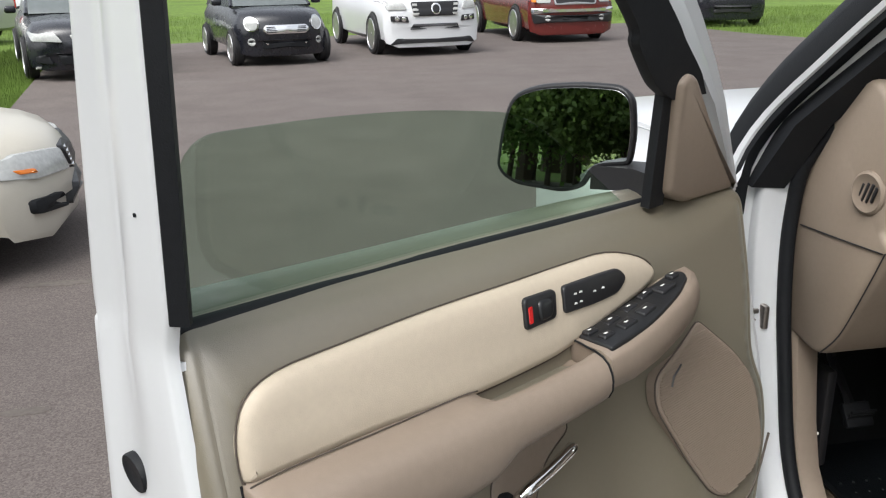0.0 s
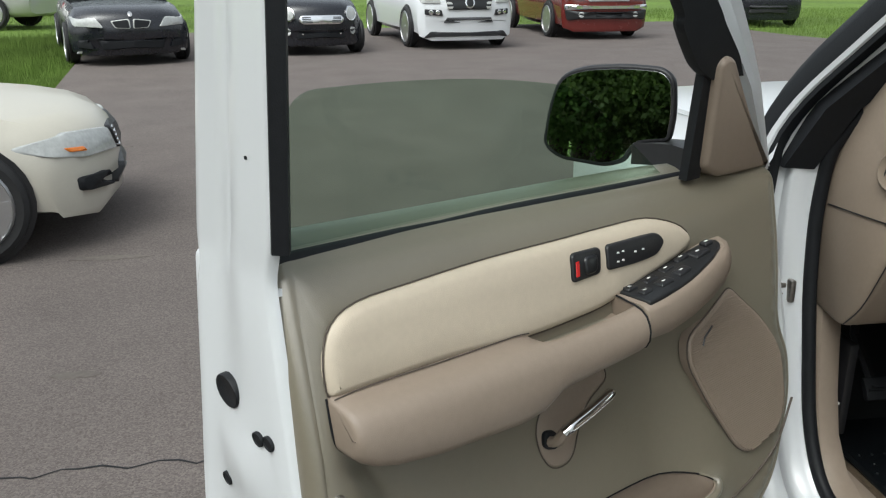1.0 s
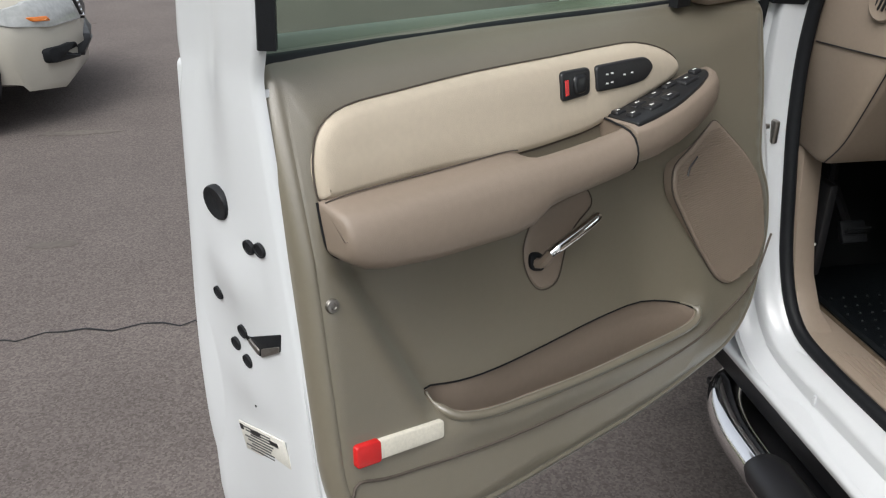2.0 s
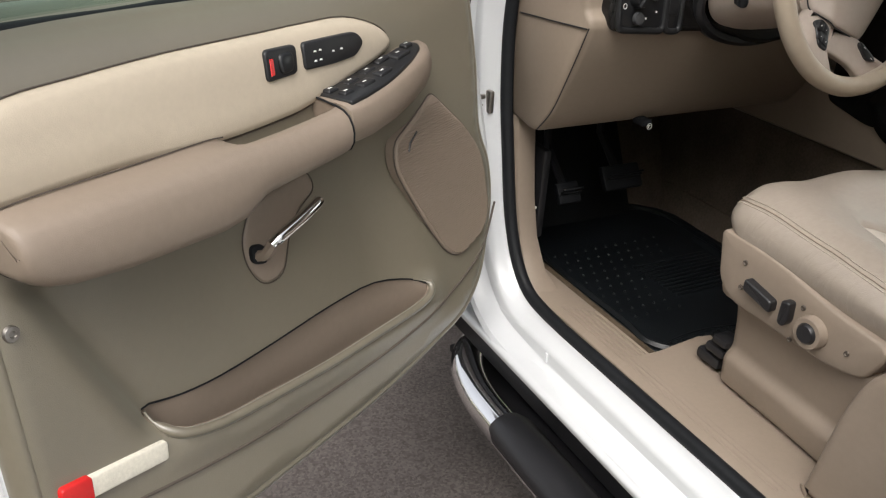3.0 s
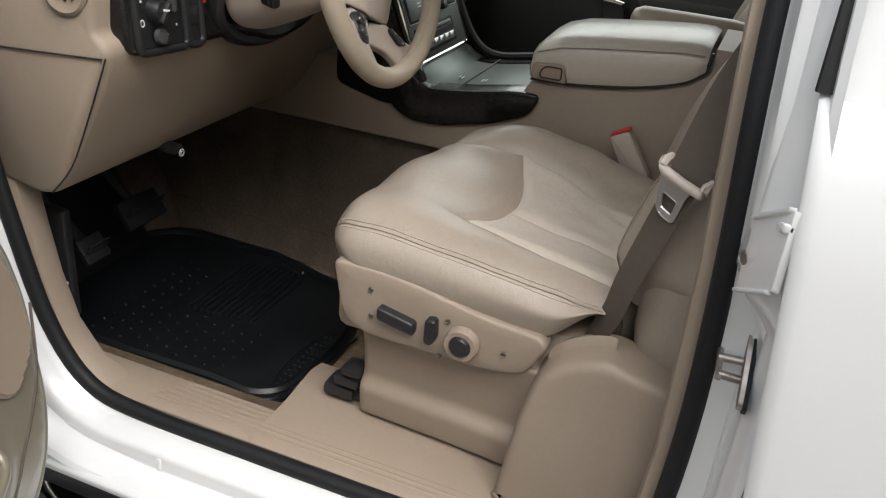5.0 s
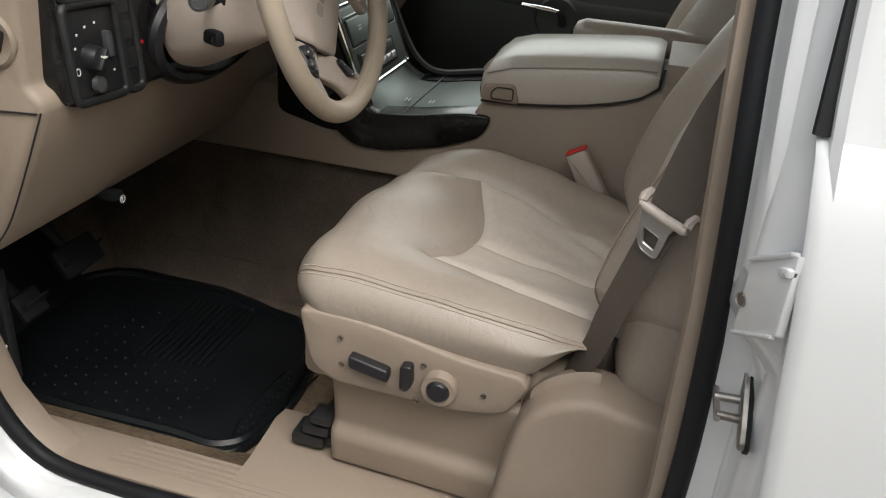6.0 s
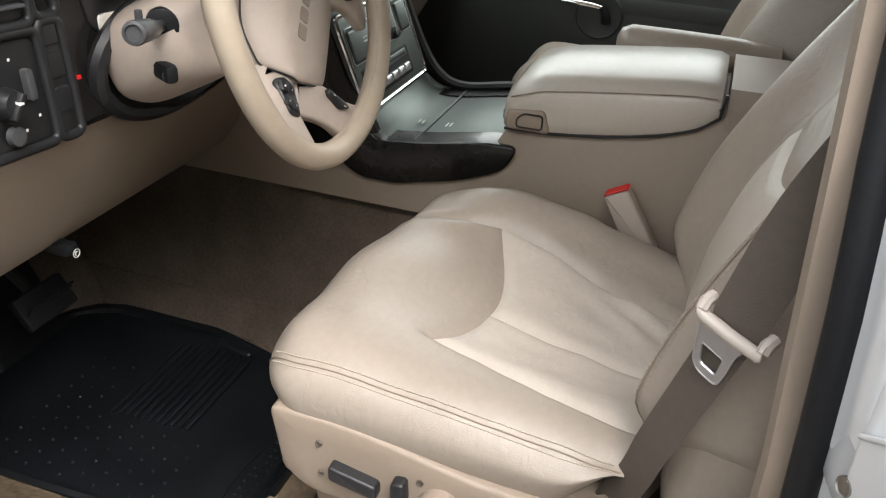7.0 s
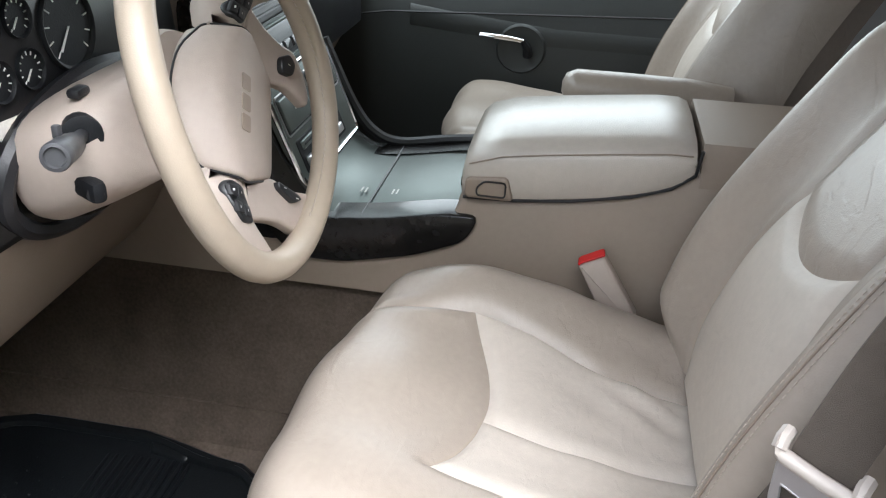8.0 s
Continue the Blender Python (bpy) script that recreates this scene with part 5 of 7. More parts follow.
        bol = (0.048 + 0.006 * math.exp(-((v - 0.22) / 0.16) ** 2)) * math.exp(-((w - 0.74) / 0.16) ** 2) * (1 - smooth01(0.62, 0.9, v)) * smooth01(-0.05, 0.12, v)
        roll = -0.115 * max(0.0, (w - 0.82) / 0.18) ** 2.2
        y = y0 + bol + roll - 0.02 * smooth01(0.9, 1.0, v) ** 2
        lum = 0.016 * math.exp(-((v - 0.28) / 0.18) ** 2) * (1 - smooth01(0.3, 0.55, w))
        return x, y + lum, z

    rows_low, rows_up = 30, 24

    def back_top(u):
        return 0.50 - 0.13 * math.cos(min(max((u - 0.5) * 5.2, -1.6), 1.6))

    def grid_back(i, j):
        """Columns follow the bolster seams, one row the head of the insert."""
        v = 0.3
        for _ in range(3):
            lo = 0.255 + 0.06 * smooth01(0.15, 0.45, v)
            br = [0.0, 0.115, lo, 1 - lo, 0.885, 1.0]
            k = 0 if i < 8 else 1 if i < 20 else 2 if i < 44 else 3 if i < 56 else 4
            i0, i1 = (0, 8, 20, 44, 56, 64)[k:k + 2]
            u = br[k] + (br[k + 1] - br[k]) * (i - i0) / (i1 - i0)
            h = back_top(u)
            v = h * j / rows_low if j <= rows_low else h + (1 - h) * (j - rows_low) / rows_up
        x, y, z = back_point(u, v)
        dip = max(math.exp(-((u - lo) / 0.008) ** 2), math.exp(-((u - 1 + lo) / 0.008) ** 2), math.exp(-((v - h) / 0.008) ** 2) if lo < u < 1 - lo else 0.0)
        return (x, y - 0.007 * dip + 0.002 * noise.noise((x * 14, z * 11, 2.0)), z)

    bp = [[grid_back(i, j) for j in range(rows_low + rows_up + 1)] for i in range(65)]
    zones = {}
    for i in range(64):
        for j in range(rows_low + rows_up):
            if i < 8 or i >= 56:
                key = ("backrest_side", "leather")
            elif 20 <= i < 44:
                key = ("backrest_insert", "pale") if j < rows_low else ("backrest_upper", "leather")
            else:
                key = ("backrest_bolster", "leather") if i < 20 else ("backrest_bolster_inner", "leather")
            zones.setdefault(key, []).append([bp[i][j], bp[i + 1][j], bp[i + 1][j + 1], bp[i][j + 1]])
    for (nm, ma), quads in zones.items():
        bm = bmesh.new()
        seen = {}
        for q in quads:
            vs = [corner(bm, seen, p) for p in q]
            bm.faces.new(vs if not flipped else vs[::-1])
        part(nm.replace("_inner", ""), bm, ma, s, flip=False, sharp=80)
    part("backrest_shell", loft([[(X(0.265 + h * c), y - d, z) for c, d in ((-1, 0.10), (-0.9, 0.16), (0, 0.18), (0.9, 0.16), (1, 0.10), (0.9, 0.06), (-0.9, 0.06))] for z, y, h in ((0.86, -0.94, 0.235), (1.0, -0.96, 0.262), (1.2, -1.04, 0.25), (1.35, -1.13, 0.20), (1.53, -1.28, 0.13))]), "leather", s)
    part("backrest_piping", tube([(X(q[0] - 0.001), q[1] + 0.001, q[2]) for q in [back_point(0.117, v) for v in np.linspace(0.02, 0.97, 40)]], 0.0011, 6), "rest", s)
    for off in (-0.010, 0.010):
        dash_ = part("backrest_stitch", rbox((0, 0, 0), (0.0009, 0.0009, 0.0042), 0.0), "thread", s)
        for k, v in enumerate(np.linspace(0.06, 0.72, 66)):
            q = back_point(0.117 + off, v)
            q2 = back_point(0.117 + off, v + 0.01)
            m_ = facing((X(q[0]), q[1] + 0.0004, q[2]), (X(q2[0]) - X(q[0]), q2[1] - q[1], q2[2] - q[2]), (1, 0, 0))
            if k == 0:
                dash_.matrix_basis = m_
            else:
                share("backrest_stitch", dash_, m_, s)
    return s


drv = seat("driver_seat", "worn beige leather power driver seat with side controls", 0.145, False)


def SP(u, v, w):
    """The outer side of the driver seat base: u along y, v up, w outwards."""
    return (0.153 - w, u, v)


side = part("side_shield", field(rounded([(-0.522, 0.876), (-0.60, 0.876), (-0.66, 0.869), (-0.757, 0.849), (-0.838, 0.843), (-0.850, 0.830), (-0.824, 0.778), (-0.790, 0.769), (-0.757, 0.764), (-0.735, 0.764), (-0.572, 0.766), (-0.540, 0.790)], [0.012, 0.04, 0.05, 0.05, 0.010, 0.010, 0.02, 0.015, 0.01, 0.01, 0.02, 0.03], 4), lambda u, v: 0.009 + 0.003 * math.sin(math.pi * (v - 0.76) / 0.12), SP, 0.02, 0.005, 0.03), "plastic", drv, "beige plastic seat side shield", sharp=60)
for u, v in ((-0.586, 0.845), (-0.588, 0.802), (-0.706, 0.830), (-0.698, 0.770), (-0.791, 0.803)):
    part("shield_screw", lathe([(0.001, 0.0008), (0.0022, 0.0008), (0.0036, 0.0022), (0.0043, 0.0)], facing(SP(u, v, 0.0125), (-1, 0, 0)), 10), "belt", side)
part("seat_switch", pad(rounded([(-0.602, 0.828), (-0.660, 0.816), (-0.660, 0.796), (-0.602, 0.808)], 0.006, 4), SP, 0.027, 0.004, 0.005, 4), "black", side, "black seat slide switch")
part("recline_switch", pad(rounded([(-0.676, 0.830), (-0.692, 0.832), (-0.694, 0.800), (-0.686, 0.788), (-0.676, 0.792)], 0.006, 4), SP, 0.027, 0.004, 0.005, 4), "black", side, "black recline switch")
part("knob_ring", lathe([(0.018, 0.010), (0.023, 0.010), (0.025, 0.006), (0.026, -0.005)], facing(SP(-0.731, 0.803, 0.016), (-1, 0, 0)), 24), "plastic", side)
part("lumbar_knob", lathe([(0.003, 0.016), (0.013, 0.015), (0.0165, 0.010), (0.017, 0.0)], facing(SP(-0.731, 0.803, 0.016), (-1, 0, 0)), 24), "black", side, "round black lumbar control")
base = thing("seat_base_cover", "beige plastic cover round the seat base and belt anchor", "trim cover")
part("skirt", loft([[(x + e, y, z) for x, z in rounded([(0.26, 0.59), (0.178, 0.59), (0.172, 0.645), (0.188, 0.662), (0.182, 0.72), (0.165, 0.785), (0.26, 0.785)], [0, 0.012, 0.010, 0.010, 0.02, 0.01, 0], 4)] for y, e in ((-0.556, 0.012), (-0.560, 0.003), (-0.570, 0.0), (-0.70, -0.006), (-0.80, -0.014), (-0.90, -0.02))]), "plastic", base, sharp=60)
hump = [(-0.812, 0.585), (-0.822, 0.66), (-0.833, 0.745), (-0.845, 0.795), (-0.863, 0.825), (-0.897, 0.846), (-0.930, 0.857), (-0.962, 0.850), (-1.005, 0.842), (-1.05, 0.832), (-1.06, 0.585)]
part("anchor_cover", field(rounded(hump, [0.0, 0.05, 0.05, 0.03, 0.03, 0.05, 0.04, 0.05, 0.05, 0.02, 0.0], 4), lambda u, v: 0.010 - 0.05 * max(0.0, v - 0.72), lambda u, v, w: (0.108 - w, u, v), 0.016, 0.014, 0.075, (), ((0.075, -0.004), (0.040, -0.002), (0.014, 0.0), (0.0085, 0.0012), (0.0042, 0.0042), (0.0012, 0.0085), (0.0, 0.014))), "plastic", base, sharp=80)
lip = [(-0.852, 0.823), (-0.857, 0.834), (-0.872, 0.849), (-0.890, 0.861), (-0.912, 0.870), (-0.932, 0.874), (-0.938, 0.872)]
part("cover_lip", loft([[(0.150, q[0], q[1] - 0.035), (0.1485, q[0], q[1] - 0.001), (0.1475, q[0], q[1]), (0.146, q[0], q[1] - 0.001), (0.1445, q[0], q[1] - 0.035)] for q in curve_through(lip, 3)]), "plastic", base, sharp=60)
part("anchor_sleeve", pad(rounded([(-0.900, 0.84), (-0.934, 0.84), (-0.936, 0.87), (-0.930, 0.890), (-0.902, 0.880)], 0.006, 3), lambda u, v, w: (0.186 - w, u, v), 0.003, 0.001, -0.003, 2), "belt", base)
rail = thing("seat_rail", "black steel seat rail at the floor", "seat rail")
part("rail", join(rbox((0.215, -0.62, 0.606), (0.035, 0.24, 0.020), 0.004), rbox((0.205, -0.62, 0.634), (0.028, 0.20, 0.020), 0.004)), "black", rail)
part("rail_cap", join(rbox((0.212, -0.515, 0.607), (0.050, 0.055, 0.022), 0.006), rbox((0.204, -0.530, 0.634), (0.044, 0.045, 0.018), 0.006), rbox((0.198, -0.540, 0.658), (0.040, 0.035, 0.016), 0.006)), "black", rail)

# passenger seat and its arm rest
psg = seat("passenger_seat", "beige leather passenger seat with folded-down arm rest", 1.575, True)
psg.location.z = 0.02
part("seat_arm", loft([[(1.03 + 0.035 * math.cos(a) * f, y, 1.090 + 0.03 * math.sin(a) * f + dz) for a in [2 * math.pi * (k + 0.5) / 16 for k in range(16)]] for y, f, dz in ((-0.742, 0.3, 0.0), (-0.748, 0.75, 0), (-0.765, 1.0, 0), (-0.85, 1.02, 0.0), (-0.95, 1.0, 0.0), (-1.02, 0.9, -0.005))]), "leather", psg, "padded seat arm rest", sharp=70)

# ---- seat belts ----
belt = thing("seat_belt", "taupe seat belt hanging beside the driver seat", "seat belt")


def ribbon(path, wide, width=0.047, thick=0.0016):
    rings = []
    for p, d in zip(path, wide):
        p, d = Vector(p), Vector(d).normalized()
        nrm = Vector((1, 0, 0)) * thick
        rings.append([p - d * width / 2, p - d * width / 2 + nrm, p + d * width / 2 + nrm, p + d * width / 2])
    return loft(rings)


def wide_at(path, up=Vector((1, 0, 0))):
    out = []
    for i in range(len(path)):
        t = Vector(path[min(i + 1, len(path) - 1)]) - Vector(path[max(i - 1, 0)])
        out.append(t.cross(up))
    return out


run = curve_through([(0.125, -1.128, 1.50), (0.125, -1.085, 1.40), (0.125, -1.040, 1.31), (0.124, -1.004, 1.225), (0.124, -0.980, 1.135), (0.124, -0.976, 1.112)], 6)
ALONG = Vector((-0.47, -0.86, -0.22))
wide1 = [w.normalized() * (1 - (k / (len(run) - 1)) ** 2) + ALONG * (k / (len(run) - 1)) ** 2 * (1 if w.dot(ALONG) > 0 else -1) for k, w in enumerate(wide_at(run))]
part("webbing", ribbon(run, wide1, 0.048), "belt", belt)
run2 = curve_through([(0.126, -0.976, 1.112), (0.128, -0.966, 1.08), (0.134, -0.952, 1.03), (0.146, -0.932, 0.955), (0.158, -0.922, 0.905), (0.168, -0.910, 0.868), (0.176, -0.897, 0.830)], 6)
wide2 = [ALONG * (1 - k / (len(run2) - 1)) + Vector((-0.75, -0.55, -0.1)) * k / (len(run2) - 1) for k in range(len(run2))]
part("webbing", ribbon(run2, wide2, 0.040), "belt", belt)
def TP(u, v, w):
    """On the hanging tongue: u along its bar from front to back, v up, w outwards."""
    return (0.126 - 0.47 * u - 0.88 * w, -0.9765 - 0.86 * u + 0.47 * w, 1.110 + v - 0.22 * u)


tong = part("tongue", loft([[TP(u, dv + a, 0.009 + b) for a, b in ((0.0062, -0.002), (0.0045, 0.0035), (0.0, 0.006), (-0.0045, 0.0035), (-0.0062, -0.002), (-0.004, -0.006), (0.004, -0.006))] for u, dv in ((-0.033, 0.010), (-0.032, 0.003), (-0.028, 0.0), (0.0, -0.001), (0.026, 0.0), (0.030, 0.003), (0.031, 0.008))]), "beltp", belt, "beige belt tongue cover", sharp=70)
for u in (-0.031, 0.029):
    part("bar_end", tube([TP(u, 0.004, 0.009), TP(u, 0.010, 0.004), TP(u + 0.001, 0.012, -0.006)], 0.006, 8), "beltp", tong)
slot = [Vector(q) for q in rounded([(-0.024, -0.022), (-0.022, -0.042), (-0.004, -0.044), (0.000, -0.024)], 0.004, 3)]
rim_ = [Vector(q) for q in rounded([(-0.029, -0.004), (-0.028, -0.043), (-0.021, -0.0505), (-0.002, -0.0515), (0.003, -0.036), (0.008, -0.014), (0.014, -0.004)], 0.005, 3)]
plate_ = bmesh.new()
from mathutils.geometry import delaunay_2d_cdt
pts_, nr, ns = rim_ + slot, len(rim_), len(slot)
vs_, _, fs_, _, _, _ = delaunay_2d_cdt(pts_, [(nr + k, nr + (k + 1) % ns) for k in range(ns)], [list(range(nr))], 1, 1e-6)
for w0, turn_ in ((0.0105, 1), (0.0078, -1)):
    row_ = [plate_.verts.new(TP(p[0], p[1], w0)) for p in vs_]
    for f_ in fs_:
        mid_ = sum((vs_[k] for k in f_), Vector((0, 0))) / len(f_)
        if not inside(slot, *mid_):
            plate_.faces.new([row_[k] for k in f_][::turn_])
part("tongue_plate", plate_, "alloy", tong, "bright steel tongue plate with square slot", sharp=40)
part("slot_edge", join(tube([TP(p[0], p[1], 0.0092) for p in slot], 0.0016, 6, True), tube([TP(p[0], p[1], 0.0092) for p in rim_], 0.0016, 6, True)), "alloy", tong)
buck = thing("belt_buckle", "beige belt buckle with red button", "belt buckle")
part("housing", pad(rounded([(-0.800, 0.966), (-0.833, 0.984), (-0.893, 0.890), (-0.866, 0.870), (-0.836, 0.900)], [0.004, 0.006, 0.01, 0.01, 0.01], 4), lambda u, v, w: (0.672 - w, u, v), 0.011, 0.004, -0.011, 3), "pebble", buck)
part("button", pad(rounded([(-0.7985, 0.9665), (-0.802, 0.972), (-0.831, 0.988), (-0.835, 0.985)], 0.002, 3), lambda u, v, w: (0.672 - w, u, v), 0.009, 0.002, -0.010, 2), "red", buck, "red release button")

# ---- dashboard ----
dash = thing("dashboard", "beige vinyl dashboard with dark wood instrument surround", "dashboard")
DASH = [(0.10, 0.935), (-0.085, 0.905), (-0.115, 0.912), (-0.145, 0.95), (-0.185, 1.02), (-0.222, 1.09), (-0.236, 1.135), (-0.232, 1.150), (-0.215, 1.16), (-0.215, 1.33), (-0.16, 1.385), (0.02, 1.39), (0.10, 1.30)]
dline = [(q[0], q[1]) for q in rounded(DASH, 0.025, 4)]
part("lower_panel", loft([[(x, y + e * 0.012, z + 0.0) for y, z in inset(dline, i)] for x, i, e in ((0.046, 0.010, 0), (0.050, 0.003, 0), (0.058, 0.0, 0), (0.35, 0.0, 0), (0.70, 0.0, 0), (1.10, 0.0, 0), (1.66, 0.0, 0), (1.672, 0.008, 0))]), "dash", dash, sharp=60)
part("end_seam", tube([(0.0445, -0.015, 1.117), (0.0440, -0.12, 1.124), (0.0445, -0.228, 1.132)], 0.0013, 6), "black", dash)
part("end_seam", tube(curve_through([(0.0445, -0.234, 1.134), (0.0445, -0.195, 1.045), (0.0450, -0.155, 0.965), (0.0455, -0.112, 0.915)], 4), 0.0013, 6), "black", dash)
vent = part("end_vent", lathe([(0.020, 0.002), (0.030, 0.006), (0.034, 0.003), (0.035, -0.004)], facing((0.045, -0.178, 1.215), (-1, -0.1, 0)), 24), "dash", dash, "round side window vent")
for k in range(4):
    part("vent_slat", rbox((0.0432, -0.178 + 0.010 * (k - 1.5), 1.215), (0.004, 0.005, 0.036 - 0.006 * abs(k - 1.5)), 0.001, pose(0, 0, 0, 20, 0, 0)), "black", vent)


def face(u, v, w):
    """The driver side of the instrument surround: u along x, v up, w towards the driver."""
    return (u, -0.232 - w + 0.10 * (v - 1.13), v)


sur = part("instrument_surround", pad(rounded([(0.075, 1.128), (0.33, 1.118), (0.42, 1.085), (0.55, 1.10), (0.66, 1.16), (0.66, 1.37), (0.10, 1.37)], [0.03, 0.05, 0.06, 0.05, 0.03, 0.05, 0.05], 5), face, 0.018, 0.012, -0.03, 4), "wood", dash, "dark wood instrument surround")
part("light_panel", pad(rounded([(0.095, 1.138), (0.185, 1.132), (0.188, 1.240), (0.098, 1.246)], 0.010, 4), face, 0.0195, 0.002, 0.0, 3), "dark", sur, "black headlamp switch panel")
part("vent_frame", pad(rounded([(0.100, 1.262), (0.185, 1.257), (0.190, 1.345), (0.105, 1.350)], 0.012, 4), face, 0.0195, 0.002, 0.0, 3), "dark", sur)
for k in range(4):
    part("vent_blade", pad([(0.108, 1.275 + 0.015 * k), (0.180, 1.271 + 0.015 * k), (0.180, 1.275 + 0.015 * k), (0.108, 1.279 + 0.015 * k)], face, 0.029, 0.001, 0.02, 1), "grey", sur)
part("lamp_knob", lathe([(0.002, 0.018), (0.013, 0.017), (0.016, 0.010), (0.018, 0.0)], facing(face(0.130, 1.184, 0.019), (0, -1, 0.1)), 24), "dark", sur, "headlamp knob with white marks")
for q in (((0.090, 1.134), (0.189, 1.127), (0.192, 1.246), (0.093, 1.252)), ((0.192, 1.127), (0.226, 1.125), (0.228, 1.250), (0.194, 1.252)), ((0.095, 1.257), (0.190, 1.252), (0.194, 1.352), (0.100, 1.356)), ((0.194, 1.256), (0.228, 1.254), (0.230, 1.350), (0.196, 1.352))):
    part("panel_frame", tube([face(p[0], p[1], 0.020) for p in rounded(q, 0.012, 4)], 0.0060, 10, True), "char", sur)
part("switch_column", pad(rounded([(0.196, 1.132), (0.222, 1.130), (0.224, 1.246), (0.198, 1.248)], 0.006, 4), face, 0.021, 0.002, 0.0, 2), "dark", sur)
part("knob_grip", rbox(face(0.130, 1.184, 0.037), (0.007, 0.010, 0.030), 0.002, pose(0, 0, 0, 0, 35, 0)), "char", sur)
part("dimmer", lathe([(0.002, 0.008), (0.010, 0.007), (0.011, 0.0)], facing(face(0.128, 1.152, 0.024), (0, -1, 0.1)), 16), "grey", sur)
part("dim_wheel", pad(rounded([(0.158, 1.18), (0.168, 1.18), (0.169, 1.212), (0.159, 1.212)], 0.003, 2), face, 0.029, 0.002, 0.02, 2), "grey", sur)
for u, v, s in ((0.106, 1.200, 0.0018), (0.113, 1.215, 0.0016), (0.130, 1.222, 0.0018), (0.150, 1.224, 0.0016), (0.150, 1.150, 0.0016), (0.131, 1.188, 0.003), (0.172, 1.160, 0.0016)):
    part("dial_mark", pad([(u - s, v - 0.0015), (u + s, v - 0.0015), (u + s, v + 0.0015), (u - s, v + 0.0015)], face, 0.0200 if s != 0.003 else 0.0425, 0.0003, 0.018, 1), "mark", sur)
part("lamp_off_mark", tube([face(0.103 + 0.0035 * math.cos(a), 1.172 + 0.0045 * math.sin(a), 0.0200) for a in [2 * math.pi * k / 14 for k in range(14)]], 0.0007, 5, True), "mark", sur)
for k, v in enumerate((1.168, 1.205, 1.240)):
    part("side_switch", pad(rounded([(0.196, v - 0.014), (0.219, v - 0.015), (0.220, v + 0.013), (0.197, v + 0.014)], 0.005, 3), face, 0.0235, 0.002, 0.0, 3), "dark", sur)
part("warning_light", pad([(0.237, 1.180), (0.244, 1.179), (0.244, 1.184), (0.237, 1.185)], face, 0.0195, 0.0005, 0.0, 1), "red", sur)
gauge = part("instrument_panel", pad(rounded([(0.27, 1.215), (0.66, 1.20), (0.66, 1.36), (0.27, 1.36)], 0.04, 4), face, 0.021, 0.003, 0.0, 2), "dark", sur, "instrument cluster with dials")
for u, v, r in ((0.306, 1.327, 0.020), (0.306, 1.275, 0.020), (0.354, 1.325, 0.020), (0.354, 1.275, 0.020), (0.43, 1.30, 0.045)):
    d_ = part("dial", lathe([(0.001, 0.0), (r * 0.9, 0.0), (r * 0.95, 0.003), (r, 0.004), (r * 1.04, 0.002), (r * 1.05, -0.003)], facing(face(u, v, 0.0215), (0, -1, 0.1)), 24), "rubber", gauge, "black dial with white ticks")
    for k in range(11):
        a = radians(225 - 27 * k)
        ca, sa, wd = math.cos(a), math.sin(a), 0.0006 + 0.00015 * (r > 0.03)
        part("tick", pad([(u + 0.68 * r * ca - wd * sa, v + 0.68 * r * sa + wd * ca), (u + 0.86 * r * ca - wd * sa, v + 0.86 * r * sa + wd * ca), (u + 0.86 * r * ca + wd * sa, v + 0.86 * r * sa - wd * ca), (u + 0.68 * r * ca + wd * sa, v + 0.68 * r * sa - wd * ca)], face, 0.0223, 0.0001, 0.021, 1), "mark", d_)
    part("needle", pad([(u - 0.0007, v), (u + 0.0007, v), (u - 0.46 * r, v - 0.50 * r), (u - 0.50 * r, v - 0.46 * r)], face, 0.0240, 0.0001, 0.0225, 1), "mark", d_)
part("odometer_window", pad(rounded([(0.285, 1.222), (0.345, 1.220), (0.347, 1.238), (0.287, 1.241)], 0.006, 3), face, 0.0235, 0.001, 0.0, 2), "paper", gauge, "pale odometer window")
part("cowl_brow", loft([[(x, -0.235 + e, 1.372), (x, -0.29 + e, 1.382), (x, -0.29 + e, 1.40), (x, -0.10 + e, 1.41), (x, -0.10 + e, 1.372)] for x, e in ((0.09, 0.03), (0.16, 0.0), (0.5, 0.0), (0.68, 0.03))]), "dark", dash)
part("dash_top", rbox((0.86, -0.04, 1.388), (1.58, 0.28, 0.02), 0.008), "dash", dash)
part("column_ring", tube([(0.42 + 0.156 * math.cos(a), -0.250 - 0.012 * math.sin(a), 1.177 + 0.080 * math.sin(a)) for a in [2 * math.pi * k / 48 for k in range(48)]], 0.012, 8, True), "black", dash, "black steering column surround")
part("column_well", loft([[(0.42 + 0.154 * f * math.cos(a), y - 0.012 * f * math.sin(a), 1.177 + 0.079 * f * math.sin(a)) for a in [2 * math.pi * k / 32 for k in range(32)]] for f, y in ((0.2, -0.240), (0.8, -0.242), (1.0, -0.252))], caps=False), "black", dash)
part("glove_side", rbox((1.33, -0.235, 1.16), (0.50, 0.02, 0.20), 0.01), "dark", dash)

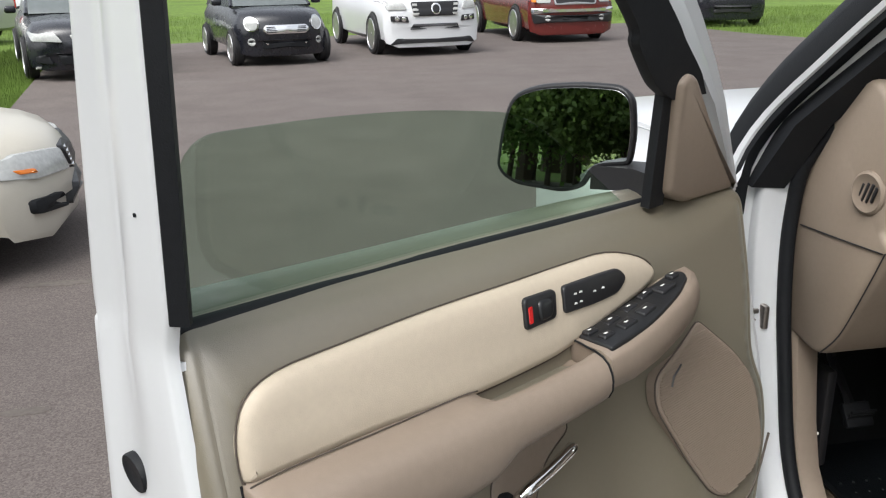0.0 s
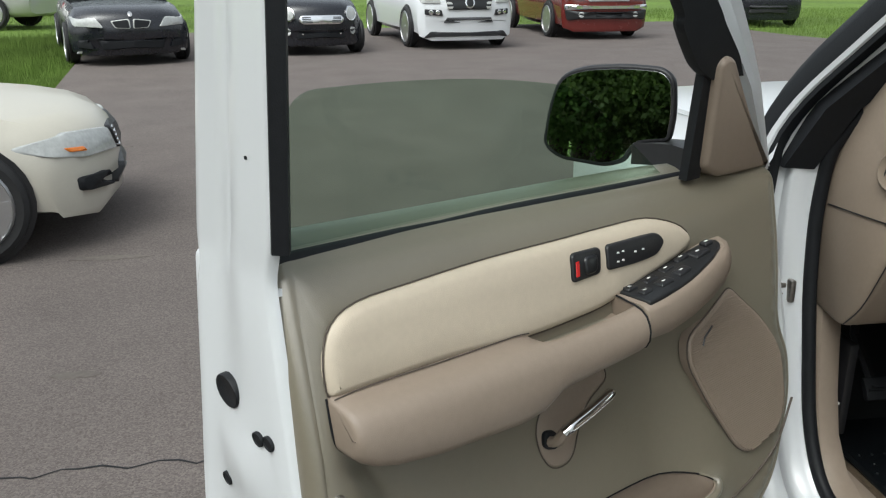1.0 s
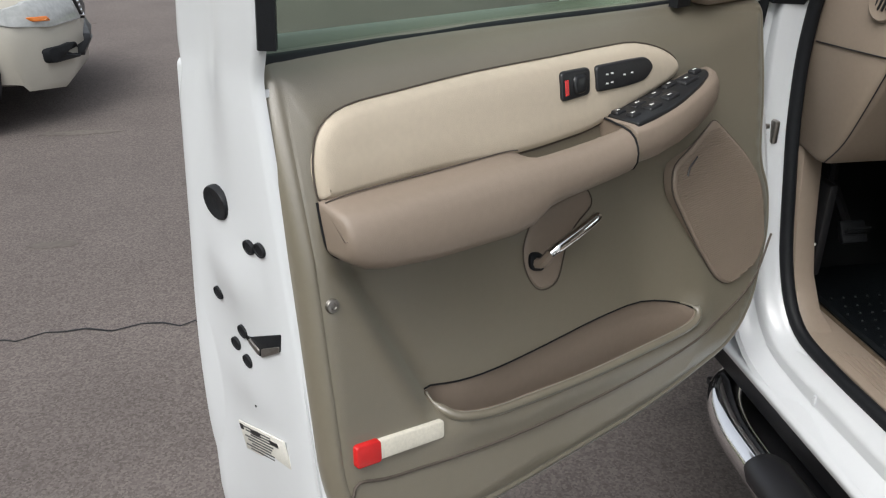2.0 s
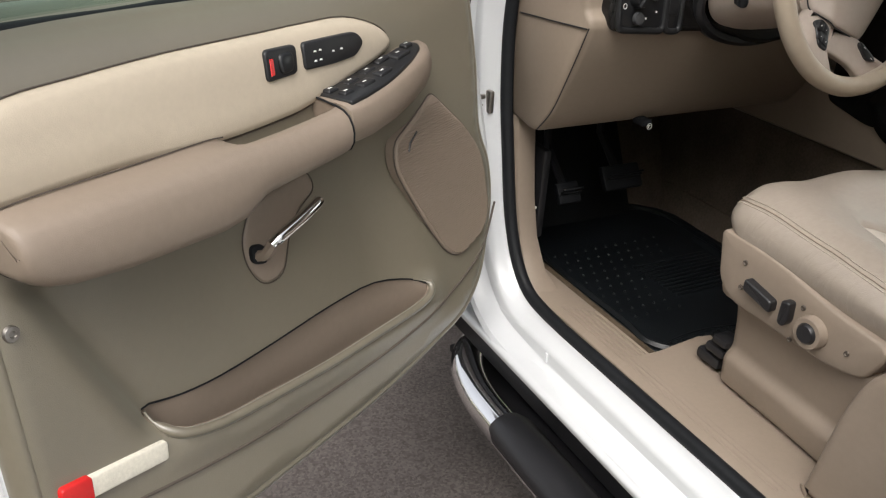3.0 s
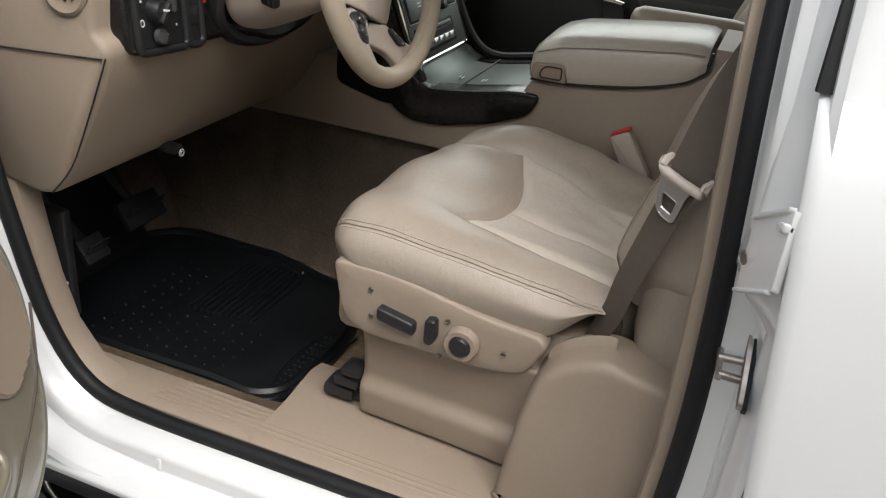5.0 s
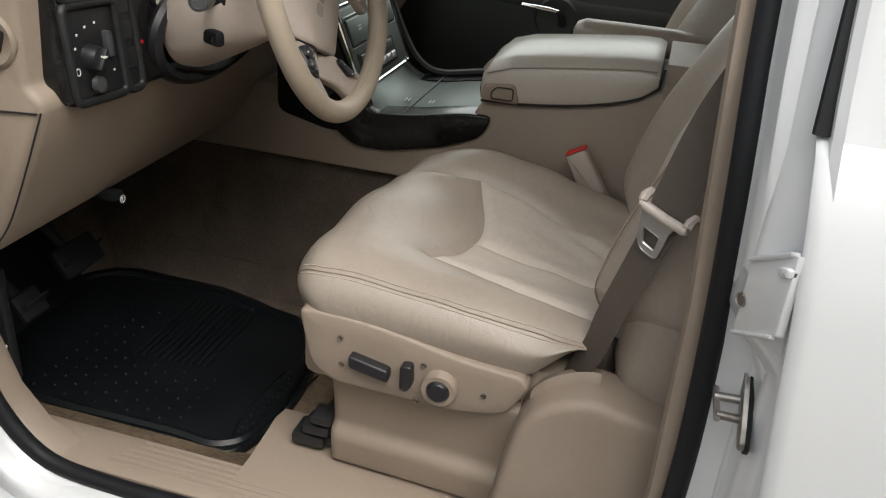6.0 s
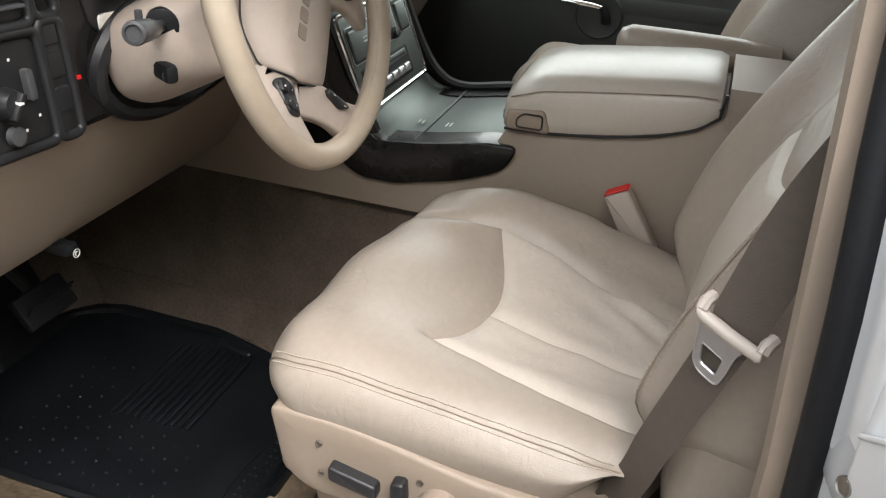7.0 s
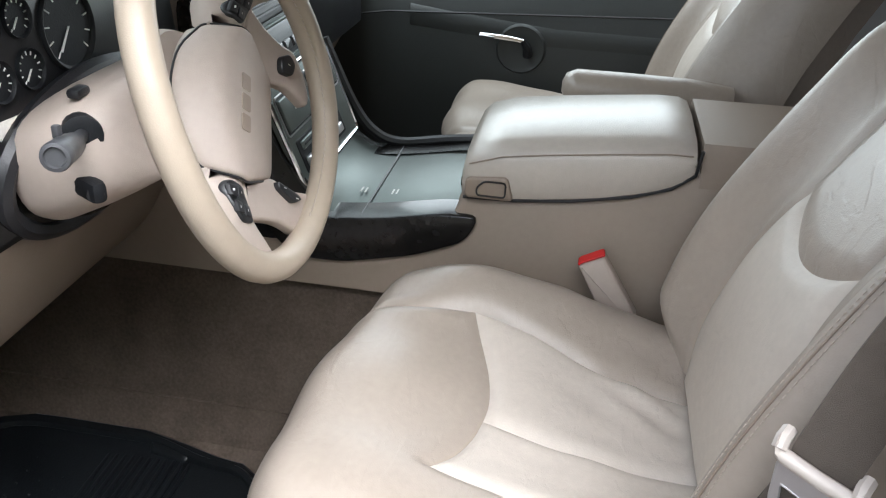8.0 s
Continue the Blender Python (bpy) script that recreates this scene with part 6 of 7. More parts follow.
# steering column, wheel
AX = Vector((0, -math.cos(radians(17)), math.sin(radians(17))))
HUB = Vector((0.418, -0.437, 1.255))
W = facing(HUB, AX)      # local x to the driver's left or right, y up along the rim
col = thing("steering_column", "beige steering column shroud with grey stalk", "steering column")
part("shroud", loft([[W @ Vector((h * math.copysign(abs(math.cos(a)) ** 0.62, math.cos(a)), g * math.copysign(abs(math.sin(a)) ** 0.62, math.sin(a)) + c, z)) for a in [2 * math.pi * k / 40 for k in range(40)]] for z, h, g, c in ((-0.20, 0.136, 0.060, -0.014), (-0.185, 0.143, 0.064, -0.013), (-0.14, 0.149, 0.061, -0.008), (-0.112, 0.147, 0.059, -0.004), (-0.092, 0.135, 0.056, -0.003), (-0.075, 0.108, 0.053, -0.002), (-0.072, 0.098, 0.051, -0.002), (-0.071, 0.080, 0.044, 0.0), (-0.071, 0.020, 0.012, 0.0))]), "pebble", col, sharp=60)
LX = 1.0 if (W.to_3x3() @ Vector((1, 0, 0))).x < 0 else -1.0
part("stalk_boot", lathe([(0.004, 0.002), (0.016, 0.002), (0.0185, 0.001), (0.0185, -0.02)], facing(W @ Vector((0.139 * LX, 0.018, -0.102)), (-1, -0.65, 0.05)), 20), "rubber", col)
st = part("stalk", tube([W @ Vector((0.125 * LX, 0.018, -0.108)), W @ Vector((0.168 * LX, 0.020, -0.090)), W @ Vector((0.172 * LX, 0.020, -0.088)), W @ Vector((0.180 * LX, 0.021, -0.085)), W @ Vector((0.184 * LX, 0.021, -0.083)), W @ Vector((0.205 * LX, 0.023, -0.075)), W @ Vector((0.222 * LX, 0.024, -0.069))], [0.006, 0.007, 0.010, 0.010, 0.0115, 0.0125, 0.012], 14), "grey", col, "grey indicator stalk")
part("stalk_end", lathe([(0.002, 0.001), (0.008, 0.001), (0.0090, 0.004), (0.0120, 0.003), (0.0130, 0.0), (0.0125, -0.012)], facing(W @ Vector((0.225 * LX, 0.024, -0.068)), (W.to_3x3() @ Vector((LX, 0.05, 0.38)))), 18), "grey", st)
part("stalk_tab", rbox(W @ Vector((0.196 * LX, 0.038, -0.080)), (0.007, 0.007, 0.012), 0.002), "grey", st)
part("hazard_tab", rbox(W @ Vector((0.108 * LX, 0.052, -0.110)), (0.022, 0.014, 0.010), 0.004), "black", col)
part("tilt_slot", rbox(W @ Vector((0.144 * LX, -0.028, -0.116)), (0.016, 0.048, 0.022), 0.006, pose(0, 0, 0, 0, 0, -30)), "rubber", col)
part("tilt_lever", tube([W @ Vector((0.136 * LX, -0.032, -0.112)), W @ Vector((0.157 * LX, -0.034, -0.102))], [0.006, 0.008], 8), "black", col)
wheel = thing("steering_wheel", "worn beige leather steering wheel with switch spokes", "steering wheel")
R = 0.185
part("rim", tube([W @ Vector((R * math.cos(a), R * math.sin(a), 0.008 * math.cos(2 * a))) for a in [2 * math.pi * k / 72 for k in range(72)]], 0.0165, 14, True), "wheel", wheel, "worn shiny leather rim")


TURNED = radians(48)     # the wheel stands turned to the left


def WP(u, v, w):
    """On the face of the turned wheel: u to its right, v up along it, w towards the driver."""
    a, b = u * math.cos(TURNED) - v * math.sin(TURNED), u * math.sin(TURNED) + v * math.cos(TURNED)
    return tuple(W @ Vector((a * -LX, b, w)))


def crown(u, v):
    """The airbag cover: a broad face, a brow across it and a steep back to its upper edge."""
    brow = 0.008 - 0.026 * (u / 0.085) ** 2
    face_ = -0.014 - 3.0 * (v + 0.035) ** 2
    if v <= brow:
        return face_
    k = min(1.2, (v - brow) / 0.035)
    return -0.014 - 3.0 * (brow + 0.035) ** 2 - 0.040 * k ** 1.25


def dish(u, v):
    """The spokes rise from the sunken hub to the rim and fall away behind their upper edge."""
    r = math.hypot(u, v)
    back = max(0.0, v + 0.004) * 1.5 * (1 - smooth01(0.105, 0.165, r))
    return -0.023 + 0.012 * smooth01(0.10, 0.175, r) - back


def WS(u, v, w):
    """On the skin of a spoke."""
    return WP(u, v, dish(u, v) + w)


hub_half = [(0.0, 0.043), (0.045, 0.035), (0.081, 0.010), (0.086, -0.012), (0.088, -0.031), (0.060, -0.098), (0.045, -0.104), (0.0, -0.106)]
hub_line = rounded(hub_half + [(-u, v) for u, v in hub_half[-2:0:-1]], [0.03, 0.03, 0.006, 0.02, 0.006, 0.012, 0.02, 0.02, 0.02, 0.012, 0.006, 0.02, 0.006, 0.03], 4)
hub = part("hub_cover", field(hub_line, crown, WP, 0.008, 0.004, 0.022), "pebble", wheel, "beige airbag cover", sharp=70)
part("cover_gap", tube([WP(q[0], q[1], crown(q[0], q[1]) - 0.004) for q in inset([Vector(p) for p in hub_line], -0.0012)], 0.0013, 6, True), "black", hub)
for k in range(3):
    u = -0.035 + 0.0235 * k
    part("hub_badge", pad(rounded([(u, -0.030), (u + 0.019, -0.030), (u + 0.019, -0.015), (u, -0.015)], 0.003, 3), lambda a, b, w: WP(a, b, crown(a, b) + w), 0.0010, 0.0003, -0.01, 1), "rest", hub, "plain raised badge bar")
for sx in (-1, 1):
    mid_ = rounded([(sx * 0.080, 0.011), (sx * 0.118, 0.014), (sx * 0.152, 0.008), (sx * 0.175, -0.020), (sx * 0.167, -0.066), (sx * 0.155, -0.078), (sx * 0.138, -0.056), (sx * 0.122, -0.043), (sx * 0.082, -0.030)], [0.003, 0.03, 0.01, 0.02, 0.01, 0.004, 0.02, 0.02, 0.003], 4)
    sp = part("side_spoke", field(mid_, dish, WP, 0.010, 0.005, 0.014), "pebble", wheel, sharp=60)
    sw = part("spoke_switch", pad(rounded([(sx * 0.094, 0.000), (sx * 0.105, 0.003), (sx * 0.137, -0.018), (sx * 0.132, -0.040), (sx * 0.094, -0.026)], 0.008, 4), WS, 0.0035, 0.002, -0.015, 3), "dark", sp, "black wheel control buttons")
    for q in ((0.105, -0.006), (0.121, -0.014), (0.104, -0.019), (0.121, -0.028)):
        part("button", pad(rounded([(sx * (q[0] - 0.0065), q[1] - 0.0050), (sx * (q[0] + 0.0065), q[1] - 0.0070), (sx * (q[0] + 0.0065), q[1] + 0.0045), (sx * (q[0] - 0.0065), q[1] + 0.0060)], 0.002, 2), WS, 0.0052, 0.0015, -0.01, 2), "black", sw)
        part("button_mark", pad([(sx * (q[0] - 0.0012), q[1] - 0.0005), (sx * (q[0] + 0.0012), q[1] - 0.0005), (sx * (q[0] + 0.0012), q[1] + 0.0005), (sx * (q[0] - 0.0012), q[1] + 0.0005)], WS, 0.0055, 0.0002, 0.002, 1), "mark", sw)
    low_ = rounded([(sx * 0.080, -0.030), (sx * 0.058, -0.099), (sx * 0.066, -0.125), (sx * 0.056, -0.168), (sx * 0.074, -0.174), (sx * 0.102, -0.158), (sx * 0.117, -0.136), (sx * 0.112, -0.104), (sx * 0.118, -0.072), (sx * 0.128, -0.041)], [0.004, 0.01, 0.02, 0.008, 0.02, 0.02, 0.012, 0.02, 0.02, 0.006], 4)
    sp = part("lower_spoke", field(low_, lambda u, v: dish(u, v) - 0.0015, WP, 0.010, 0.005, 0.014), "pebble", wheel, sharp=60)
    if sx < 0:
        shape_ = [(-0.064, -0.096), (-0.073, -0.098), (-0.084, -0.122), (-0.075, -0.138), (-0.070, -0.132)]
    else:
        shape_ = [(0.074, -0.104), (0.092, -0.100), (0.102, -0.114), (0.094, -0.127), (0.077, -0.124)]
    sw = part("spoke_switch", pad(rounded(shape_, 0.006, 4), WS, 0.0055, 0.002, -0.015, 3), "dark", sp, "black wheel control button")
    cu, cv = sum(q[0] for q in shape_) / 5, sum(q[1] for q in shape_) / 5
    for f in ((-1, 1) if sx < 0 else (0,)):
        a_, b_ = cu - 0.0035 * f, cv - 0.010 * f
        part("button_mark", pad([(a_ - 0.0006, b_ - 0.002), (a_ + 0.0006, b_ - 0.002), (a_ + 0.0006, b_ + 0.002), (a_ - 0.0006, b_ + 0.002)], WS, 0.0060, 0.0002, 0.002, 1), "mark", sw)
part("hub_back", lathe([(0.005, -0.10), (0.055, -0.095), (0.078, -0.080), (0.074, -0.066), (0.01, -0.062)], W, 24), "pebble", wheel)
stitch_ = part("rim_stitch", rbox((0, 0, 0), (0.0012, 0.0060, 0.0012), 0.0), "thread", wheel)
for k in range(60):
    a = radians(-75 + 2.5 * k)
    m_ = W @ pose((R - 0.0155) * math.cos(a), (R - 0.0155) * math.sin(a), 0.008 * math.cos(2 * a) + 0.0065, 0, 0, math.degrees(a) + 20)
    if k == 0:
        stitch_.matrix_basis = m_
    else:
        share("rim_stitch", stitch_, m_, wheel)

# pedals under the dash
for name, x, y, z, w, h in (("brake_pedal", 0.42, 0.06, 0.70, 0.11, 0.06), ("parking_brake_pedal", 0.24, 0.02, 0.70, 0.06, 0.05)):
    pd = thing(name, "black rubber pedal pad on a steel arm", "pedal")
    part("pad", rbox((x, y, z), (w, 0.018, h), 0.006, pose(0, 0, 0, -35, 0, 0)), "rubber", pd)
    rr = part("pad_rib", rbox((0, 0, 0), (w * 0.9, 0.004, 0.005), 0.001), "rubber", pd)
    rr.matrix_basis = pose(x, y - 0.010, z, -35, 0, 0)
    for k in (-2, -1, 1, 2):
        share("pad_rib", rr, pose(x, y - 0.010 + 0.009 * k * 0.57 * -1, z + 0.009 * k, -35, 0, 0), pd)
    part("arm", tube([(x, y + 0.01, z), (x, y + 0.10, z + 0.08), (x, y + 0.12, z + 0.25)], 0.010, 6), "black", pd)
rel = thing("brake_release_handle", "black brake release handle with white symbol under the dash", "handle")
part("handle", rbox((0.288, -0.130, 0.914), (0.026, 0.036, 0.016), 0.006), "rubber", rel)
part("symbol", tube([(0.290 + 0.006 * math.cos(a), -0.1515, 0.909 + 0.006 * math.sin(a)) for a in [2 * math.pi * k / 16 for k in range(16)]], 0.0008, 5, True), "mark", rel)
part("symbol", join(rbox((0.288, -0.1515, 0.909), (0.0010, 0.002, 0.006), 0), rbox((0.290, -0.1515, 0.911), (0.004, 0.002, 0.0010), 0)), "mark", rel)

# ---- centre stack and console ----
con = thing("center_console", "beige and silver center console with padded arm rest lid", "console")
part("side_body", loft([[(x, y, z) for x, z in ((0.722, 0.848), (0.706, 0.856), (0.708, h - 0.01), (0.715, h), (r - 0.007, h), (r, 0.88), (r - 0.017, 0.84))] for y, h, r in ((0.16, 0.99, 1.012), (-0.05, 0.99, 1.012), (-0.20, 1.0, 1.012), (-0.40, 0.955, 1.012), (-0.60, 0.975, 1.0), (-0.630, 1.030, 0.955), (-0.74, 1.038, 0.95), (-0.83, 1.052, 0.95), (-0.90, 1.074, 0.95), (-0.945, 1.10, 0.95), (-1.06, 1.11, 0.95), (-1.12, 1.08, 0.95))]), "plastic", con, sharp=45)
band = [(-0.318, 0.985), (-0.345, 0.930), (-0.385, 0.904), (-0.45, 0.904), (-0.56, 0.930), (-0.635, 0.962), (-0.655, 1.005), (-0.60, 1.004), (-0.50, 0.985), (-0.42, 0.976), (-0.36, 1.02)]
for x, dx in ((0.704, -1), (1.014, 1)):
    part("wood_band", pad([(q[0], q[1]) for q in rounded(band, 0.02, 4)], lambda u, v, w, x=x, dx=dx: (x + dx * w, u, v), 0.006, 0.004, -0.05, 3), "wood", con, "dark wood console band")
TOP = [(-0.655, 1.000), (-0.56, 0.988), (-0.48, 0.974), (-0.43, 0.972), (-0.400, 0.984), (-0.370, 1.02), (-0.336, 1.10), (-0.298, 1.19), (-0.272, 1.27), (-0.255, 1.33)]
top = curve_through([(0, a, b) for a, b in TOP], 4)
part("silver_face", loft([[(x, q[1] - dy, q[2] + dz) for q in top] for x, dy, dz in ((0.712, -0.01, -0.03), (0.712, 0.0, 0.002), (0.720, 0.002, 0.006), (0.86, 0.002, 0.006), (1.0, 0.002, 0.006), (1.008, 0, 0.002), (1.008, -0.01, -0.03))], closed=False), "silver", con, "brushed silver stack and console top", sharp=50)
part("rim_edge", tube(curve_through([(1.012, -0.66, 1.012), (1.014, -0.56, 1.0), (1.016, -0.47, 0.985), (1.016, -0.42, 1.0), (1.016, -0.38, 1.05), (1.014, -0.33, 1.16)], 6), 0.009, 8), "black", con)


def stack(u, v, w):
    """The sloping stack face: u across, v up its slope from the console, w proud."""
    s = Vector((0, 0.088, 0.22)).normalized()
    n = Vector((0, -0.22, 0.088)).normalized()
    q = Vector((u, -0.374, 1.015)) + s * v + n * (w + 0.008)
    return tuple(q)


def slab(name, u0, u1, v0, v1, r, w, base, ma, parent, label=""):
    return part(name, pad(rounded([(u0, v0), (u1, v0), (u1, v1), (u0, v1)], r, 3), stack, w, min(0.003, 0.4 * (w - base)), base, 3), ma, parent, label)


fascia = slab("fascia", 0.716, 0.998, -0.012, 0.148, 0.012, 0.008, -0.01, "silver", con, "silver radio fascia in the stack")
part("fascia_rim", tube([stack(q[0], q[1], 0.007) for q in rounded([(0.716, -0.012), (0.998, -0.012), (0.998, 0.148), (0.716, 0.148)], 0.012, 4)], 0.0042, 8, True), "chrome", fascia)
for u0, u1, v0, v1 in ((0.730, 0.846, 0.066, 0.126), (0.862, 0.926, 0.072, 0.130), (0.936, 0.988, 0.076, 0.134)):
    well = slab("recess", u0, u1, v0, v1, 0.006, 0.0092, 0.0, "rubber", fascia, "dark recess round a cover")
    slab("cover_plate", u0 + 0.005, u1 - 0.005, v0 + 0.005, v1 - 0.005, 0.004, 0.0125, 0.006, "silver", well)
    part("recess_rim", tube([stack(q[0], q[1], 0.0085) for q in rounded([(u0, v0), (u1, v0), (u1, v1), (u0, v1)], 0.006, 3)], 0.0014, 6, True), "alloy", well)
for k in (0, 1):
    part("mark_bar", pad([(0.780, 0.094 + 0.006 * k), (0.797, 0.094 + 0.006 * k), (0.797, 0.097 + 0.006 * k), (0.780, 0.097 + 0.006 * k)], stack, 0.0129, 0.0003, 0.010, 1), "mark", fascia)
part("tuning_knob", lathe([(0.002, 0.012), (0.009, 0.011), (0.011, 0.0)], facing(stack(0.905, 0.082, 0.009), (0, -0.93, 0.37)), 18), "dark", fascia)
radio = slab("radio", 0.742, 0.945, 0.002, 0.056, 0.006, 0.0092, 0.0, "rubber", fascia, "black radio face with a row of bright keys")
slab("disc_slot", 0.756, 0.930, 0.036, 0.050, 0.003, 0.0115, 0.006, "silver", radio)
slab("slot_mouth", 0.764, 0.922, 0.041, 0.0445, 0.0012, 0.0122, 0.010, "rubber", radio)
for k in range(6):
    slab("key", 0.754 + 0.029 * k, 0.779 + 0.029 * k, 0.010, 0.025, 0.003, 0.0155, 0.006, "alloy", radio)
climate = slab("climate_panel", 0.722, 0.992, 0.160, 0.214, 0.008, 0.006, -0.01, "dark", con, "dark climate panel with grey keys")
for k in range(7):
    slab("key", 0.740 + 0.034 * k, 0.768 + 0.034 * k, 0.170, 0.186, 0.003, 0.010, 0.0, "grey", climate)
part("panel_bezel", tube([stack(q[0], q[1], 0.006) for q in rounded([(0.722, 0.160), (0.992, 0.160), (0.992, 0.214), (0.722, 0.214)], 0.008, 3)], 0.0025, 6, True), "silver", climate)
vents = slab("vent_panel", 0.722, 0.992, 0.222, 0.300, 0.008, 0.006, -0.01, "dark", con, "dark panel with air vents")
for k in range(6):
    slab("blade", 0.735, 0.980, 0.232 + 0.011 * k, 0.236 + 0.011 * k, 0.001, 0.011, 0.0, "grey", vents)
part("end_cover", pad(rounded([(-0.430, 0.940), (-0.405, 1.00), (-0.362, 1.06), (-0.320, 1.16), (-0.275, 1.28), (-0.22, 1.28), (-0.22, 0.95), (-0.33, 0.925)], 0.02, 3), lambda u, v, w: (0.708 - w, u, v), 0.004, 0.003, -0.02, 2), "wood", con, "dark wood side of the stack")
for y in (-0.478, -0.60):
    part("lid_gap", rbox((0.86, y, 0.978 + (0.010 if y < -0.5 else 0) + 0.003), (0.288, 0.003, 0.003), 0.0), "black", con)
for yy in (-0.455, -0.505):
    for k in (0, 1):
        part("lid_mark", rbox((0.80, yy - 0.007 * k, 0.9822 + 0.0017 * (yy < -0.48) + 0.0012 * k * (yy < -0.48)), (0.018, 0.0025, 0.0012), 0.0), "mark", con)


# padded lid
def lid_ring(y, zb, zt, f):
    pts = [(0.703, zb), (0.698, zb + 0.015), (0.699, zt - 0.026), (0.708, zt - 0.010), (0.735, zt - 0.001), (0.83, zt + 0.003), (0.92, zt - 0.001), (0.945, zt - 0.010), (0.956, zt - 0.030), (0.957, zb + 0.015), (0.950, zb)]
    return [(0.83 + (x - 0.83) * f, y, z) for x, z in pts]


lid = part("arm_rest_lid", loft([lid_ring(-0.624, 1.046, 1.074, 0.95), lid_ring(-0.627, 1.037, 1.092, 0.985), lid_ring(-0.640, 1.035, 1.106, 1.0), lid_ring(-0.68, 1.036, 1.119, 1.0), lid_ring(-0.74, 1.042, 1.127, 1.0), lid_ring(-0.82, 1.054, 1.136, 1.0), lid_ring(-0.89, 1.072, 1.143, 1.0), lid_ring(-0.922, 1.088, 1.143, 1.0), lid_ring(-0.936, 1.102, 1.138, 0.985)]), "lidv", con, "padded beige arm rest lid", sharp=60)
part("lid_piping", tube([(0.7000, y, z) for y, z in ((-0.635, 1.085), (-0.68, 1.100), (-0.74, 1.109), (-0.82, 1.119), (-0.90, 1.128), (-0.93, 1.128))], 0.0011, 6), "rest", lid)
part("latch_plate", pad(rounded([(-0.700, 1.036), (-0.630, 1.036), (-0.631, 1.066), (-0.690, 1.072)], 0.008, 3), lambda u, v, w: (0.700 - w, u, v), 0.006, 0.004, -0.02, 3), "plastic", lid)
part("latch_button", tube([(0.6925, q[0], q[1]) for q in rounded([(-0.688, 1.042), (-0.648, 1.042), (-0.648, 1.054), (-0.658, 1.064), (-0.688, 1.064)], 0.005, 3)], 0.0014, 5, True), "black", lid)
part("lid_shadow_gap", tube([(0.7035, y, z) for y, z in ((-0.628, 1.033), (-0.70, 1.035), (-0.78, 1.044), (-0.86, 1.060), (-0.91, 1.078), (-0.938, 1.100), (-0.942, 1.135))], 0.0025, 6), "black", lid)
part("rear_box", loft([[(0.86 + f * (x - 0.86), y, z) for x, z in ((0.712, 0.95), (0.706, 1.09), (0.725, h), (0.930, h), (0.950, 1.09), (0.948, 0.95))] for y, h, f in ((-0.945, 1.138, 0.99), (-1.10, 1.14, 0.99), (-1.13, 1.10, 0.98))]), "plastic", con)

# ---- passenger door ----
pdoor = thing("passenger_door", "closed passenger door trim coloured dark for shade, with chrome inner handle", "car door")
# trim coloured far darker than the driver door's, to show it in shade
part("trim_panel", grid(lambda u, v: (1.655 - 0.03 * math.sin(math.pi * v) + 0.05 * smooth01(0.75, 1.0, v), 0.02 - 1.08 * u, 0.55 + 0.70 * v), 16, 14), "shadevinyl", pdoor, flip=False)
part("arm_line", loft([[(1.64 + 0.012 * math.cos(a), y, 1.04 + 0.03 * math.sin(a) + s) for a in [2 * math.pi * k / 12 for k in range(12)]] for y, s in ((-0.35, 0.03), (-0.45, 0.02), (-0.7, 0.0), (-1.0, 0.0))]), "shadevinyl", pdoor)
part("handle_cup", lathe([(0.045, 0.004), (0.055, 0.008), (0.060, 0.0)], facing((1.628, -0.622, 1.015), (-1, 0, 0)), 24), "shadevinyl", pdoor)
part("handle_lever", tube([(1.612, -0.524, 1.046), (1.606, -0.560, 1.045), (1.604, -0.600, 1.043), (1.608, -0.630, 1.038)], [0.005, 0.006, 0.006, 0.005], 8, False, 0.6), "chrome", pdoor, "chrome inner door handle")
part("lever_root", tube([(1.608, -0.626, 1.040), (1.612, -0.638, 1.022), (1.622, -0.640, 1.002)], [0.007, 0.010, 0.012], 8), "rubber", pdoor)
part("window_pane", rbox((1.705, -0.55, 1.48), (0.005, 1.0, 0.50), 0.0, pose(0, 0, 0, 0, -14, 0)), "screen", pdoor, "tinted window glass").visible_shadow = False
part("groove", tube([(1.627, -0.12, 1.05), (1.622, -0.30, 1.08), (1.624, -1.0, 1.115)], 0.003, 6), "black", pdoor)

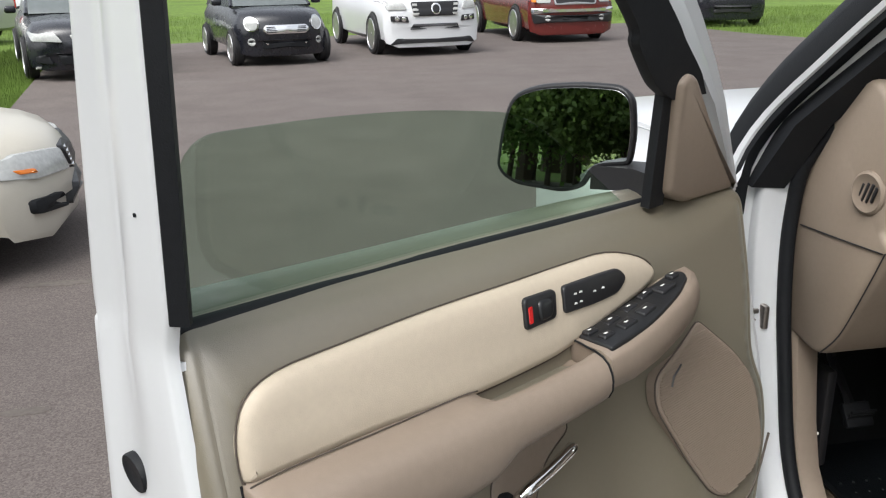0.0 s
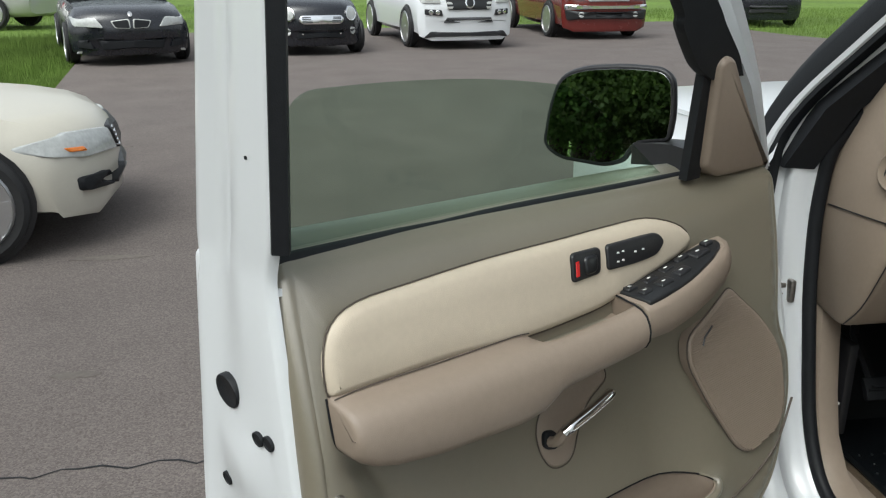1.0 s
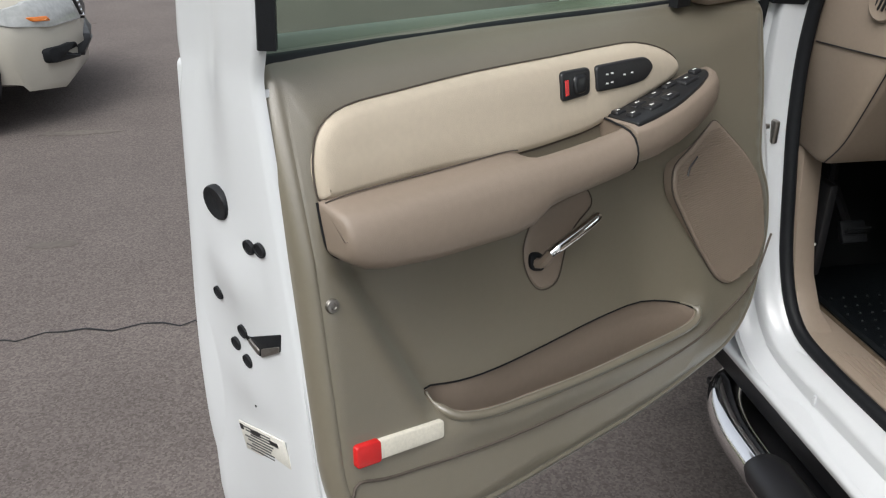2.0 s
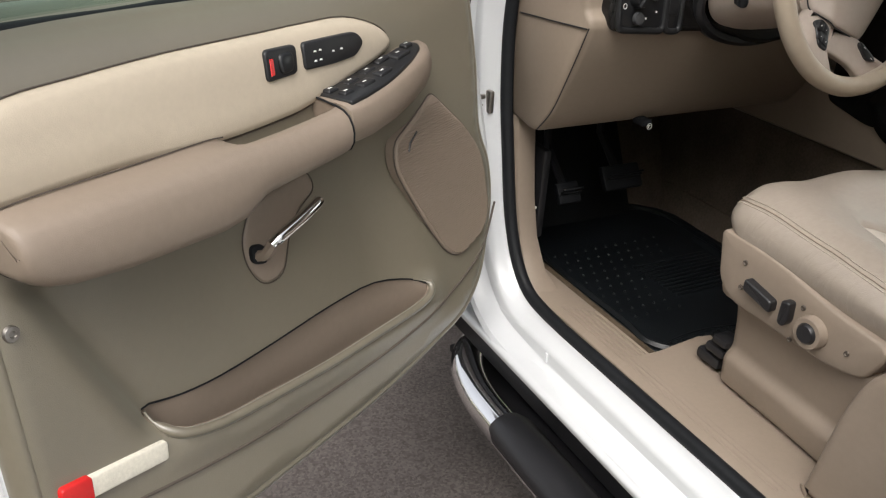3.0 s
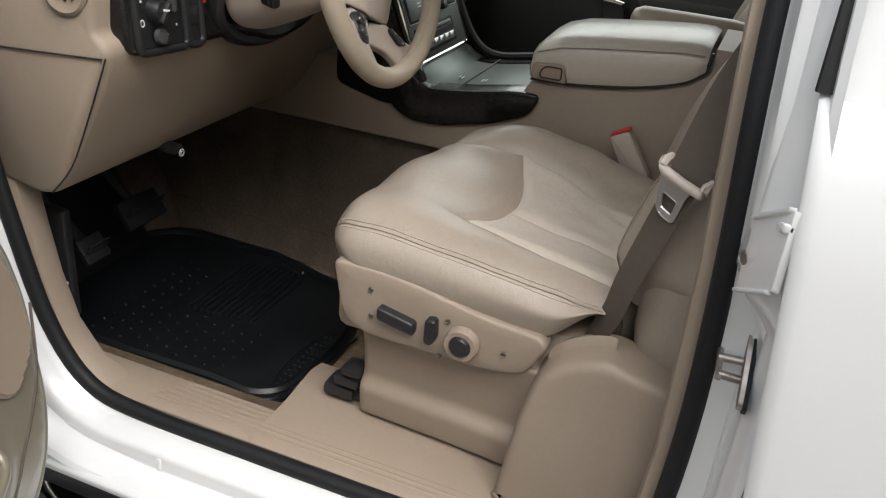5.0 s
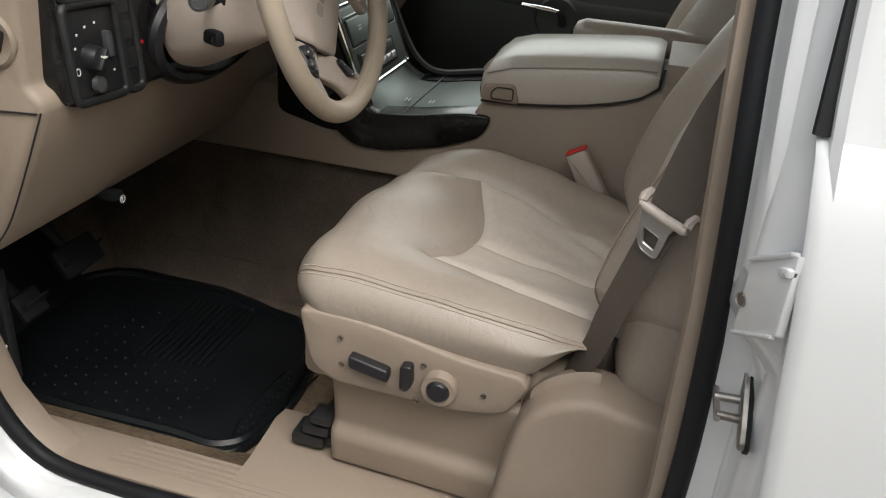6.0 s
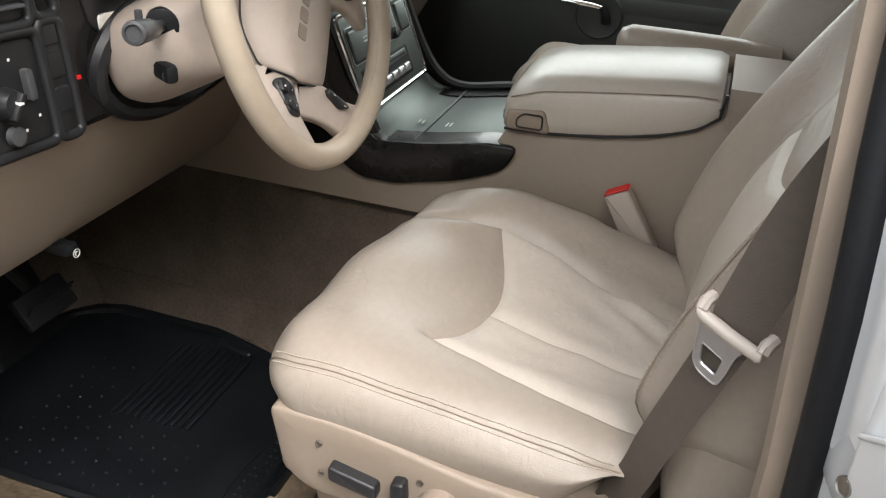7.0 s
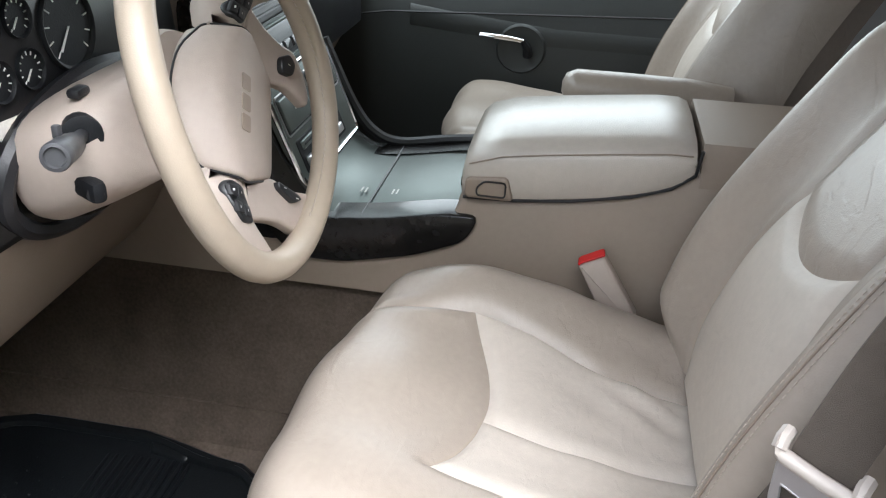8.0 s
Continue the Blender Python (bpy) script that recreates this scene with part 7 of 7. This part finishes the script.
# ---- parked cars ----
def wheel_set(car, x, y, r, w=0.21, spokes=7):
    """One wheel of a car that drives along +x, at its place in the car's frame."""
    s = -1 if y < 0 else 1
    t = part("wheel", lathe([(r * 0.70, -w / 2 + 0.01), (r * 0.9, -w / 2), (r * 0.98, -w / 2 + 0.02), (r, -w / 4), (r, w / 4), (r * 0.98, w / 2 - 0.02), (r * 0.9, w / 2), (r * 0.76, w / 2 - 0.01), (r * 0.72, w / 2 - 0.06)], facing((x, y, r), (0, s, 0)), 30), "tyre", car, "black tyre on alloy rim")
    part("rim", lathe([(r * 0.78, w / 2 - 0.012), (r * 0.74, w / 2 + 0.002), (r * 0.70, w / 2 - 0.02), (r * 0.68, w / 2 - 0.040)], facing((x, y, r), (0, s, 0)), 30), "alloy", t)
    part("rim_well", lathe([(r * 0.69, w / 2 - 0.043), (0.02, w / 2 - 0.042)], facing((x, y, r), (0, s, 0)), 24), "black", t)
    part("hub_cap", lathe([(0.012, w / 2 - 0.005), (0.035, w / 2 - 0.008), (0.05, w / 2 - 0.03)], facing((x, y, r), (0, s, 0)), 14), "alloy", t)
    for k in range(spokes):
        a = 2 * math.pi * k / spokes
        m = facing((x, y, r), (0, s, 0)) @ pose(0, 0, 0, 0, 0, math.degrees(a))
        b = loft([[(px, -hw, h_) for px, hw, h_ in ((0.02, 0.022, w / 2 - 0.02), (r * 0.72, 0.026, w / 2 - 0.005))] + [(px, hw, h_) for px, hw, h_ in ((r * 0.72, 0.026, w / 2 - 0.005), (0.02, 0.022, w / 2 - 0.02))], [(px, -hw, h_ - 0.03) for px, hw, h_ in ((0.02, 0.022, w / 2 - 0.02), (r * 0.72, 0.026, w / 2 - 0.005))] + [(px, hw, h_ - 0.03) for px, hw, h_ in ((r * 0.72, 0.026, w / 2 - 0.005), (0.02, 0.022, w / 2 - 0.02))]])
        bmesh.ops.transform(b, matrix=m, verts=b.verts)
        part("spoke", b, "alloy", t)
    return t


def ring_of(x, hw, z0, z1, tuck=0.75, top=0.86, n=7):
    """A cross-section of a car body at x: half-width hw at mid height, tucked in below and above."""
    pts = [(0, z0), (hw * tuck, z0), (hw * 0.97, z0 + 0.12 * (z1 - z0)), (hw, z0 + 0.45 * (z1 - z0)), (hw * 0.98, z0 + 0.75 * (z1 - z0)), (hw * top, z1 - 0.02 * (z1 - z0)), (hw * 0.5, z1 + 0.015), (0, z1 + 0.02)]
    return [(x, y, z) for y, z in pts] + [(x, -y, z) for y, z in pts[-2:0:-1]]


def parked(name, label, at, turn, paint, length, width, height, hood, belt, wheel_r, axles, front, screen, kind="sedan", group="parked cars"):
    """A parked car that points along its own +x. front: how the nose is shaped; screen: foot and head of the windscreen, roof end, tail."""
    c = thing(name, label, "car", at, turn, group)
    L, hw = length, width / 2
    nose = L / 2
    bow = 0.26 if height > 1.6 else 0.40
    slope = 0.45 if height > 1.6 else 1.0
    front_line = [(0.0, hood - 0.30), (-0.012, hood - 0.24), (-0.04, hood - 0.18), (-0.10, hood - 0.125), (-0.22, hood - 0.075), (-0.45, hood - 0.03), (-0.8, hood)]
    front_line = [(a * slope, b) for a, b in front_line]

    def brow(v):
        """How far the nose falls back at a height."""
        for (a, b), (c2, d) in zip(front_line, front_line[1:]):
            if b <= v <= d:
                return a + (c2 - a) * (v - b) / (d - b)
        return 0.0 if v < front_line[0][1] else front_line[-1][0]

    st = [(nose + 0.016, 0.86, 0.5 * hood - 0.07, 0.5 * hood - 0.05), (nose + 0.014, 0.88, 0.26, hood - 0.38), (nose + 0.011, 0.93, 0.20, hood - 0.345), (nose + 0.006, 0.96, 0.18, hood - 0.32), (nose, 0.98, 0.17, hood - 0.30)] + [(nose + a, 0.99, 0.20, b) for a, b in front_line[1:]] + [(screen[0] + 0.05, 1.0, 0.22, belt - 0.02), (screen[0] - 0.1, 1.0, 0.22, belt), (0.0, 1.0, 0.22, belt), (screen[3] + 0.3, 1.0, 0.24, belt + 0.02), (screen[3], 0.97, 0.26, belt), (-nose + 0.08, 0.93, 0.30, belt - 0.03), (-nose, 0.85, 0.36, belt - 0.15)]
    def plan(x, y, z):
        """The nose and tail are bowed in plan."""
        k, j = smooth01(nose - 1.0, nose, x), smooth01(-nose + 0.6, -nose, x)
        return (x - bow * k * abs(y / hw) ** 3 + 0.15 * j * abs(y / hw) ** 3, y, z)

    bm = loft([[plan(*p) for p in ring_of(x, hw * f, z0, z1)] for x, f, z0, z1 in st])
    from mathutils.bvhtree import BVHTree
    skin_ = BVHTree.FromBMesh(bm)
    body_ = part("body", bm, paint, c, sharp=42)
    # greenhouse
    gh = [(screen[0], 0.86, belt - 0.01), (screen[0] - 0.25, 0.82, belt + 0.45 * (height - belt)), (screen[1], 0.74, height - 0.03), (screen[1] - 0.4, 0.74, height), (screen[2], 0.72, height - 0.03), (screen[3], 0.78, belt)]
    part("greenhouse", loft([[(x, hw * f * k, z0) for k, z0 in ((1.0 * 0.86 / f, belt - 0.02), (1, z), (0.5, z + 0.01), (-0.5, z + 0.01), (-1, z), (-0.86 / f, belt - 0.02))] for x, f, z in gh]), "tint", c, "dark windows")
    # a paler sheet over the windows, coloured for the sky it would mirror
    part("windscreen", loft([[(x + 0.012 + 0.05 * (1 - abs(k)), hw * f * k, z) for k in (-0.96, -0.6, -0.2, 0.2, 0.6, 0.96)] for x, f, z in ((screen[0] + 0.005, 0.86, belt + 0.01), (screen[0] - 0.25 + 0.01, 0.82, belt + 0.45 * (height - belt) + 0.004), (screen[1] + 0.03, 0.75, height - 0.045))], caps=False, closed=False), "skyglass", c, "windscreen with the reflected sky put into its colour")
    part("roof", loft([[(x, hw * f * k, z + dz) for k, dz in ((1.0, 0.0), (0.6, 0.025), (0, 0.03), (-0.6, 0.025), (-1, 0.0))] for x, f, z in ((screen[1] + 0.02, 0.74, height - 0.04), (screen[1] - 0.4, 0.75, height), (screen[2], 0.73, height - 0.02))], closed=False), paint, c)
    for s in (-1, 1):
        part("pillar", tube([(screen[0], s * hw * 0.86, belt), (screen[1], s * hw * 0.74, height - 0.03), (screen[2], s * hw * 0.72, height - 0.03), (screen[3], s * hw * 0.80, belt)], 0.035, 6), paint, c)
        part("door_mirror", rbox((screen[0] - 0.25, s * (hw + 0.09), belt + 0.08), (0.12, 0.18, 0.12), 0.04, seg=3), paint, c)
        for ax in axles:
            part("wheel_arch", lathe([(wheel_r * 1.07, -0.02), (wheel_r * 1.09, 0.010), (wheel_r * 1.05, 0.012), (wheel_r * 0.5, 0.005)], facing((ax, s * hw * 0.985, wheel_r), (0, s, 0)), 28), "black", c)
            wheel_set(c, ax, s * (hw - 0.055), wheel_r)

    def F(u, v, w):
        """The nose, wrapped round the corners: u across, v up, w ahead."""
        on = skin_.ray_cast(Vector((nose + 2, u, v)), Vector((-1, 0, 0)), 3.2)[0]
        x = on.x if on else nose + 0.012 + brow(v) - bow * abs(u / hw) ** 3
        return (x + (0.026 + 0.4 * w if w > 0 else w), u, v)

    for kind_, pts, mm, dep, r in front:
        for s in ((-1, 1) if kind_.endswith("*") else (1,)):
            q = rounded([(s * a, b) for a, b in pts], r, 4)
            part(kind_.rstrip("*"), field(q, lambda u, v: dep, F, 0.03, 0.003 if "bar" in kind_ else 0.006, 0.06), mm, c, sharp=50)
    for s in ((-1, 1) if name == "silver_pickup" else ()):
        part("tail_lamp", pad(rounded([(s * hw * 0.74, belt - 0.34), (s * hw * 0.93, belt - 0.34), (s * hw * 0.93, belt - 0.06), (s * hw * 0.78, belt - 0.06)], 0.02, 3), lambda u, v, w: (-nose - w + 0.15 * abs(u / hw) ** 3, u, v), 0.02, 0.01, -0.10, 2), "red", c)
    return c


def lamp_round(u, v, r):
    return [(u + r * math.cos(2 * math.pi * k / 10), v + r * 1.1 * math.sin(2 * math.pi * k / 10)) for k in range(10)]


parked("sedan", "pearl white sedan with amber corner lamp, parked close by", (-4.52, 3.60, 0), 15, "pearl", 4.75, 1.80, 1.47, 0.80, 0.92, 0.325, (1.56, -1.30),
       [("grille", [(-0.30, 0.47), (0.30, 0.47), (0.36, 0.62), (-0.36, 0.62)], "black", 0.012, 0.04), ("headlamp*", [(0.42, 0.50), (0.70, 0.51), (0.86, 0.55), (0.875, 0.61), (0.74, 0.66), (0.44, 0.63)], "lamp", 0.008, 0.03),
        ("corner_lamp*", [(0.70, 0.545), (0.79, 0.56), (0.80, 0.585), (0.71, 0.572)], "amber", 0.04, 0.008), ("fog_lamp*", [(0.54, 0.31), (0.78, 0.33), (0.78, 0.41), (0.56, 0.40)], "rubber", 0.03, 0.03), ("intake", [(-0.42, 0.28), (0.42, 0.28), (0.38, 0.40), (-0.38, 0.40)], "black", 0.03, 0.03)]
       + [("grille_bar", [(-0.31, 0.49 + 0.027 * k), (0.31, 0.49 + 0.027 * k), (0.31, 0.500 + 0.027 * k), (-0.31, 0.500 + 0.027 * k)], "chrome", 0.035, 0.003) for k in range(5)], (0.75, -0.05, -1.1, -1.75))
parked("compact_hatchback", "small black hatchback with round headlamps and chrome grille", (-1.36, 15.87, 0), -75, "ink", 3.7, 1.68, 1.41, 0.97, 0.99, 0.31, (1.25, -1.22),
       [("headlamp*", lamp_round(0.58, 0.72, 0.10), "lamp", 0.03, 0.02), ("headlamp_ring*", lamp_round(0.58, 0.72, 0.12), "chrome", 0.01, 0.02), ("grille", [(-0.34, 0.55), (0.34, 0.55), (0.42, 0.62), (0.36, 0.70), (-0.36, 0.70), (-0.42, 0.62)], "chrome", 0.03, 0.04), ("fog_lamp*", lamp_round(0.60, 0.42, 0.06), "lamp", 0.04, 0.02),
        ("intake", [(-0.44, 0.30), (0.44, 0.30), (0.40, 0.46), (-0.40, 0.46)], "rubber", 0.04, 0.05), ("intake_bar", [(-0.36, 0.37), (0.36, 0.37), (0.36, 0.395), (-0.36, 0.395)], "chrome", 0.055, 0.005)]
       + [("grille_slot", [(-0.35, 0.575 + 0.028 * k), (0.35, 0.575 + 0.028 * k), (0.35, 0.590 + 0.028 * k), (-0.35, 0.590 + 0.028 * k)], "rubber", 0.07, 0.004) for k in range(4)], (0.85, 0.25, -1.3, -1.62))
parked("crossover", "white sport utility vehicle with chrome barred grille", (1.48, 17.4, 0), -80, "white", 4.9, 1.95, 1.84, 1.16, 1.19, 0.39, (1.5, -1.5),
       [("headlamp*", [(0.55, 0.86), (0.90, 0.86), (0.92, 1.02), (0.62, 1.00)], "lamp", 0.03, 0.04), ("grille", [(-0.42, 0.74), (0.42, 0.74), (0.48, 1.00), (-0.48, 1.00)], "black", 0.03, 0.05), ("fog_recess*", [(0.52, 0.63), (0.84, 0.65), (0.84, 0.75), (0.55, 0.74)], "black", 0.02, 0.02), ("fog_lamp*", lamp_round(0.62, 0.69, 0.042), "chrome", 0.06, 0.01), ("fog_lamp*", lamp_round(0.74, 0.695, 0.042), "chrome", 0.06, 0.01), ("intake", [(-0.50, 0.50), (0.50, 0.50), (0.44, 0.60), (-0.44, 0.60)], "grey", 0.02, 0.02), ("skid_plate", [(-0.86, 0.22), (0.86, 0.22), (0.74, 0.34), (-0.74, 0.34)], "black", 0.02, 0.03), ("badge", lamp_round(0, 0.87, 0.10), "chrome", 0.06, 0.02), ("badge_core", lamp_round(0, 0.87, 0.075), "black", 0.064, 0.02)]
       + [("grille_bar", [(-0.44 - 0.01 * k, 0.755 + 0.085 * k), (0.44 + 0.01 * k, 0.755 + 0.085 * k), (0.44 + 0.01 * k, 0.80 + 0.085 * k), (-0.44 - 0.01 * k, 0.80 + 0.085 * k)], "argent", 0.045, 0.006) for k in range(3)], (0.9, 0.2, -1.9, -2.2))
parked("pickup_truck", "dark red pickup truck with chrome grille and bumper", (5.1, 19.5, 0), -86, "maroon", 5.3, 2.0, 1.88, 1.17, 1.19, 0.39, (1.55, -1.5),
       [("bumper", [(-0.95, 0.62), (0.95, 0.62), (0.95, 0.74), (-0.95, 0.74)], "chrome", 0.10, 0.03), ("bumper_valance", [(-0.90, 0.42), (0.90, 0.42), (0.94, 0.62), (-0.94, 0.62)], "dark", 0.07, 0.03), ("fog_lamp*", lamp_round(0.62, 0.53, 0.06), "lamp", 0.13, 0.01), ("tow_slot", [(-0.30, 0.50), (0.30, 0.50), (0.30, 0.58), (-0.30, 0.58)], "rubber", 0.12, 0.02), ("headlamp*", [(0.56, 0.85), (0.84, 0.85), (0.84, 1.0), (0.56, 1.0)], "lamp", 0.03, 0.03), ("corner_lamp*", [(0.85, 0.86), (0.92, 0.87), (0.92, 0.98), (0.85, 0.99)], "amber", 0.03, 0.01), ("grille_ring", [(-0.47, 0.81), (0.47, 0.81), (0.51, 1.02), (-0.51, 1.02)], "alloy", 0.02, 0.04), ("grille", [(-0.44, 0.835), (0.44, 0.835), (0.475, 1.0), (-0.475, 1.0)], "black", 0.035, 0.03), ("badge", [(-0.09, 0.92), (0.09, 0.92), (0.09, 0.97), (-0.09, 0.97)], "grey", 0.06, 0.02)], (0.85, 0.3, -0.8, -1.1))
parked("black_sedan", "black sedan facing the lot with slim headlamps", (-4.6, 15.15, 0), -72, "ink", 4.8, 1.85, 1.47, 0.92, 0.97, 0.33, (1.5, -1.4),
       [("headlamp*", [(0.42, 0.60), (0.84, 0.62), (0.88, 0.76), (0.52, 0.745)], "lamp", 0.05, 0.03), ("kidney_grille*", [(0.03, 0.59), (0.24, 0.60), (0.29, 0.69), (0.05, 0.72)], "rubber", 0.045, 0.03), ("kidney_rim*", [(0.02, 0.58), (0.25, 0.59), (0.31, 0.70), (0.03, 0.73)], "argent", 0.03, 0.03), ("intake", [(-0.46, 0.26), (0.46, 0.26), (0.54, 0.44), (-0.54, 0.44)], "rubber", 0.03, 0.03), ("side_intake*", [(0.58, 0.27), (0.82, 0.30), (0.80, 0.40), (0.64, 0.42)], "rubber", 0.03, 0.03), ("splitter", [(-0.84, 0.20), (0.84, 0.20), (0.82, 0.235), (-0.82, 0.235)], "argent", 0.06, 0.01), ("badge", lamp_round(0, 0.80, 0.035), "alloy", 0.03, 0.01)], (0.8, 0.0, -1.1, -1.75))
parked("dark_van", "black van parked at the far edge of the lot", (11.2, 22.6, 0), -100, "ink", 4.8, 1.9, 1.75, 1.05, 1.12, 0.36, (1.5, -1.4), [("headlamp*", [(0.55, 0.80), (0.88, 0.80), (0.90, 0.95), (0.58, 0.94)], "lamp", 0.03, 0.03), ("intake", [(-0.5, 0.35), (0.5, 0.35), (0.5, 0.55), (-0.5, 0.55)], "black", 0.03, 0.03)], (0.9, 0.3, -1.9, -2.2))
parked("silver_pickup", "silver pickup truck parked on the grass, tail towards the lot", (-10.4, 22.6, 0), 172, "argent", 5.2, 1.9, 1.80, 1.08, 1.15, 0.40, (1.6, -1.6), [("bumper", [(-0.9, 0.46), (0.9, 0.46), (0.9, 0.62), (-0.9, 0.62)], "chrome", 0.08, 0.03), ("headlamp*", [(0.58, 0.84), (0.9, 0.84), (0.9, 1.0), (0.58, 1.0)], "lamp", 0.03, 0.03)], (0.85, 0.3, -0.8, -1.1))
parked("white_wagon", "white car parked behind, seen in the mirror", (-7.4, -4.4, 0), 60, "white", 4.7, 1.8, 1.5, 0.9, 0.98, 0.33, (1.45, -1.4), [("headlamp*", [(0.5, 0.62), (0.85, 0.66), (0.86, 0.78), (0.55, 0.74)], "lamp", 0.04, 0.03)], (0.8, 0.0, -1.8, -2.1))

parked("white_van", "white van parked on the grass behind the sedan", (-10.5, 29.0, 0), 172, "white", 5.2, 1.95, 2.0, 1.1, 1.25, 0.36, (1.6, -1.6), [("headlamp*", [(0.55, 0.80), (0.88, 0.80), (0.90, 0.95), (0.58, 0.94)], "lamp", 0.03, 0.03)], (1.6, 1.2, -2.3, -2.4))

# cracks and patches in the asphalt
random.seed(21)
crk = thing("asphalt_crack", "dark crack line across the asphalt", "crack", kind="structure")
pts = []
x, y = -4.2, 1.05
while x < -0.3:
    pts.append((x, y + random.uniform(-0.03, 0.03), 0.0))
    x += random.uniform(0.03, 0.09)
part("crack_line", loft([[(a, b - 0.002 - 0.004 * random.random(), 0.002), (a, b + 0.002 + 0.004 * random.random(), 0.002)] for a, b, _ in pts], caps=False, closed=False), "rubber", crk)

random.seed(23)
for x, y, a, b in ((-2.1, 3.2, 0.22, 0.05), (-1.35, 2.35, 0.13, 0.05), (-2.9, 6.3, 0.30, 0.06), (-1.9, 1.75, 0.10, 0.04), (-3.6, 8.0, 0.25, 0.06)):
    ring = [(x + a * math.cos(6.283 * k / 18) * random.uniform(0.7, 1.1), y + b * math.sin(6.283 * k / 18) * random.uniform(0.6, 1.1)) for k in range(18)]
    part("worn_patch", pad(ring, lambda u, v, w: (u, v, w), 0.0025, 0.001, -0.01, 1), "patch", crk, "pale worn spot")

# grass blades on the verge
random.seed(31)
verts, faces = [], []
for n_ in range(150000):
    if n_ < 95000:
        x, y = -4.0 - 5.0 * random.random() ** 1.3, random.uniform(8, 18)
        tall = smooth01(0.35, 1.2, -4.4 - x) * (0.6 + 0.8 * noise.noise((x * 0.7, y * 0.7, 1.0)))
    elif n_ < 120000:
        x, y = random.uniform(-14, 10), random.uniform(18.5, 34)
        tall = 0.5
    else:
        x, y = random.uniform(9.5, 20), random.uniform(13, 30)
        tall = 0.4
    if inside(lot, x, y):
        continue
    h, a, w = random.uniform(0.4, 1.0) * (0.05 + 0.20 * max(0.0, tall)), random.uniform(0, math.pi), random.uniform(0.002, 0.005)
    dx, dy = w * math.cos(a), w * math.sin(a)
    k = len(verts)
    verts += [(x - dx, y - dy, -0.03), (x + dx, y + dy, -0.03), (x + random.uniform(-0.3, 0.3) * h, y + random.uniform(-0.3, 0.3) * h, h)]
    faces.append((k, k + 1, k + 2))
me = bpy.data.meshes.new("grass_blades")
me.from_pydata(verts, [], faces)
me.materials.append(M["grass"])
tagged(new("grass_blades", me), "long green grass blades on the verge", "grass", kind="stuff")


# ---- woods behind the lot and behind the viewer ----
def tree(name, at, h, spread, seed, leaves=900):
    rnd = random.Random(seed)
    t = thing(name, "leafy deciduous tree at the edge of the woods", "tree", at, group="woodland trees")
    limbs = [tube([(0, 0, -0.1), (0.05 * h * rnd.uniform(-1, 1) * 0.3, 0.02 * h, h * 0.4), (0, 0.02 * h, h * 0.85)], [0.02 * h, 0.014 * h, 0.004 * h], 7)]
    tips = []
    for k in range(10):
        z0, a = h * rnd.uniform(0.25, 0.75), rnd.uniform(0, 6.28)
        r = spread * rnd.uniform(0.5, 1.0)
        tip = Vector((r * math.cos(a), r * math.sin(a), z0 + h * rnd.uniform(0.08, 0.25)))
        limbs.append(tube([(0, 0, z0), tip * 0.5 + Vector((0, 0, z0 * 0.5)), tip], [0.008 * h, 0.005 * h, 0.002 * h], 5))
        tips.append(tip)
    part("trunk", join(*limbs), "bark", t)
    verts, faces = [], []
    for _ in range(leaves):
        c = rnd.choice(tips) + Vector((rnd.gauss(0, 0.28 * spread), rnd.gauss(0, 0.28 * spread), rnd.gauss(0, 0.09 * h)))
        c.z = max(c.z, 0.3)
        n_ = Vector((rnd.gauss(0, 1), rnd.gauss(0, 1), rnd.gauss(0, 1))).normalized()
        u = n_.orthogonal() * rnd.uniform(0.018, 0.040)
        v = n_.cross(u) * rnd.uniform(0.5, 0.9)
        k = len(verts)
        verts += [tuple(c - u), tuple(c + v), tuple(c + u), tuple(c - v)]
        faces.append((k, k + 1, k + 2, k + 3))
    me_ = bpy.data.meshes.new("crown")
    me_.from_pydata(verts, [], faces)
    me_.materials.append(M["leaf"])
    o = new("crown", me_)
    o.parent = t
    return t


random.seed(41)
kinds = [tree("tree", (-14.5 - 1.5 * (k % 2), -4.5 - 2.2 * k, 0), 10 + 2 * (k % 3), 2.6, 100 + k, 42000) for k in range(4)]
for k in range(18):
    a = radians(190 + 2.6 * k)
    rad = 14.5 + 3.2 * (k % 3) + random.uniform(-0.8, 0.8)
    copy_thing(kinds[k % 4], pose(rad * math.cos(a), rad * math.sin(a) - 1, 0, 0, 0, random.uniform(0, 360)))
bush = tree("shrub", (-11.5, -5.0, 0), 2.6, 1.4, 77, 36000)
tagged(bush, "low leafy shrub in front of the woods", "shrub", "shrubs")
for k in range(20):
    a = radians(188 + 2.6 * k)
    rad = 11.8 + random.uniform(-0.6, 1.2)
    copy_thing(bush, pose(rad * math.cos(a), rad * math.sin(a) - 1, 0, 0, 0, random.uniform(0, 360)))
